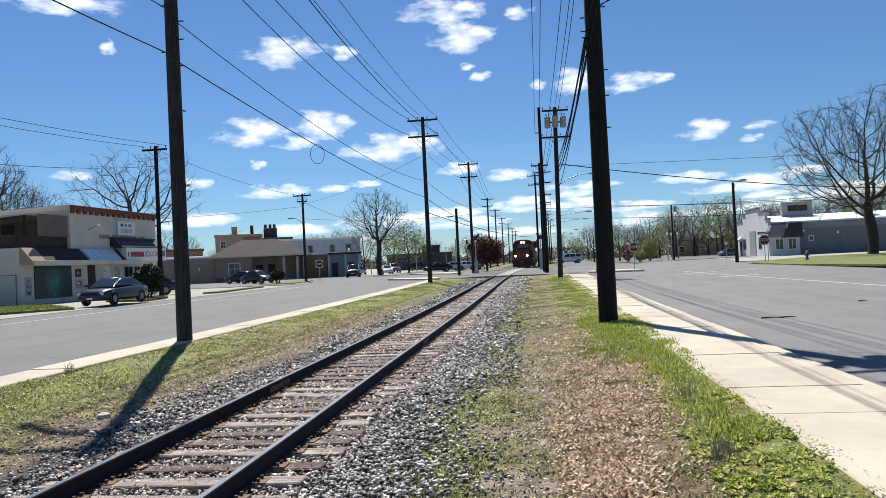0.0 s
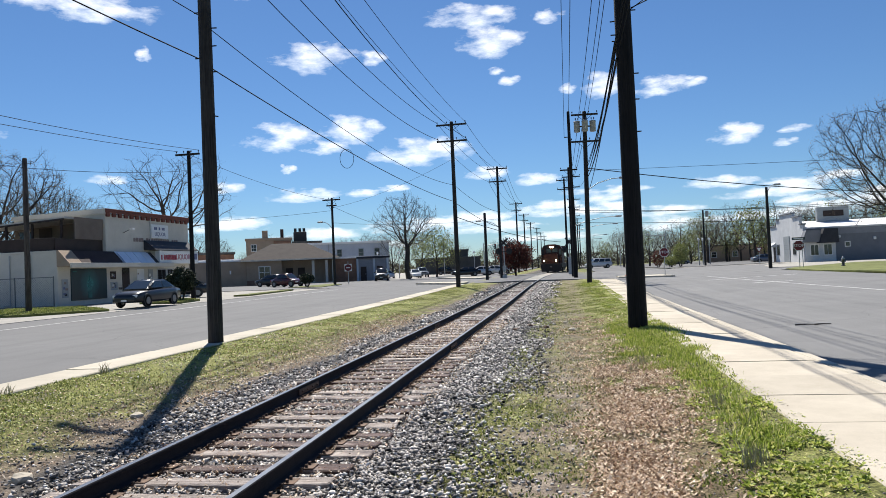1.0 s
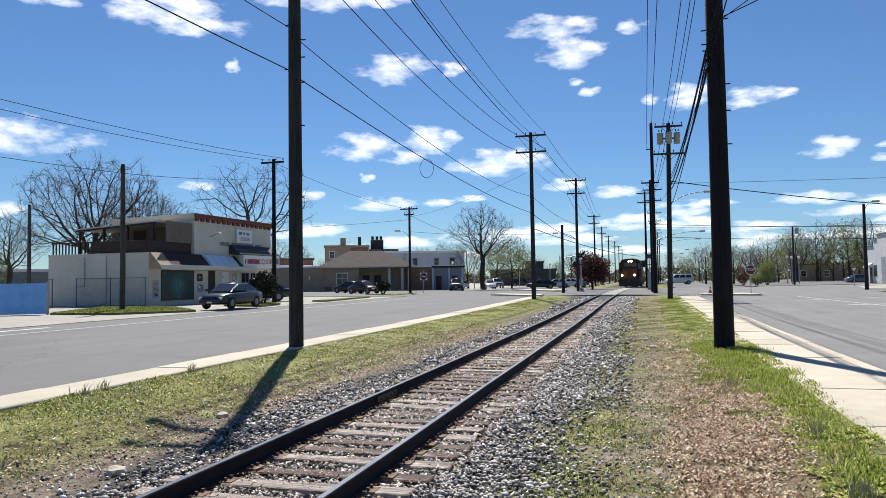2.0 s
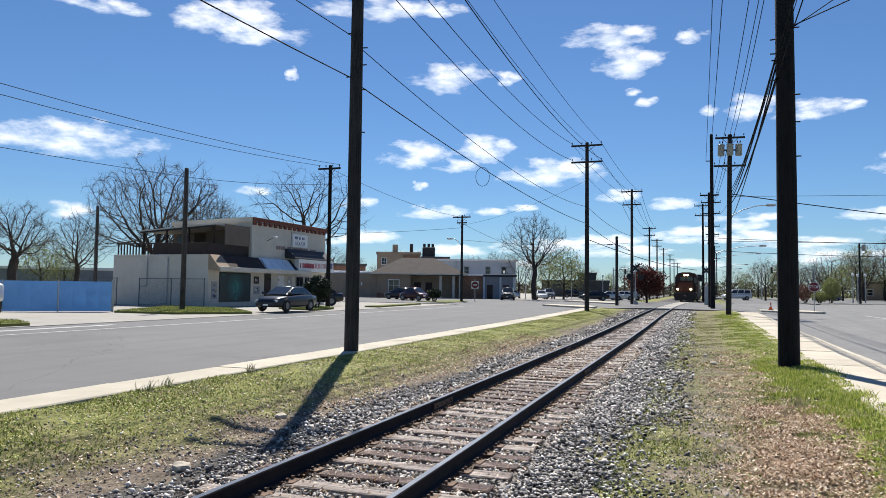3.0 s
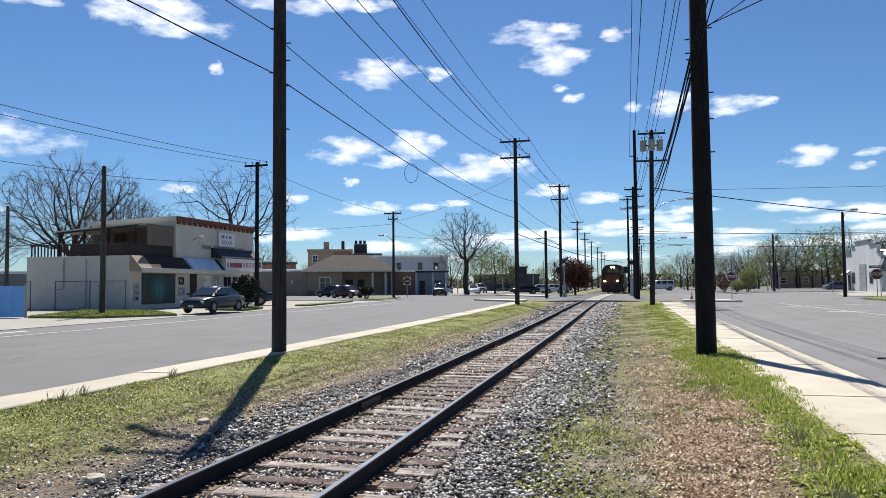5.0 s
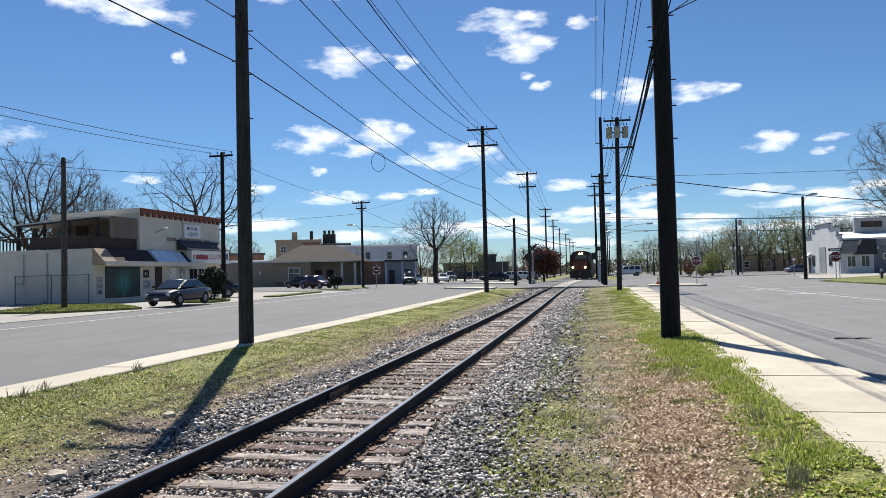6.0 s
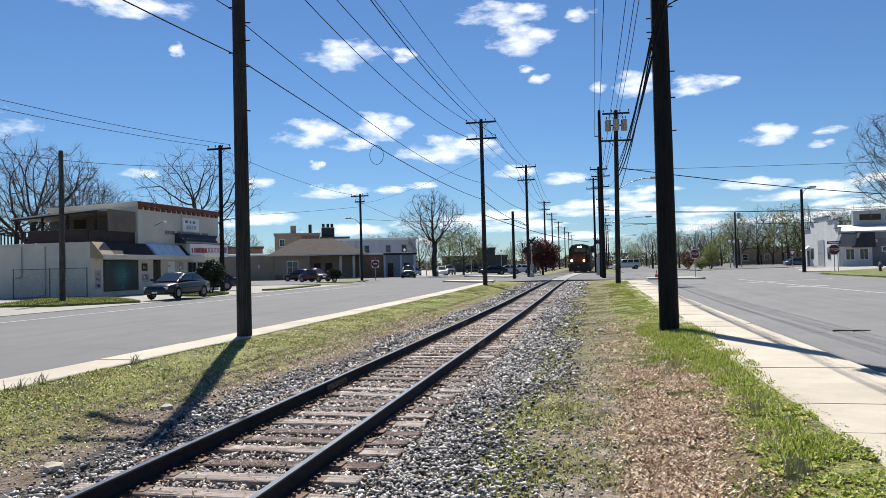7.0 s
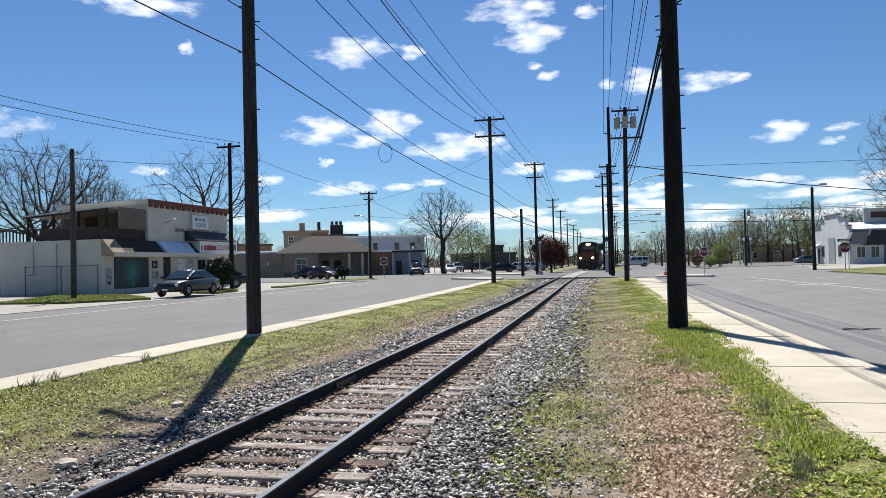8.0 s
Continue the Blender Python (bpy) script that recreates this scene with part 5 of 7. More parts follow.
more(shop_tree, 38.4, 70, 0.86, 150)
more(round_tree, 46.8, 84, 0.68, 60)
more(green_tree, 49.0, 86, 0.72, 15)
more(green_tree, 47.6, 92, 0.62, 100)
more(round_tree, 15.6, 172, 0.8, 40)
more(round_tree, 17.4, 185, 0.78, 130)
more(brown_tree, 14.6, 150, 0.85, 70)
more(brown_tree, 13.7, 128, 0.85, 190)
more(green_tree, 11.4, 140, 1.0, 120)
more(green_tree, 9.3, 160, 1.0, 220)
more(brown_tree, 12.4, 145, 0.95, 250)
more(brown_tree, 8.1, 200, 0.8, 20)
more(green_tree, 6.6, 230, 0.8, 20)
more(round_tree, 5.5, 260, 0.8, 20)
rt = random.Random(77)
for k in range(9):
    more((brown_tree, green_tree, brown_tree)[k % 3], -2.2 - k * 0.9, rt.uniform(185, 240), rt.uniform(0.85, 1.1), rt.uniform(0, 360))
for k in range(19):
    az = -4.5 - k * 1.08
    src = (brown_tree, green_tree, brown_tree, round_tree)[k % 4]
    more(src, az + rt.uniform(-0.4, 0.4), rt.uniform(140, 175), rt.uniform(0.95, 1.3) * (0.75 if src is round_tree else 1.0) * (0.72 if k < 4 else 1.0), rt.uniform(0, 360))
for k in range(9):
    more((brown_tree, green_tree, lean_tree)[k % 3], -8.5 - k * 2.0 + rt.uniform(-0.5, 0.5), rt.uniform(185, 220), rt.uniform(0.9, 1.1), rt.uniform(0, 360))
for k in range(8):
    more((brown_tree, round_tree, lean_tree)[k % 3], 19.5 + k * 1.9, rt.uniform(185, 230), rt.uniform(0.8, 1.0), rt.uniform(0, 360))
for k in range(12):
    more((green_tree, brown_tree)[k % 2], -9.5 - k * 1.15 + rt.uniform(-0.4, 0.4), rt.uniform(150, 168), rt.uniform(0.75, 1.05), rt.uniform(0, 360))
for k in range(5):
    more(brown_tree, -28 - k * 3.1, rt.uniform(135, 160), rt.uniform(0.7, 0.9), rt.uniform(0, 360))
bush("dark evergreen shrub in the planting bed", (-24.9, 43.4, 0.55), 2.3, 2.3, EVERGREEN, 3, 3400, 0.35)
bush("rounded clipped shrub in the forecourt bed", (-26.9, 72.0, 0.55), 1.5, 1.9, EVERGREEN, 4, 2000, 0.3)
bush("yellow-green shrub by the far street", polar(-8.6, 118, 0.5), 4.2, 3.4, BUD_GREEN, 5, 2600)
bush("low yellow-green shrub by the street", polar(-7.9, 116, 0.5), 1.9, 2.6, BUD_GREEN, 6, 1400)
bush("low reddish shrub by the street", polar(-7.0, 122, 0.5), 3.0, 3.0, BUD_RED, 7, 1400)


# a belt of woods along the horizon
def woods():
    rs = np.random.RandomState(8)
    pts = []
    for k in range(110000):
        az, d = rs.uniform(-58, 66), rs.uniform(250, 330)
        top = (6.2 if az < -9 else 4.2) + 3.0 * noise.noise(Vector((az * 0.22, 0, 1))) + 2.5 * noise.noise(Vector((az * 1.3, 0, 7)))
        x, y, _ = polar(az, d)
        pts.append(Vector((x, y, 0.5 + max(1.5, top) * rs.uniform() ** 1.2)))
    v, f = leafage(pts, 1, 0.34, 0.3, 9)
    tagged(part("far_woods", big_mesh("far_woods", v, f, WOODS), WOODS), "belt of budding woods along the horizon", "woods", kind="stuff")


WOODS = island_vary("far_woods", [(0.0, (0.05, 0.042, 0.036)), (0.6, (0.10, 0.088, 0.065)), (1.0, (0.13, 0.14, 0.065))], 0.8, 0.2, 0.2)
woods()


# ---- cars ----
def loft(stations, n=14):
    """A body lofted along x through rounded box sections: (x, half width, z low, z high, squareness)."""
    bm = bmesh.new()
    rings = []
    for x, w, z0, z1, e in stations:
        ring = []
        for k in range(n):
            a = 2 * math.pi * (k + 0.5) / n
            c, s = math.cos(a), math.sin(a)
            ring.append(bm.verts.new((x, w * math.copysign(abs(c) ** e, c), (z0 + z1) / 2 + (z1 - z0) / 2 * math.copysign(abs(s) ** e, s))))
        rings.append(ring)
    for a, b in zip(rings, rings[1:]):
        for k in range(n):
            bm.faces.new((a[k], a[(k + 1) % n], b[(k + 1) % n], b[k]))
    bm.faces.new(rings[0])
    bm.faces.new(rings[-1])
    bmesh.ops.recalc_face_normals(bm, faces=bm.faces[:])
    return bm


def quad_panel(pts, out, thick=0.012):
    """A thin panel on four or more corners, pushed out along a direction."""
    bm = bmesh.new()
    o = Vector(out)
    a = [bm.verts.new(Vector(p) + o * thick) for p in pts]
    b = [bm.verts.new(Vector(p) - o * 0.02) for p in pts]
    bm.faces.new(a)
    bm.faces.new(b)
    for k in range(len(pts)):
        bm.faces.new((a[k], a[(k + 1) % len(a)], b[(k + 1) % len(a)], b[k]))
    bmesh.ops.recalc_face_normals(bm, faces=bm.faces[:])
    return bm


SHAPES = {  # length, width, body stations (x, half width, low, high), cabin (rear foot, rear top, front top, front foot, foot z, top z), wheel radius, axles
    "sedan": (4.6, 1.76, [(-2.3, 0.62, 0.42, 0.82), (-2.22, 0.78, 0.28, 0.95), (-1.5, 0.87, 0.22, 1.0), (0, 0.88, 0.2, 0.97), (1.0, 0.87, 0.22, 0.93), (1.9, 0.82, 0.24, 0.84), (2.22, 0.72, 0.28, 0.72), (2.3, 0.55, 0.34, 0.62)],
              (-2.0, -0.95, 0.30, 1.38, 0.90, 1.46), 0.33, (-1.35, 1.38)),
    "suv": (4.6, 1.84, [(-2.3, 0.75, 0.45, 1.05), (-2.25, 0.86, 0.38, 1.12), (-1.2, 0.91, 0.32, 1.12), (0.2, 0.92, 0.3, 1.12), (1.1, 0.91, 0.32, 1.1), (1.95, 0.87, 0.36, 1.02), (2.25, 0.8, 0.4, 0.92), (2.3, 0.68, 0.45, 0.8)],
            (-2.2, -2.0, 0.35, 1.1, 1.05, 1.72), 0.37, (-1.4, 1.42)),
    "beetle": (4.1, 1.72, [(-2.05, 0.45, 0.4, 0.66), (-1.9, 0.7, 0.28, 0.85), (-1.2, 0.84, 0.22, 1.02), (0, 0.86, 0.2, 1.0), (1.0, 0.84, 0.22, 0.95), (1.7, 0.74, 0.26, 0.80), (1.98, 0.58, 0.3, 0.66), (2.05, 0.42, 0.36, 0.58)],
               (-1.6, -0.55, 0.3, 1.05, 0.86, 1.50), 0.33, (-1.25, 1.25)),
    "van": (5.4, 2.0, [(-2.7, 0.86, 0.42, 1.15), (-2.65, 0.97, 0.35, 1.22), (0, 1.0, 0.3, 1.22), (1.4, 0.98, 0.3, 1.2), (2.3, 0.92, 0.34, 1.08), (2.65, 0.82, 0.4, 0.92), (2.7, 0.7, 0.45, 0.82)],
            (-2.62, -2.5, 1.0, 1.75, 1.15, 2.05), 0.36, (-1.7, 1.75)),
    "pickup": (5.6, 2.0, [(-2.8, 0.88, 0.6, 1.3), (-2.75, 0.96, 0.55, 1.38), (-0.4, 0.98, 0.5, 1.4), (0.8, 0.98, 0.5, 1.42), (2.2, 0.96, 0.52, 1.44), (2.65, 0.93, 0.54, 1.40), (2.8, 0.90, 0.58, 1.32)],
               (-0.9, -0.75, 0.75, 1.3, 1.36, 2.05), 0.42, (-1.75, 1.8)),
}


def car(kind, paint, loc, yaw, label, category="car", group="cars"):
    """yaw: degrees by which the car's nose is turned from +x."""
    length, width, body, cab, wr, axles = SHAPES[kind]
    base = thing(kind if kind in ("van", "pickup") else "car", loc, yaw, label, category, group)
    part("body", loft([(*s, 0.24 if kind == "pickup" else 0.42) for s in body], 20), paint, base, smooth=True)
    x0, x1, x2, x3, zf, zt = cab
    wf, wt = width / 2 - 0.06, width / 2 - 0.27
    bm = bmesh.new()
    foot = [bm.verts.new(p) for p in ((x0, -wf + 0.08, zf), (x3, -wf + 0.06, zf), (x3, wf - 0.06, zf), (x0, wf - 0.08, zf))]
    top = [bm.verts.new(p) for p in ((x1, -wt + 0.05, zt), (x2, -wt + 0.03, zt), (x2, wt - 0.03, zt), (x1, wt - 0.05, zt))]
    bm.faces.new(foot)
    bm.faces.new(top)
    for k in range(4):
        bm.faces.new((foot[k], foot[(k + 1) % 4], top[(k + 1) % 4], top[k]))
    bmesh.ops.recalc_face_normals(bm, faces=bm.faces[:])
    bmesh.ops.bevel(bm, geom=bm.edges[:], offset=0.07, segments=3, affect="EDGES")
    cabin = part("cabin", bm, paint, base, smooth=True)

    def mixp(a, b, t):
        return tuple(a[i] + (b[i] - a[i]) * t for i in range(3))

    for s in (-1, 1):
        f0, f1 = (x0, s * (wf - 0.08), zf), (x3, s * (wf - 0.06), zf)
        t0, t1 = (x1, s * (wt - 0.05), zt), (x2, s * (wt - 0.03), zt)
        cuts = (0.09, 0.47, 0.90) if kind not in ("van",) else (0.05, 0.34, 0.64, 0.92)
        for a, b in zip(cuts, cuts[1:]):
            lo0, lo1 = mixp(f0, f1, a + 0.015), mixp(f0, f1, b - 0.015)
            hi0, hi1 = mixp(t0, t1, a + 0.015), mixp(t0, t1, b - 0.015)
            pts = [mixp(lo0, hi0, 0.2), mixp(lo1, hi1, 0.2), mixp(lo1, hi1, 0.87), mixp(lo0, hi0, 0.87)]
            part("side_window", quad_panel(pts, (0, s, 0.25)), GLASS_DARK, cabin)
        part("mirror", bm_box(x3 - 0.28, x3 - 0.12, min(s * (wf - 0.02), s * (wf + 0.16)), max(s * (wf - 0.02), s * (wf + 0.16)), zf + 0.08, zf + 0.22, 0.03), paint, base)
    for name, fx, tx, out in (("windscreen", x3, x2, (1, 0, 0.5)), ("rear_window", x0, x1, (-1, 0, 0.5))):
        f0, f1, t0, t1 = (fx, -wf + 0.14, zf), (fx, wf - 0.14, zf), (tx, -wt + 0.12, zt), (tx, wt - 0.12, zt)
        part(name, quad_panel([mixp(f0, t0, 0.14), mixp(f1, t1, 0.14), mixp(f1, t1, 0.9), mixp(f0, t0, 0.9)], out, 0.02), GLASS_DARK, cabin)
    tyre = bm_lathe([(wr * 0.6, -0.1), (wr * 0.95, -0.1), (wr, -0.07), (wr, 0.07), (wr * 0.95, 0.1), (wr * 0.6, 0.1)], 20, "y")
    tyre = mesh_of("tyre", tyre, RUBBER)
    rim = bm_lathe([(wr * 0.15, -0.112), (wr * 0.52, -0.104), (wr * 0.62, -0.106), (wr * 0.62, 0.106), (wr * 0.52, 0.104), (wr * 0.15, 0.112)], 14, "y")
    rim = mesh_of("rim", rim, RIM)
    arch = mesh_of("wheel_arch", bm_lathe([(wr * 1.12, -0.06), (wr * 1.18, -0.02), (wr * 1.18, 0.05), (wr * 1.12, 0.06)], 20, "y"), BLACK)
    for ax in axles:
        for s in (-1, 1):
            w = part("wheel", tyre, RUBBER, base)
            w.matrix_basis = pose(ax, s * (width / 2 - 0.11), wr)
            part("rim", rim, RIM, w)
            part("wheel_arch", arch, BLACK, base).matrix_basis = pose(ax, s * (width / 2 - 0.07), wr + 0.02)
    zb = body[-2][3]
    xf, xr = body[-2][0], body[1][0]
    for s in (-1, 1):
        ya, yb = sorted((s * width * 0.24, s * width * 0.41))
        part("headlight", bm_box(xf - 0.22, xf + 0.045, ya, yb, zb - 0.19, zb - 0.04, 0.03), LAMPGLASS, base, "clear headlight")
        part("tail_light", bm_box(xr - 0.05, xr + 0.1, ya, yb, body[1][3] - 0.26, body[1][3] - 0.08, 0.02), TAILLAMP, base, "red tail light")
    part("grille", bm_box(xf - 0.05, xf + 0.07, -width * 0.2, width * 0.2, zb - (0.22 if kind != "pickup" else 0.5), zb - 0.08, 0.015), BLACK if kind != "pickup" else CHROME, base)
    part("bumper", bm_box(xf - 0.1, xf + 0.1, -width * 0.38, width * 0.38, body[-2][2] + 0.02, body[-2][2] + 0.17, 0.03), paint if kind != "pickup" else CHROME, base)
    part("number_plate", bm_box(xf + 0.09, xf + 0.115, -0.16, 0.16, body[-2][2] + 0.05, body[-2][2] + 0.15), SIGN_WHITE, base)
    return base


def on_land(x, y, up=0.02):
    return (x, y, land_z(x, y) + up)


car("sedan", NAVY, on_land(-23.5, 37.4, 0.02), -89, "dark navy four-door sedan on the street", group="cars on the street")
car("suv", BLACKCAR, on_land(-24.9, 95.5, 0.0), -78, "black sport utility car on the street", group="cars on the street")
car("beetle", MAROON, on_land(-31.3, 77.5, 0.02), -20, "maroon rounded two-door car parked in the forecourt", group="parked cars")
car("sedan", BLACKCAR, on_land(-29.2, 50.6, 0.02), -150, "black sedan parked before the shop", group="parked cars")
car("sedan", NAVY, on_land(-35.8, 84.0, 0.02), 165, "dark sedan parked by the tan building", group="parked cars")
car("pickup", WHITECAR, on_land(-33.2, 24.6, 0.02), -24, "white pickup truck with a chrome grille", "truck", "parked cars")
car("van", WHITECAR, on_land(6.5, 150.0, 0.02), -168, "white van beyond the crossing", "van", "parked cars")
for az, d, yaw, paint, kind, label in ((7.9, 112, 190, BLACKCAR, "sedan", "black sedan beyond the crossing"), (6.7, 116, 185, WHITECAR, "sedan", "white sedan beyond the crossing"),
                                       (5.8, 121, 190, WHITECAR, "sedan", "white sedan beyond the crossing"), (5.2, 127, 180, WHITECAR, "sedan", "white sedan beyond the crossing"),
                                       (12.0, 118, -70, WHITECAR, "sedan", "white sedan far up the street"), (11.4, 126, -70, PEWTER, "suv", "grey car far up the street"), (14.2, 128, -60, WHITECAR, "sedan", "pale car by the far kerb"),
                                       (9.4, 150, 10, BLACKCAR, "suv", "dark car in a far lot"),
                                       (-8.4, 150, 5, PEWTER, "sedan", "grey car by the trees"), (-14.5, 132, 8, PEWTER, "sedan", "grey car parked under the trees"), (-16.4, 135, 5, SILVER, "sedan", "silver car parked under the trees"), (-19.2, 140, 0, PEWTER, "suv", "dark car parked under the trees")):
    x, y, z = polar(az, d)
    car(kind, paint, (x, y, 0.45), yaw, label, group="far parked cars")

# ---- liquor shop ----
def window(parent, x, y0, y1, z0, z1, frame_mat=SIGN_WHITE, bars=1, face=1):
    """A window in a wall of constant x; face: the way it looks along x."""
    w = part("window", bm_box(min(x, x + face * 0.03), max(x, x + face * 0.03), y0, y1, z0, z1), frame_mat, parent)
    n = bars + 1
    for k in range(n):
        a, b = y0 + 0.07 + (y1 - y0 - 0.14) * k / n, y0 + 0.07 + (y1 - y0 - 0.14) * (k + 1) / n
        part("pane", bm_box(min(x + face * 0.03, x + face * 0.042), max(x + face * 0.03, x + face * 0.042), a + 0.03, b - 0.03, z0 + 0.08, z1 - 0.08), GLASS_DARK, w)
    return w


def bars_of_text(parent, x, y0, y1, z, h, material, count, seed, name="lettering"):
    """Writing too small to read, as plain bars, on a wall of constant x."""
    rng = random.Random(seed)
    step = (y1 - y0) / count
    for k in range(count):
        if rng.random() < 0.1:
            continue
        part(name, bm_box(x, x + 0.02, y0 + k * step, y0 + (k + rng.uniform(0.68, 0.82)) * step, z, z + h * rng.choice((0.94, 1, 1))), material, parent)


def shop():
    b = thing("liquor_shop", (-32, 41, 0.5), 0, "cream stucco two-storey liquor shop with a roof terrace", "shop building")
    # all in local metres: x towards the street, y along it
    lower = part("lower_wall", bm_box(-8.3, 0, 0, 16.3, -0.3, 3.5, 0.02), STUCCO, b)
    part("terrace_parapet", bm_box(-8.3, 0.02, -0.03, 0.12, 3.5, 3.62, 0.01), STUCCO, b)
    part("terrace_floor", bm_box(-8.2, -0.1, 0.1, 5.0, 3.5, 3.53), TAR, b)
    part("roof_edge", bm_box(-7.36, -0.02, 4.93, 16.3, 6.3, 6.38, 0.01), DARKROOF, b, "dark roof edging")
    upper = part("upper_wall", bm_box(-7.3, -0.01, 5.0, 16.28, 3.502, 6.3, 0.02), STUCCO, b)
    part("roof", bm_box(-7.4, -0.2, 4.95, 16.2, 6.302, 6.36), TAR, b)
    part("roof_fascia", bm_prism([(-7.4, 6.15), (0.05, 6.30), (0.05, 6.68), (-7.4, 6.45)], 4.86, 5.0, "y"), STUCCO, b)
    part("cornice", bm_box(0.0, 0.16, 4.95, 16.4, 6.38, 6.68, 0.02), DENTIL, b, "red-brown cornice")
    tooth = mesh_of("dentil", bm_prism([(0, 0.3), (0.36, 0.3), (0.36, 0.04), (0.32, 0), (0.04, 0), (0, 0.04)], 0.0, 0.13, "x"), DENTIL)
    for k in range(16):
        part("dentil", tooth, DENTIL, b).matrix_basis = pose(0.005, 5.02 + k * 0.71, 6.10)
    # terrace canopy, posts and railing
    part("canopy", bm_prism([(-7.7, 5.42), (-0.9, 5.84), (-0.9, 5.96), (-7.7, 5.54)], 1.9, 5.1, "y"), STUCCO, b, "pale sloping terrace canopy")
    part("canopy_edge", bm_prism([(-7.7, 5.32), (-0.9, 5.74), (-0.9, 5.85), (-7.7, 5.43)], 1.82, 1.92, "y"), DARKWOOD, b)
    for x in (-7.5, -5.4, -3.4, -1.2):
        part("post", bm_box(x - 0.06, x + 0.06, 2.0, 2.12, 3.53, 5.35 + (x + 7.7) * 0.06), DARKWOOD, b)
    rail = part("railing", bm_box(-8.2, -0.3, 0.18, 0.26, 4.36, 4.46, 0.01), DARKWOOD, b, "dark brown terrace railing")
    part("railing_panel", bm_box(-4.9, -0.3, 0.2, 0.25, 3.66, 4.37), DARKWOOD, b)
    part("railing_side", bm_box(-0.34, -0.26, 0.2, 4.95, 3.6, 4.42), DARKWOOD, b)
    post = mesh_of("baluster", bm_box(-0.04, 0.04, 0.19, 0.25, 3.62, 4.37), DARKWOOD)
    for k in range(13):
        part("baluster", post, DARKWOOD, b).matrix_basis = pose(-8.1 + k * 0.27, 0, 0)
    # thin panels, coloured for the shade under the canopy
    part("terrace_back_wall", bm_box(-7.25, -0.25, 4.955, 4.998, 3.54, 5.75), TERRACE, b, "terrace back wall in a brown tone for canopy shade")
    part("terrace_side_wall", bm_box(-0.24, -0.16, 2.0, 4.95, 4.43, 5.9), TERRACE, b)
    part("terrace_door", bm_box(-5.2, -4.2, 4.90, 5.0, 3.55, 5.5), DARKWOOD, b)
    part("terrace_window", bm_box(-6.8, -5.8, 4.91, 5.0, 4.2, 5.3), GLASS_DARK, b)
    # front: mansard awning
    aw = [(0.0, 2.55), (1.05, 2.55), (0.95, 2.70), (0.12, 3.62), (0.0, 3.62)]
    secs = [(-0.05, 1.2, STUCCO_TAN), (1.2, 5.7, DARKAWNING), (5.7, 9.7, BLUEPANEL), (9.7, 12.0, DARKROOF)]
    for a, c, m in secs:
        part("awning_section", bm_prism([(x, z) for x, z in aw], a, c - 0.01, "y"), m, b, "sloping awning section")
    part("awning_trim", bm_box(0.98, 1.10, -0.1, 12.05, 2.46, 2.78, 0.015), STUCCO, b)
    for k in range(4):
        a = 5.8 + k * 0.97
        part("light_box", bm_prism([(0.98, 2.74), (1.02, 2.74), (0.28, 3.58), (0.24, 3.58)], a, a + 0.9, "y"), BLUEPANEL, b)
    # mural, posters, doors
    mural = part("mural", bm_box(0.004, 0.06, 1.2, 4.9, 0.32, 2.42, 0.01), TEAL, b, "dark teal painted window panel")
    star = bmesh.new()
    pts = []
    for k in range(16):
        r = (0.52, 0.16, 0.36, 0.2)[k % 4]
        a = 2 * math.pi * k / 16
        pts.append((3.05 + 0.75 * r * math.sin(a), 1.4 + r * math.cos(a) * 1.05))
    part("emblem", bm_prism(pts, 0.062, 0.075, "x"), TEAL_LIGHT, mural, "pale teal emblem")
    part("emblem_stem", bm_box(0.062, 0.075, 2.85, 3.25, 0.45, 0.85), TEAL_LIGHT, mural)
    part("corner_mark", bm_box(0.062, 0.07, 1.35, 1.75, 2.2, 2.28), TEAL_LIGHT, mural)
    for y0, y1, z0, z1, m in ((0.35, 0.95, 0.55, 1.75, CAN_GREY), (5.35, 6.0, 1.65, 2.2, DARKWOOD), (5.35, 6.15, 0.85, 1.45, CAN_GREY), (8.6, 9.5, 1.35, 2.35, SIGN_WHITE), (10.1, 10.7, 1.3, 2.3, CAN_GREY)):
        p = part("poster", bm_box(0.004, 0.03, y0, y1, z0, z1), m, b)
        rng = random.Random(int(y0 * 10))
        for k in range(5):
            ya = rng.uniform(y0 + 0.05, y1 - 0.3)
            za = rng.uniform(z0 + 0.05, z1 - 0.25)
            part("poster_print", bm_box(0.031, 0.036, ya, ya + rng.uniform(0.12, 0.28), za, za + rng.uniform(0.06, 0.22)), rng.choice((INK_BLUE, INK_BROWN, BLACK, SIGN_WHITE)), p)
    part("blue_panel", bm_box(0.004, 0.03, 8.6, 10.9, 0.15, 1.2), BLUEPANEL, b)
    d = part("door", bm_box(0.004, 0.05, 6.75, 7.6, 0.03, 2.45), DARKWOOD, b, "dark shop side door")
    part("door_handle", bm_box(0.05, 0.11, 7.4, 7.45, 1.0, 1.2), STEEL, d)
    part("transom", bm_box(0.05, 0.06, 6.8, 7.55, 2.0, 2.4), GLASS_DARK, d)
    # entrance bay beneath the sign
    for y0, y1 in ((11.3, 12.6), (12.7, 13.6), (14.9, 16.0)):
        window(b, 0.004, y0, y1, 0.75, 2.35, STEEL, 1)
    e = part("entrance_door", bm_box(0.004, 0.05, 13.75, 14.75, 0.03, 2.25), STEEL, b, "glazed shop entrance door")
    part("pane", bm_box(0.05, 0.06, 13.85, 14.65, 0.3, 2.1), GLASS_DARK, e)
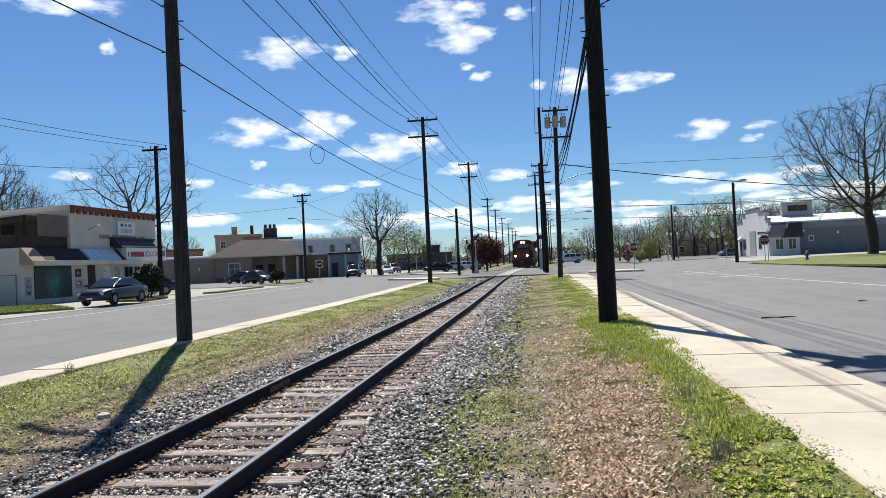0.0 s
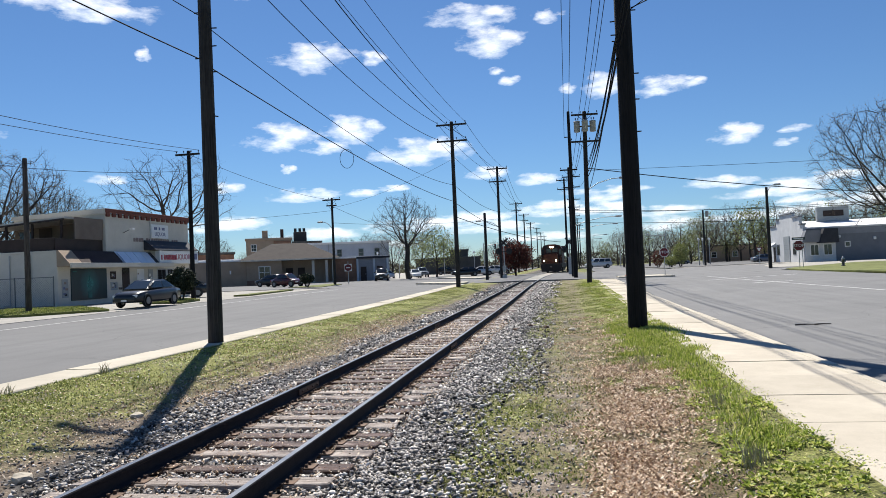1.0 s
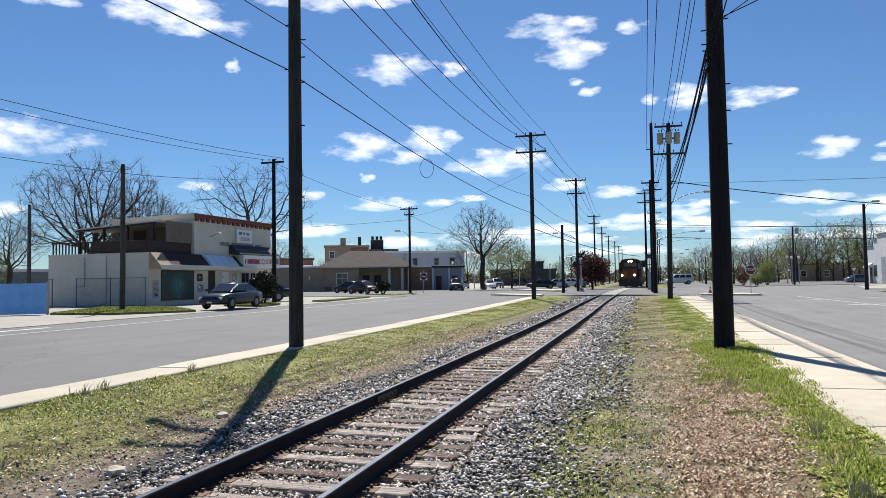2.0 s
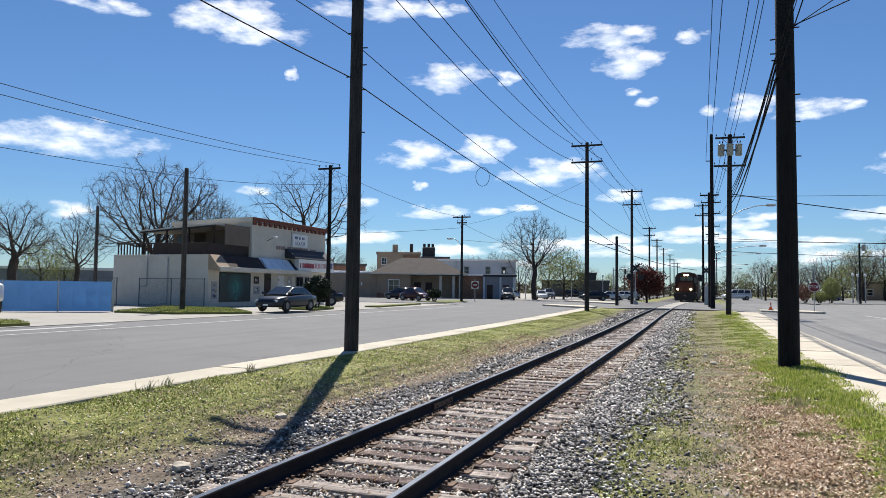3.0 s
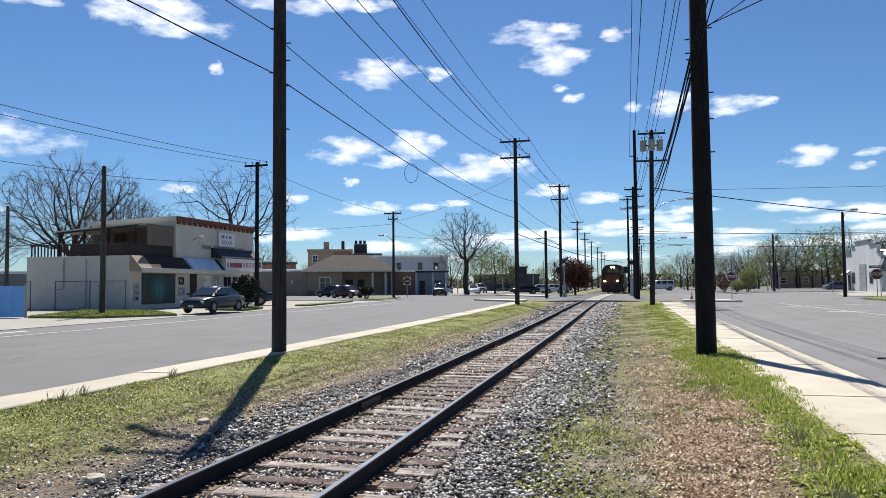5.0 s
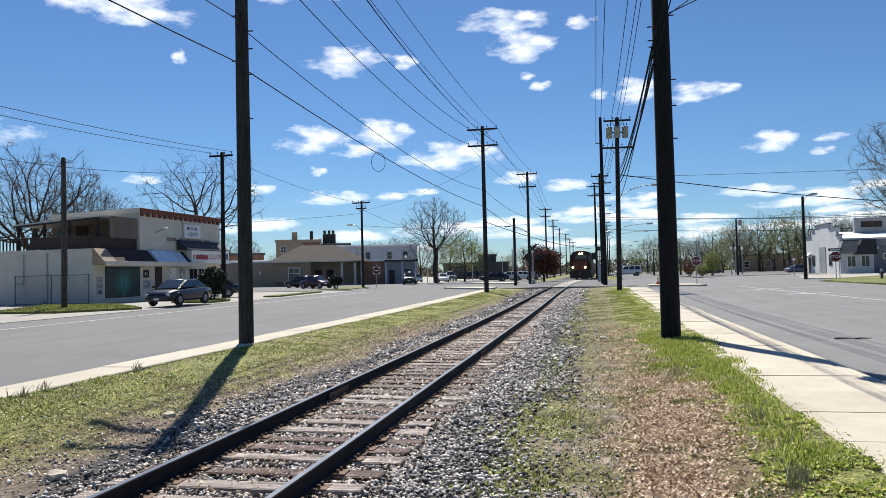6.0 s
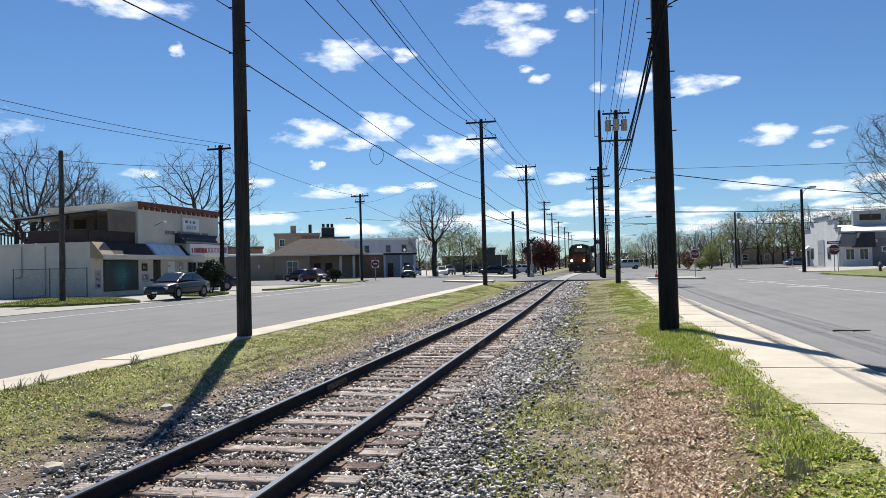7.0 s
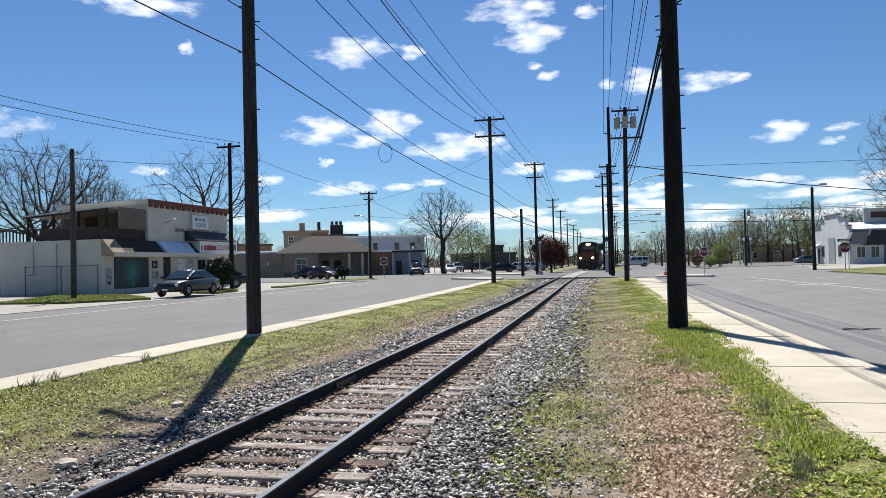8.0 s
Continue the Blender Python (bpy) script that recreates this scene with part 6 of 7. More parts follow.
    for k, m in enumerate((SIGN_RED, SIGN_WHITE, SIGN_GREEN, INK_BLUE, SIGN_WHITE)):
        part("window_notice", bm_box(0.06, 0.066, 11.5 + k * 0.42, 11.75 + k * 0.42, 0.9 + 0.25 * (k % 3), 1.25 + 0.25 * (k % 3)), m, b)
    sign = part("sign_board", bm_box(0.5, 0.9, 10.3, 16.2, 2.72, 3.75, 0.02), SIGN_WHITE, b, "white shop fascia sign with red letters")
    part("sign_return", bm_box(0.0, 0.5, 10.3, 16.2, 2.72, 3.75), STUCCO, b)
    bars_of_text(sign, 0.9, 10.5, 12.75, 3.02, 0.4, INK_RED, 12, 2, "name_bar")
    lettering("sign_letters", "LIQUORS", 0.6, INK_RED, sign, Matrix.Translation((0.905, 13.9, 3.24)) @ pose(0, 0, 0, 90, 0, 90))
    part("sign_mark", bm_box(0.9, 0.915, 15.35, 16.0, 3.05, 3.55), INK_BLUE, sign)
    part("dark_awning", bm_prism([(0.0, 3.78), (1.0, 3.78), (0.92, 3.9), (0.1, 4.55), (0.0, 4.55)], 9.6, 16.1, "y"), DARKROOF, b, "dark awning over the sign")
    # wall sign and painted words
    board = part("wall_sign", bm_box(0.004, 0.09, 10.6, 13.0, 4.75, 5.85, 0.01), SIGN_WHITE, b, "white wall sign with grey-blue letters")
    bars_of_text(board, 0.09, 10.95, 12.5, 5.42, 0.22, INK_BLUE, 7, 5, "name_bar")
    lettering("sign_letters", "LIQUOR", 0.42, INK_BLUE, board, Matrix.Translation((0.095, 11.8, 5.08)) @ pose(0, 0, 0, 90, 0, 90))
    part("sign_pipe", bm_tube((0.12, 10.35, 4.2), (0.12, 10.35, 6.05), 0.04, 0.04, 8), STEEL, b)
    bars_of_text(b, 0.003, 8.3, 14.6, 4.42, 0.3, INK_BROWN, 19, 9, "painted_bar")
    part("wall_lamp_arm", bm_tube((0.0, 7.0, 5.0), (0.55, 7.2, 5.3), 0.025, 0.02, 6), DARKSTEEL, b)
    part("wall_lamp", bm_box(0.45, 0.75, 7.1, 7.4, 5.2, 5.36, 0.04), SIGN_WHITE, b, "small white flood lamp")
    # pipes on the blank side wall
    for x, z0 in ((-5.2, 1.4), (-3.4, 0.2), (-1.9, 1.6)):
        part("wall_pipe", bm_tube((x, -0.06, z0), (x, -0.06, 3.4), 0.04, 0.04, 6), STEEL, b)
        part("pipe_elbow", bm_tube((x, -0.06, z0), (x - 0.5, -0.06, z0 - 0.05), 0.04, 0.04, 6), STEEL, b)
    part("parapet_right", bm_box(-8.3, -0.02, 16.3, 16.5, 3.3, 3.7), STUCCO, b)


shop()


def chain_fence(x0, x1, y, z, h, label):
    """Posts, rails and a thin woven mesh."""
    f = thing("chain_link_fence", (x0, y, z), 0, label, "fence")
    length = x1 - x0
    n = max(1, round(length / 2.2))
    for k in range(n + 1):
        u = length * k / n
        part("post", bm_tube((u, 0, -0.2), (u, 0, h + 0.05), 0.035, 0.035, 8), FENCE, f)
    for zz in (0.1, h):
        part("rail", bm_tube((0, 0, zz), (length, 0, zz), 0.025, 0.025, 6), FENCE, f)
    segs = []
    step = 0.16
    m = int((length + h) / step)
    for k in range(m):
        u = k * step
        for s in (1, -1):
            a, c = (u - h, u) if s > 0 else (u, u - h)
            za, zb = 0.1, h
            pa, pc = (a, za), (c, zb)
            lo, hi = min(a, c), max(a, c)
            if hi < 0 or lo > length:
                continue

            def clip(p, q):
                (xa, ya), (xb, yb) = p, q
                if xa < 0:
                    ya, xa = ya + (yb - ya) * (0 - xa) / (xb - xa), 0
                if xa > length:
                    ya, xa = ya + (yb - ya) * (length - xa) / (xb - xa), length
                return xa, ya

            p, q = clip(pa, pc), clip(pc, pa)
            segs.append((Vector((p[0], 0, p[1])), Vector((q[0], 0, q[1])), 0.004, 0.004, 3))
    v, t = tubes(segs)
    part("mesh", big_mesh("mesh", v, t, FENCE), FENCE, f, "dull grey chain-link mesh")


chain_fence(-36.6, -31.2, 39.6, 0.5, 1.9, "dull grey chain-link enclosure beside the shop wall")
chain_fence(-40.0, -37.6, 38.6, 0.5, 1.9, "dull grey chain-link fence by the lawn")


def tarp_fence():
    f = thing("blue_fence", (-29.85, 30.3, 0.52), 0, "blue tarp-covered fence along the yard", "fence")
    d = Vector((-0.8, -0.6, 0)).normalized()
    for k in range(6):
        a, c = d * (k * 2.6), d * (k * 2.6 + 2.56)
        bm = bmesh.new()
        nrm = Vector((-d.y, d.x, 0)) * 0.03
        rows = []
        for j in range(5):
            p = a.lerp(c, j / 4)
            bulge = nrm * (0.8 * math.sin(j * 1.7 + k))
            rows.append([bm.verts.new(p + bulge + Vector((0, 0, z))) for z in (0.0, 0.8, 1.58)])
        for r0, r1 in zip(rows, rows[1:]):
            for q in range(2):
                bm.faces.new((r0[q], r1[q], r1[q + 1], r0[q + 1]))
        bmesh.ops.solidify(bm, geom=bm.faces[:], thickness=0.02)
        part("panel", bm, BLUEFENCE, f)
        part("post", bm_tube(a + Vector((0, 0, -0.2)), a + Vector((0, 0, 1.66)), 0.04, 0.04, 8), STEEL, f)
    part("post", bm_tube((0.02, 0.05, -0.2), (0.02, 0.05, 1.66), 0.04, 0.04, 8), STEEL, f)


tarp_fence()


# ---- tan building with a hipped roof, and its neighbours; local x to the right, y away ----
def front_window(parent, x0, x1, z0, z1, y=-0.03, frame_mat=SIGN_WHITE, cols=2, rows=2):
    w = part("window", bm_box(x0, x1, y, y + 0.02, z0, z1), frame_mat, parent)
    for i in range(cols):
        for j in range(rows):
            a, c = x0 + 0.08 + (x1 - x0 - 0.16) * i / cols, x0 + 0.08 + (x1 - x0 - 0.16) * (i + 1) / cols
            e, g = z0 + 0.08 + (z1 - z0 - 0.16) * j / rows, z0 + 0.08 + (z1 - z0 - 0.16) * (j + 1) / rows
            part("pane", bm_box(a + 0.03, c - 0.03, y - 0.012, y, e + 0.03, g - 0.03), GLASS_DARK, w)
    return w


def hip_roof(x0, x1, y0, y1, z0, z1, inset):
    bm = bmesh.new()
    e = [bm.verts.new(p) for p in ((x0, y0, z0), (x1, y0, z0), (x1, y1, z0), (x0, y1, z0))]
    lo = [bm.verts.new((v.co.x, v.co.y, z0 - 0.18)) for v in e]
    r = [bm.verts.new(p) for p in ((x0 + inset, (y0 + y1) / 2, z1), (x1 - inset, (y0 + y1) / 2, z1))]
    bm.faces.new((e[0], e[1], r[1], r[0]))
    bm.faces.new((e[1], e[2], r[1]))
    bm.faces.new((e[2], e[3], r[0], r[1]))
    bm.faces.new((e[3], e[0], r[0]))
    for k in range(4):
        bm.faces.new((e[k], lo[k], lo[(k + 1) % 4], e[(k + 1) % 4]))
    bm.faces.new(lo)
    bmesh.ops.recalc_face_normals(bm, faces=bm.faces[:])
    return bm


def tan_building():
    x, y, _ = polar(23.4, 105)
    b = thing("tan_building", (x, y, 0.5), 23.4, "low tan stucco building with a hipped shingle roof", "building")
    part("wing", bm_box(-10.2, -3.0, 0.3, 11, -0.4, 3.55, 0.02), STUCCO_TAN, b)
    part("wing_roof", bm_box(-10.25, -3.0, 0.25, 11, 3.55, 3.75, 0.02), ROOF_WHITE, b)
    part("main_wall", bm_box(-3.0, 1.9, 0.0, 10, -0.4, 3.45, 0.02), STUCCO_TAN, b)
    part("porch_wall", bm_box(1.9, 9.4, 2.2, 10, -0.4, 3.45, 0.02), STUCCO_TAN, b)
    part("porch_floor", bm_box(1.9, 9.4, -0.2, 2.2, -0.4, 0.12), CONCRETE, b)
    for px in (6.3, 8.2, 9.2):
        part("porch_post", bm_box(px - 0.18, px + 0.18, -0.1, 0.26, 0.1, 3.3, 0.02), STUCCO, b)
    part("porch_low_wall", bm_box(-3.0, 1.85, -0.16, 0.0, -0.3, 0.75, 0.01), BRICK, b, "low red brick skirting wall")
    roof = part("roof", hip_roof(-4.0, 10.2, -0.7, 11, 3.62, 6.1, 4.6), SHINGLE, b, "brown shingle hipped roof")
    part("gutter", bm_box(-4.0, 10.2, -0.78, -0.68, 3.44, 3.62), STUCCO, roof)
    front_window(b, -1.35, 0.3, 1.0, 2.75)
    for px in (2.5, 4.2):
        part("door", bm_box(px, px + 1.0, 2.14, 2.2, 0.12, 2.35), DARKWOOD, b)
    part("brick_wing", bm_box(9.4, 12.6, 0.6, 9, -0.4, 3.4, 0.02), BRICK, b)
    part("brick_coping", bm_box(9.35, 17.6, 0.3, 9, 3.4, 3.62, 0.02), ROOF_WHITE, b)
    part("pale_wing", bm_box(12.6, 17.4, 0.5, 9, -0.4, 3.4, 0.02), WINGGREY, b)
    for px in (12.75, 15.2, 17.2):
        part("pilaster", bm_box(px - 0.14, px + 0.14, 0.4, 0.5, -0.3, 3.38, 0.01), PALEBLUE, b)
    part("dark_fascia", bm_box(12.6, 17.62, 0.22, 0.3, 3.3, 3.6, 0.01), DARKROOF, b)
    for px in (13.2, 15.6):
        d = part("door", bm_box(px, px + 0.85, 0.44, 0.5, 0.0, 2.1), DARKWOOD, b)
        part("door_handle", bm_box(px + 0.7, px + 0.76, 0.38, 0.44, 0.95, 1.1), STEEL, d)
    part("wall_lamp", bm_box(-5.3, -5.1, 0.15, 0.3, 1.8, 2.3, 0.03), SIGN_WHITE, b)


tan_building()


def house():
    x, y, _ = polar(17.2, 128)
    b = thing("pale_house", (x, y, 0.5), 17.2, "pale blue-grey two-storey house with a flat roof", "house")
    part("wall", bm_box(-8, 7.2, 0, 9, -0.4, 6.4, 0.02), PALEBLUE, b)
    part("roof", bm_box(-8.3, 7.5, -0.3, 9.2, 6.4, 6.75, 0.03), ROOF_WHITE, b)
    for px in (-6.4, -2.0, 1.8, 4.6):
        front_window(b, px, px + 0.95, 4.1, 5.5, frame_mat=CAN_GREY, cols=1)
    part("downpipe", bm_tube((-3.4, -0.08, 0), (-3.4, -0.08, 6.4), 0.06, 0.06, 8), STEEL, b)


house()


def brick_block():
    x, y, _ = polar(23.0, 160)
    b = thing("brick_block", (x, y, 0.5), 23, "tan brick block with chimneys on its flat roof", "building")
    part("wall", bm_box(-5.6, 4.0, 0, 14, -0.4, 9.0, 0.03), STUCCO_TAN, b)
    part("parapet", bm_box(-5.8, 4.2, -0.2, 14, 9.0, 9.5, 0.03), STUCCO_TAN, b)
    part("lower_wing", bm_box(4.2, 10.5, 0.5, 14, -0.4, 8.2, 0.03), BRICK, b)
    part("wing_parapet", bm_box(4.22, 10.7, 0.3, 14, 8.2, 8.6, 0.03), TAR, b)
    part("dark_bay", bm_box(0.2, 3.9, -0.3, 0, 6.0, 8.8), BRICK, b)
    for px, w, h in ((-2.2, 1.2, 11.2), (1.7, 0.7, 11.4)):
        part("chimney", bm_box(px, px + w, 1, 2.4, 9.0, h, 0.04), STUCCO_TAN if w > 1 else DARKWOOD, b)
    part("roof_unit", bm_box(4.6, 7.4, 2, 5, 8.6, 10.8, 0.1), DARKSTEEL, b, "dark rooftop air unit")
    for px in (5.0, 6.0, 6.9):
        part("vent_pipe", bm_tube((px, 3, 10.75), (px, 3, 11.6), 0.3, 0.3, 8), DARKSTEEL, b)
    front_window(b, -4.6, -3.4, 6.6, 8.2, y=-0.03)


brick_block()


def plain_block(az, d, w, depth, h, wall, label, windows=3, roof=TAR):
    x, y, _ = polar(az, d)
    b = thing("far_building", (x, y, 0.5), az, label, "building", "far buildings")
    part("wall", bm_box(-w / 2, w / 2, 0, depth, -0.4, h, 0.03), wall, b)
    part("roof", bm_box(-w / 2 - 0.2, w / 2 + 0.2, -0.2, depth, h, h + 0.35, 0.03), roof, b)
    for k in range(windows):
        px = -w / 2 + (k + 0.5) * w / windows
        front_window(b, px - 0.6, px + 0.6, 1.0, 2.4, cols=1)
    return b


plain_block(9.3, 165, 15, 10, 3.4, TAR, "low dark grey building beyond the crossing", 0)
tower = plain_block(8.4, 168, 4.2, 6, 5.2, TAR, "dark grey square building beyond the crossing", 0)
plain_block(29.8, 118, 16, 10, 5.0, BRICK, "low brick building behind the shop", 3)
plain_block(28.0, 108, 10, 8, 3.6, STUCCO_TAN, "low tan building with a white roof", 2, ROOF_WHITE)
plain_block(-13.2, 176, 18, 10, 3.6, STUCCO_TAN, "low tan building behind the trees", 4)
plain_block(-19.2, 168, 22, 10, 4.4, STUCCO_TAN, "low tan building behind the trees", 4)
plain_block(50.5, 100, 22, 10, 3.2, WINGGREY, "grey shed behind the blue fence", 0, ROOF_WHITE)


# ---- white building on the right ----
def white_building():
    b = thing("white_building", (30.6, 99.5, 0.6), 0, "long grey-sided building with a white stepped front", "building")
    part("side_wall", bm_box(0.2, 47, 0, 15, -0.4, 4.3, 0.02), GREYWALL, b)
    part("wall_band", bm_box(3.7, 47, -0.03, 0.0, 3.5, 4.3), WINGGREY, b, "paler band under the eaves")
    part("wall_cap", bm_box(0.2, 47, -0.08, 0.25, 4.3, 4.5, 0.02), WHITEWALL, b)
    part("roof", bm_prism([(0.1, 4.4), (7.5, 5.6), (15, 4.4)], 0.3, 47, "x"), ROOF_WHITE, b, "bright white roof")
    front = [(0, -0.4), (15, -0.4), (15, 5.2), (11.8, 5.2), (11.8, 6.0), (10.2, 6.0), (10.2, 6.6), (4.2, 6.6), (4.2, 6.0), (1.2, 6.0), (1.2, 4.9), (0, 4.9)]
    part("front_wall", bm_prism(front, -0.15, 0.2, "x"), WHITEWALL, b, "white stepped parapet front")
    for y0, y1, z in ((4.2, 10.2, 6.6), (1.2, 4.2, 6.0), (10.2, 11.8, 6.0), (11.8, 15, 5.2), (0, 1.2, 4.9)):
        part("coping", bm_box(-0.3, 0.3, y0, y1 - 0.02, z, z + 0.18, 0.02), GREYWALL, b)
    gate = part("garage_door", bm_box(-0.2, -0.14, 5.6, 8.4, 0.0, 3.6), CAN_GREY, b, "grey roller door")
    for k in range(6):
        part("slat", bm_box(-0.225, -0.2, 5.65, 8.35, 0.05 + k * 0.59, 0.58 + k * 0.59), CAN_GREY, gate)
    for y0 in (3.0, 10.4):
        window(b, -0.15, y0, y0 + 1.4, 1.0, 2.6, CAN_GREY, 1, -1)
    part("door", bm_box(-0.2, -0.14, 12.6, 13.6, 0.0, 2.2), DARKWOOD, b)
    part("door_awning", bm_prism([(-1.0, 2.3), (-0.15, 2.9), (-0.15, 2.3)], 12.2, 14.0, "y"), WHITEWALL, b)
    # shopfront corner with awnings
    part("shop_corner", bm_box(0.0, 3.6, -0.35, 0.0, -0.3, 3.4), WHITEWALL, b)
    for x0 in (0.5, 2.1):
        front_window(b, x0, x0 + 1.1, 0.8, 2.3, y=-0.38, cols=2, rows=1)
    part("awning_top", bm_prism([(-0.7, 2.55), (1.6, 2.55), (1.6, 4.1), (-0.1, 4.1)], -1.2, -0.02, "y"), GREYWALL, b, "grey canvas awning")
    part("awning", bm_prism([(1.3, 2.4), (3.7, 2.4), (3.6, 4.25), (2.0, 4.25)], -1.4, -0.37, "y"), DARKROOF, b, "dark canvas awning")
    front_window(b, 4.8, 5.5, 1.8, 2.5, y=-0.03, cols=1, rows=1)
    for x0, z0 in ((4.0, 3.0), (8.2, 2.6), (16.6, 3.0), (23.0, 2.9)):
        part("wall_lamp", bm_box(x0, x0 + 0.3, -0.25, 0, z0, z0 + 0.35, 0.04), SIGN_WHITE, b)
    part("roof_sign", bm_box(3.6, 7.7, 6.0, 6.6, 5.0, 7.4, 0.03), CAN_GREY, b, "weathered rooftop sign box")
    part("roof_sign_panel", bm_box(4.4, 7.0, 5.96, 6.0, 6.1, 6.9), DARKWOOD, b)
    part("roof_unit", bm_box(13.0, 14.3, 4, 6, 4.9, 7.6, 0.05), CAN_GREY, b)


white_building()


# ---- signs and street furniture ----
def octagon(r):
    return [(r * math.cos(math.pi / 8 + k * math.pi / 4), r * math.sin(math.pi / 8 + k * math.pi / 4)) for k in range(8)]


def stop_sign(loc, size, yaw, h, label, plate=False):
    s = thing("stop_sign", loc, yaw, label, "stop sign", "stop signs")
    part("post", bm_box(-0.035, 0.035, 0.0, 0.05, -0.3, h + size / 2), STEEL, s)
    r = size / 2 / math.cos(math.pi / 8)
    rim = part("border", bm_prism(octagon(r), -0.012, 0.0, "y"), SIGN_WHITE, s)
    rim.matrix_basis = pose(0, 0, h)
    face = part("face", bm_prism(octagon(r * 0.92), -0.018, -0.010, "y"), SIGN_RED, s, "red octagonal face")
    face.matrix_basis = pose(0, 0, h)
    lettering("letters", "STOP", size * 0.40, SIGN_WHITE, face, Matrix.Translation((0, -0.02, 0)) @ pose(0, 0, 0, 90, 0, 0), 0.002)
    if plate:
        p = part("street_plate", bm_box(-0.55, 0.55, -0.03, -0.01, h + size / 2 + 0.06, h + size / 2 + 0.30, 0.01), SIGN_GREEN, s, "dark one-way plate")
        part("plate_bars", bm_box(-0.4, 0.4, -0.036, -0.03, h + size / 2 + 0.14, h + size / 2 + 0.22), SIGN_WHITE, p)
        part("second_post", bm_box(0.25, 0.31, 0.05, 0.1, -0.3, h), STEEL, s)
    return s


stop_sign((20.9, 69.6, 0.6), 0.92, -17, 1.95, "red stop sign on a steel post at the corner", True)
stop_sign((8.5, 65.0, 0.45), 0.80, -7, 2.0, "red stop sign on the traffic island")


def yield_sign():
    x, y, _ = polar(-14.1, 96)
    s = thing("yield_sign", (x, y, 0.6), -14, "small white and red yield sign on a thin post", "road sign")
    part("post", bm_box(-0.03, 0.03, 0.0, 0.05, -0.2, 2.4), STEEL, s)
    for k, (size, m) in enumerate(((0.48, SIGN_RED), (0.30, SIGN_WHITE))):
        tri = [(size * math.sin(a), 1.95 - size * math.cos(a)) for a in (0, 2.094, 4.189)]
        part("face", bm_prism(tri, -0.02 - 0.012 * k, -0.008 - 0.012 * k, "y"), m, s)


yield_sign()


def keep_out():
    s = thing("road_sign", (-25.0, 80.5, 0.55), 18, "white square road sign with a red disc", "road sign")
    part("post", bm_box(-0.04, 0.04, 0.0, 0.05, -0.2, 2.6), STEEL, s)
    part("plate", bm_box(-0.42, 0.42, -0.03, 0.0, 1.45, 2.3, 0.01), SIGN_WHITE, s)
    part("disc", bm_lathe([(0.40, -0.045), (0.40, -0.03)], 24, "y"), SIGN_RED, s).matrix_basis = pose(0, 0, 1.875)
    part("bar", bm_box(-0.24, 0.24, -0.052, -0.045, 1.82, 1.93), SIGN_WHITE, s)


keep_out()


def crossing_signal(loc, yaw, label):
    s = thing("crossing_signal", loc, yaw, label, "crossing signal", "crossing signals")
    part("mast", bm_tube((0, 0, 0), (0, 0, 4.6), 0.07, 0.06, 10), STEEL, s)
    part("foot", bm_box(-0.25, 0.25, -0.25, 0.25, -0.1, 0.35, 0.03), STEEL, s)
    for a in (45, -45):
        blade = part("crossbuck_arm", bm_box(-0.7, 0.7, -0.11, -0.085, -0.11, 0.11), DARKSTEEL, s)
        blade.matrix_basis = pose(0, -0.004 * (a > 0), 4.1, 0, a, 0)
    part("light_bar", bm_box(-0.7, 0.7, -0.1, -0.04, 3.05, 3.13), DARKSTEEL, s)
    for x in (-0.6, 0.6):
        disc = part("backboard", bm_lathe([(0.36, -0.14), (0.36, -0.1)], 20, "y"), BLACK, s, "round black backboard")
        disc.matrix_basis = pose(x, 0, 3.1)
        part("hood", bm_lathe([(0.17, -0.4), (0.17, -0.14), (0.12, -0.14), (0.12, -0.4)], 14, "y"), BLACK, disc)
        part("lens", bm_lathe([(0.12, -0.18), (0.12, -0.14)], 14, "y"), TAILLAMP, disc)
    part("gate_arm_box", bm_box(-0.2, 0.2, 0.1, 0.45, 0.8, 1.4, 0.03), STEEL, s)


crossing_signal((-7.0, 83.0, 0.42), 8, "railway crossing signal with round black lamps beside the track")
crossing_signal((0.55, 92.0, 0.42), -4, "railway crossing signal with round black lamps by the tall poles")
cab = thing("signal_cabinet", (0.75, 88.5, 0.42), 0, "silver metal signal cabinet by the track", "cabinet")
part("body", bm_box(-0.45, 0.45, -0.35, 0.35, 0.1, 2.1, 0.02), STEEL, cab)
part("door", bm_box(-0.4, 0.4, -0.375, -0.352, 0.2, 2.0, 0.005), STEEL, cab)
part("roof", bm_box(-0.5, 0.5, -0.4, 0.4, 2.1, 2.18, 0.01), STEEL, cab)
part("plinth", bm_box(-0.5, 0.5, -0.4, 0.4, -0.1, 0.1), CONCRETE, cab)

hyd = thing("fire_hydrant", (23.6, 66.9, 0.6), -17, "dark fire hydrant with a pale cap on the lawn", "fire hydrant")
part("barrel", bm_lathe([(0.17, 0), (0.17, 0.06), (0.11, 0.08), (0.11, 0.5), (0.15, 0.52), (0.15, 0.57)], 14), HYDRANT_RED, hyd, smooth=True)
part("bonnet", bm_lathe([(0.14, 0.57), (0.12, 0.68), (0.05, 0.76), (0.04, 0.82)], 14), STEEL, hyd, smooth=True)
for s in (-1, 1):
    part("outlet", bm_tube((s * 0.1, 0, 0.4), (s * 0.2, 0, 0.4), 0.06, 0.06, 10), STEEL, hyd)

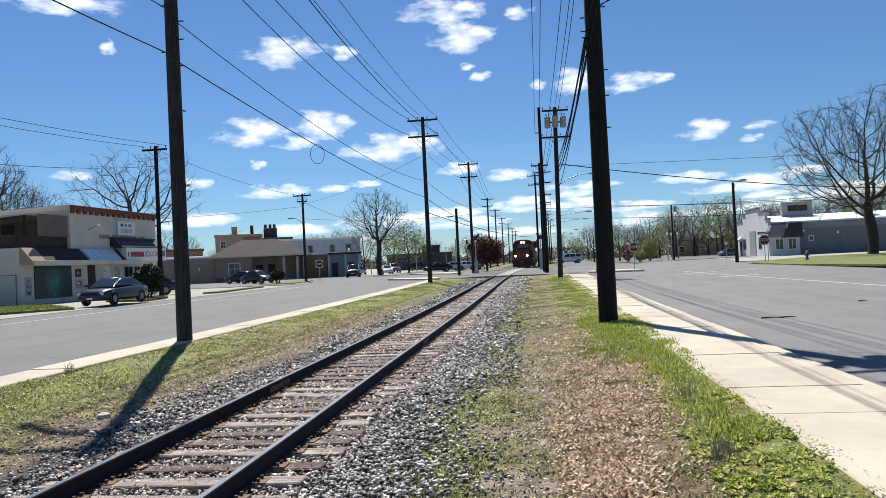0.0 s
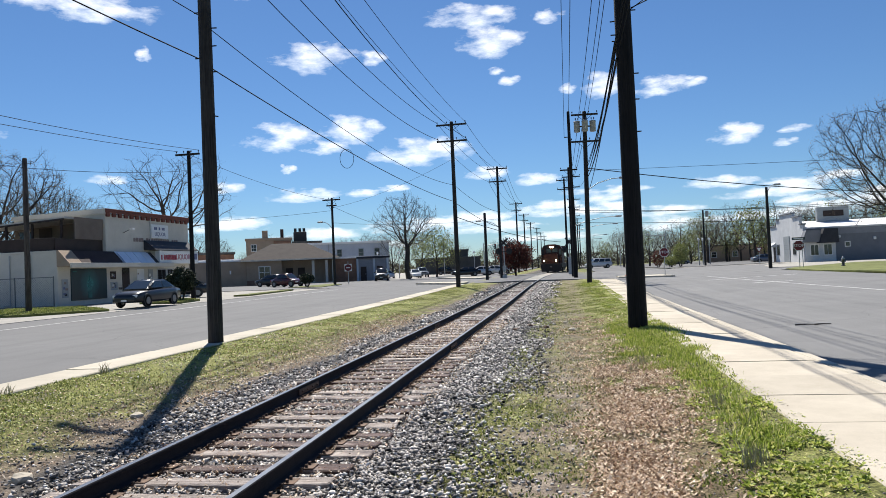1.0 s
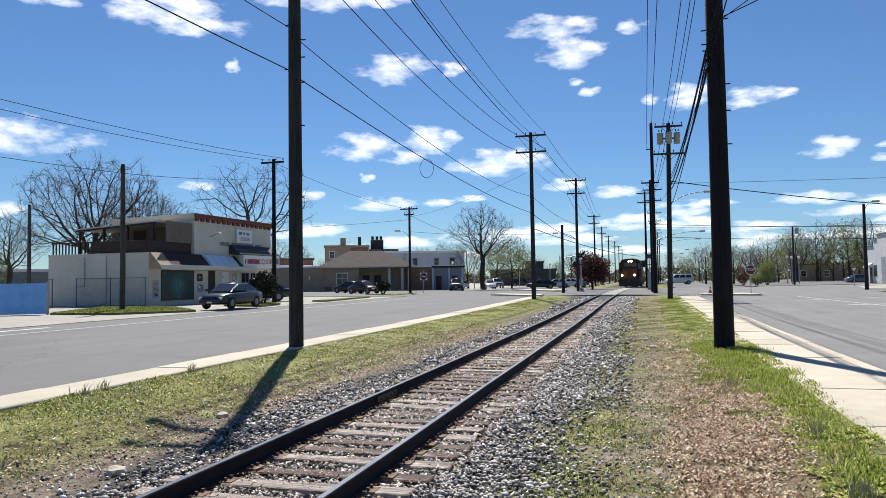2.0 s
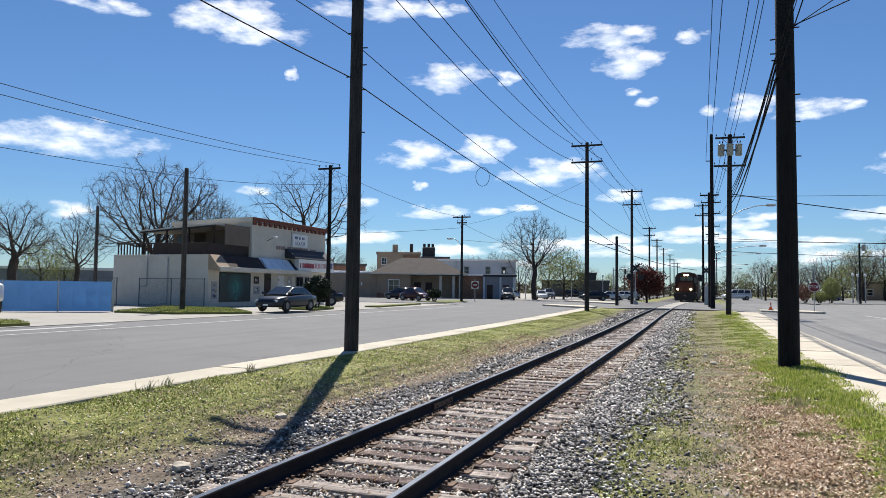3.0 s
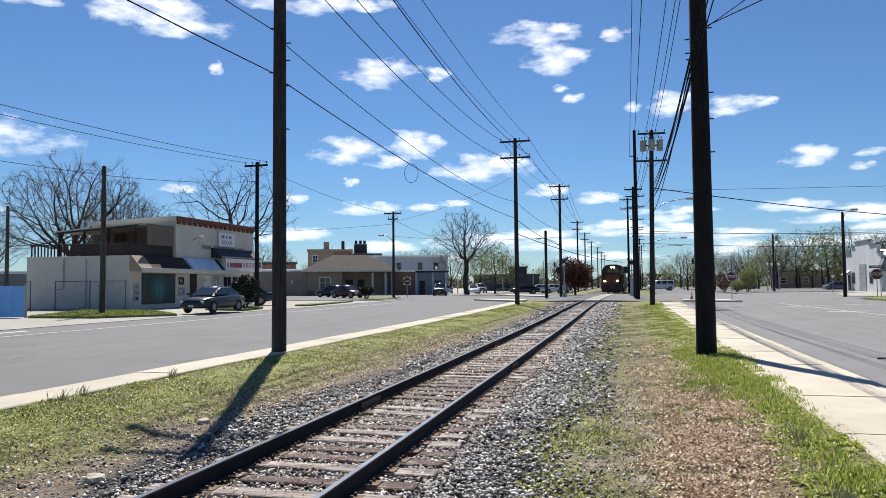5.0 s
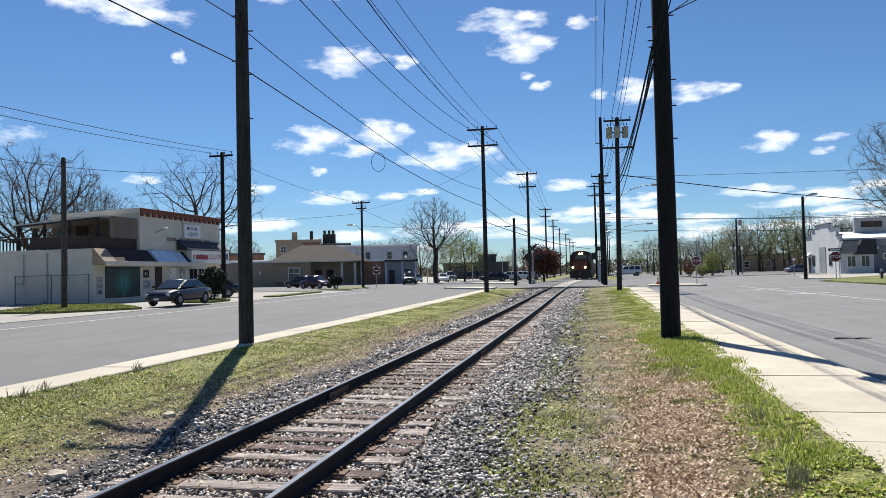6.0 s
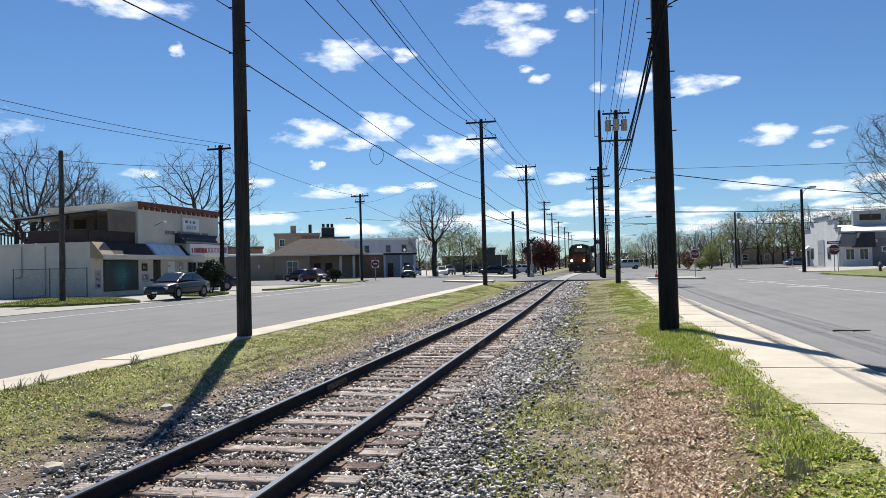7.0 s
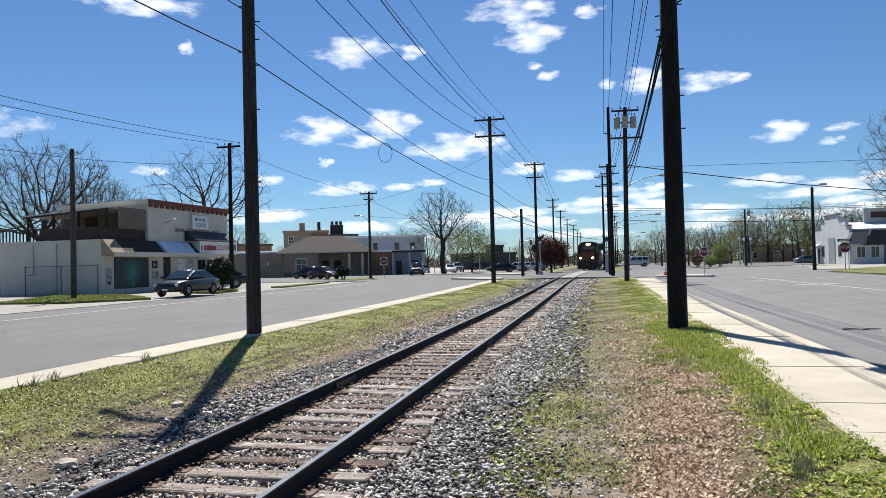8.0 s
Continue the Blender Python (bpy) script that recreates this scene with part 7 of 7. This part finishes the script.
cone = thing("traffic_cone", (5.5, 67.6, land_z(5.5, 67.6) + 0.14), 0, "small orange traffic cone on the island kerb", "traffic cone")
part("body", bm_lathe([(0.15, 0.03), (0.03, 0.62), (0.028, 0.64)], 14), CONE_ORANGE, cone, smooth=True)
part("band", bm_lathe([(0.104, 0.28), (0.076, 0.42)], 14), SIGN_WHITE, cone, "white reflective band")
part("foot", bm_box(-0.2, 0.2, -0.2, 0.2, 0.0, 0.04, 0.01), CONE_ORANGE, cone)


def park_lamp(az, d):
    x, y, _ = polar(az, d)
    s = thing("street_lamp", (x, y, 0.5), 0, "street lamp with a white globe on a pale post", "street lamp", "globe lamps")
    part("post", bm_tube((0, 0, 0), (0, 0, 4.0), 0.09, 0.06, 8), STEEL, s)
    part("globe", bm_lathe([(0.08, 4.0), (0.17, 4.08), (0.2, 4.22), (0.16, 4.38), (0.04, 4.44)], 12), SIGN_WHITE, s, "white globe", True)


for az, d in ((-9.95, 122), (-10.25, 126), (-10.7, 124), (-16.9, 136), (14.9, 116), (13.2, 118), (12.7, 119), (9.6, 132), (7.2, 140)):
    park_lamp(az, d)


def mast_signal(az, d, reach):
    x, y, _ = polar(az, d)
    s = thing("traffic_light", (x, y, 0.45), 0, "traffic lights hanging from a mast arm", "traffic light", "traffic lights")
    part("mast", bm_tube((0, 0, 0), (0, 0, 6.2), 0.12, 0.1, 10), STEEL, s)
    part("arm", bm_tube((0, 0, 5.6), (reach, 0, 6.2), 0.08, 0.05, 8), STEEL, s)
    for u in (0.6, 0.95):
        head = part("signal_head", bm_box(reach * u - 0.17, reach * u + 0.17, -0.18, 0.12, 4.9, 5.95, 0.03), BLACK, s)
        for k in range(3):
            part("lens", bm_lathe([(0.11, -0.2), (0.11, -0.18)], 12, "y"), (TAILLAMP, SIGN_GREEN, SIGN_GREEN)[2 - k], head).matrix_basis = pose(reach * u, 0, 5.1 + k * 0.32)


mast_signal(-7.6, 138, -7.0)
mast_signal(-4.2, 165, 5.0)
mast_signal(6.4, 150, 4.0)


# sticks and scraps on the right street
def stick(x, y, yaw, length):
    bm = bmesh.new()
    p = Vector((0, 0, 0))
    for k in range(4):
        q = Vector((length * (k + 1) / 4, 0.03 * math.sin(k * 2.1), 0.01))
        bm_tube(p, q, 0.022 - 0.003 * k, 0.019 - 0.003 * k, 6, bm)
        p = q
    tagged(part("stick", bm, BARK), "fallen dark stick lying on the asphalt", "stick", "fallen sticks").matrix_basis = pose(x, y, land_z(x, y) + 0.025, 0, 0, yaw)


for x, y, yaw, length in ((5.7, 19.6, -8, 0.55), (6.1, 19.4, 5, 0.4), (8.3, 17.6, -10, 0.25), (8.9, 17.2, 15, 0.2), (9.3, 22.5, 0, 0.25), (3.9, 30.6, 5, 0.4)):
    stick(x, y, yaw, length)

rock = bmesh.new()
bmesh.ops.create_icosphere(rock, subdivisions=2, radius=0.12)
for v in rock.verts:
    v.co += v.normal * 0.035 * noise.noise(v.co * 14)
    v.co.z *= 0.55
rock = mesh_of("stone", rock, RUST)
pale_rock = rock.copy()
pale_rock.materials[0] = CONCRETE
for x, y, s, m in ((-1.2, 23.3, 1.0, rock), (-1.6, 22.0, 0.9, rock), (-0.7, 23.0, 0.8, rock), (0.1, 21.3, 0.9, pale_rock), (-5.65, 6.6, 0.9, pale_rock), (-6.4, 9.8, 0.8, pale_rock), (-0.1, 24.0, 0.7, pale_rock)):
    ob = tagged(part("stone", m, RUST), "dark stone lying on the verge" if m is rock else "pale stone lying on the verge", "stone", "loose stones")
    ob.matrix_basis = pose(x, y, ground_height(x, y) + 0.03, 0, 0, x * 90) @ Matrix.Scale(s, 4)


# ---- locomotive ----
def locomotive():
    y = 103.0
    b = thing("locomotive", (track_x(y), y, track_z(y) + 0.17), -2.8, "dark orange diesel locomotive with lit headlights", "locomotive")
    part("frame", bm_box(-1.5, 1.5, 0.3, 20, 0.75, 1.35, 0.04), LOCO_DARK, b)
    part("pilot", bm_prism([(-1.45, 1.3), (1.45, 1.3), (1.35, 0.2), (-1.35, 0.2)], -0.1, 0.3, "y"), LOCO_DARK, b, "black pilot plate")
    part("coupler", bm_box(-0.15, 0.15, -0.6, 0.0, 0.65, 0.95, 0.05), DARKSTEEL, b)
    part("nose", bm_prism([(-0.95, 1.35), (0.95, 1.35), (0.95, 2.55), (0.75, 2.75), (-0.75, 2.75), (-0.95, 2.55)], 0.9, 2.6, "y"), LOCO_ORANGE, b, "orange low nose")
    cabm = part("cab", bm_prism([(-1.5, 1.35), (1.5, 1.35), (1.5, 3.45), (1.15, 3.95), (0.5, 4.12), (-0.5, 4.12), (-1.15, 3.95), (-1.5, 3.45)], 2.6, 5.4, "y"), LOCO_ORANGE, b, "orange cab")
    for x0, x1 in ((-0.85, -0.08), (0.08, 0.85)):
        part("windscreen", bm_box(x0, x1, 2.56, 2.6, 2.95, 3.5), GLASS_DARK, cabm)
    for x0, x1 in ((-1.42, -1.05), (1.05, 1.42)):
        part("side_light", bm_box(x0, x1, 2.56, 2.6, 2.6, 3.4), GLASS_DARK, cabm)
    part("number_box", bm_box(-0.9, 0.9, 2.5, 2.6, 3.58, 3.86), LOCO_DARK, cabm)
    part("hood", bm_prism([(-0.95, 1.35), (0.95, 1.35), (0.95, 3.7), (0.7, 4.0), (-0.7, 4.0), (-0.95, 3.7)], 5.4, 19.5, "y"), LOCO_ORANGE, b)
    part("radiator", bm_box(-1.4, 1.4, 15, 19, 3.4, 4.1, 0.05), LOCO_DARK, b)
    lamp = mesh_of("headlight", bm_lathe([(0.12, -0.06), (0.14, 0.0), (0.14, 0.1)], 16, "y"), HEADLIGHT_ON)
    for x, yy, z in ((-0.17, 2.45, 3.72), (0.17, 2.45, 3.72), (-0.95, -0.12, 1.75), (0.75, -0.12, 1.75)):
        part("headlight", lamp, HEADLIGHT_ON, b, "lit warm white headlight").matrix_basis = pose(x, yy, z)
    for x in (-0.95, 0.75):
        part("lamp_bracket", bm_box(x - 0.1, x + 0.1, -0.05, 0.5, 1.3, 1.6), LOCO_DARK, b)
    for s in (-1, 1):
        part("handrail", bm_tube((s * 1.4, 0.2, 2.3), (s * 1.4, 2.6, 2.3), 0.03, 0.03, 6), LOCO_ORANGE, b)
        for yy in (0.2, 1.4):
            part("stanchion", bm_tube((s * 1.4, yy, 1.35), (s * 1.4, yy, 2.3), 0.03, 0.03, 6), LOCO_ORANGE, b)
        for k in range(3):
            part("step", bm_box(s * 1.42 - 0.2, s * 1.42 + 0.2, 0.1, 0.5, 0.35 + k * 0.33, 0.4 + k * 0.33), LOCO_DARK, b)
    wheel = mesh_of("wheel", bm_lathe([(0.5, -0.07), (0.5, 0.05), (0.54, 0.06), (0.54, 0.08)], 20, "x"), DARKSTEEL)
    for yy in (2.6, 4.6, 14.6, 16.6):
        for s in (-1, 1):
            part("wheel", wheel, DARKSTEEL, b).matrix_basis = pose(s * 0.75, yy, 0.5)
    for yy in (3.6, 15.6):
        part("truck_frame", bm_box(-1.2, 1.2, yy - 1.9, yy + 1.9, 0.4, 0.78, 0.05), LOCO_DARK, b)
    part("fuel_tank", bm_box(-1.3, 1.3, 7, 12.5, 0.2, 0.76, 0.15), LOCO_DARK, b)


locomotive()


# ---- clouds, far off over the horizon ----
def cloud(az, el, w, h, d=2800.0):
    """A flat self-lit sheet for a bank of vapour at an azimuth and elevation; w and h in degrees."""
    e, hw, hh = radians(el), d * math.tan(radians(w / 2)), d * math.tan(radians(h / 2))
    p = Vector((-math.sin(radians(az)) * math.cos(e) * d, math.cos(radians(az)) * math.cos(e) * d, math.sin(e) * d + 2))
    me = raw("cloud", [(-hw, -hh, 0), (hw, -hh, 0), (hw, hh, 0), (-hw, hh, 0)], [(0, 1, 2, 3)], CLOUD)
    ob = tagged(part("cloud", me, CLOUD), "small white fair-weather cloud in the blue sky", "cloud", kind="structure")
    ob.matrix_basis = Matrix.Translation(p) @ pose(0, 0, 0, 90 + el, 0, az)


HIGH_CLOUDS = [(34.9, 19.1, 6.2, 2.4), (19.3, 16.8, 8.3, 3.7), (14.7, 16.6, 2.9, 1.8), (6.2, 19.5, 8.8, 3), (5.2, 17.6, 6.7, 4), (0.6, 19, 3.1, 1.6), (16.3, 11.4, 6.7, 3.7), (22, 10.7, 7.8, 3.4), (18.8, 9.9, 4.7, 1.8), (11.3, 9.5, 10.4, 3.7), (20.7, 6.2, 7.3, 1.8), (16.3, 6.2, 4.2, 1.1), (21.7, 8.2, 1.8, 1.1), (26.7, 6.8, 4.2, 1.5), (34.8, 7.4, 4.2, 1.1), (3.9, 14.5, 2.3, 1.3), (4.9, 15.2, 1.8, 0.9), (-3.6, 13.7, 4.7, 2.9), (-7.6, 13.1, 6.7, 2.4), (-10.1, 13.1, 2.6, 1.2)]
LOW_CLOUDS = [(-0.7, 13.5, 2.1, 1.2), (-13, 9, 4.9, 2.3), (-16.7, 8.9, 2.9, 1), (-16.1, 8, 2.6, 0.9), (-12.6, 5.4, 4.7, 1.3), (-16.1, 4.8, 7.3, 1.6), (6, 7.4, 4.7, 1.5), (2.1, 6.7, 4.7, 1.5), (31.9, 16.5, 1.6, 1.6), (47.4, 10.6, 15.6, 4.3), (35.9, 20.1, 10.9, 4.9), (45.6, 19.8, 8.3, 1.8), (24.8, 21.7, 12.5, 3), (47.6, 5.3, 4.7, 1.8), (20.2, 21.7, 5.2, 1.8), (25.4, 4.2, 5.7, 1.6), (-2.9, 5, 4.7, 1.6), (-17.2, 3.9, 6.2, 1.2), (2.5, 4.3, 4.7, 1.1), (13.6, 6.5, 3.6, 0.9), (-22.2, 3.9, 6.2, 1.2)]
for az, el, w, h in HIGH_CLOUDS + LOW_CLOUDS:
    cloud(az, el, w, h)
# wide low banks, added also for the pale haze along the horizon
for k in range(14):
    rng = random.Random(100 + k)
    cloud(8 - k * 3.2 + rng.uniform(-1, 1), rng.uniform(2.4, 6.0), rng.uniform(6, 10), rng.uniform(0.8, 1.5), 3000.0 + 10 * k)
for k in range(16):
    rng = random.Random(k)
    cloud(34 - k * 4.6 + rng.uniform(-1.5, 1.5), rng.uniform(1.8, 4.2), rng.uniform(7, 12), rng.uniform(1.0, 2.0), 2950.0 + 10 * k)
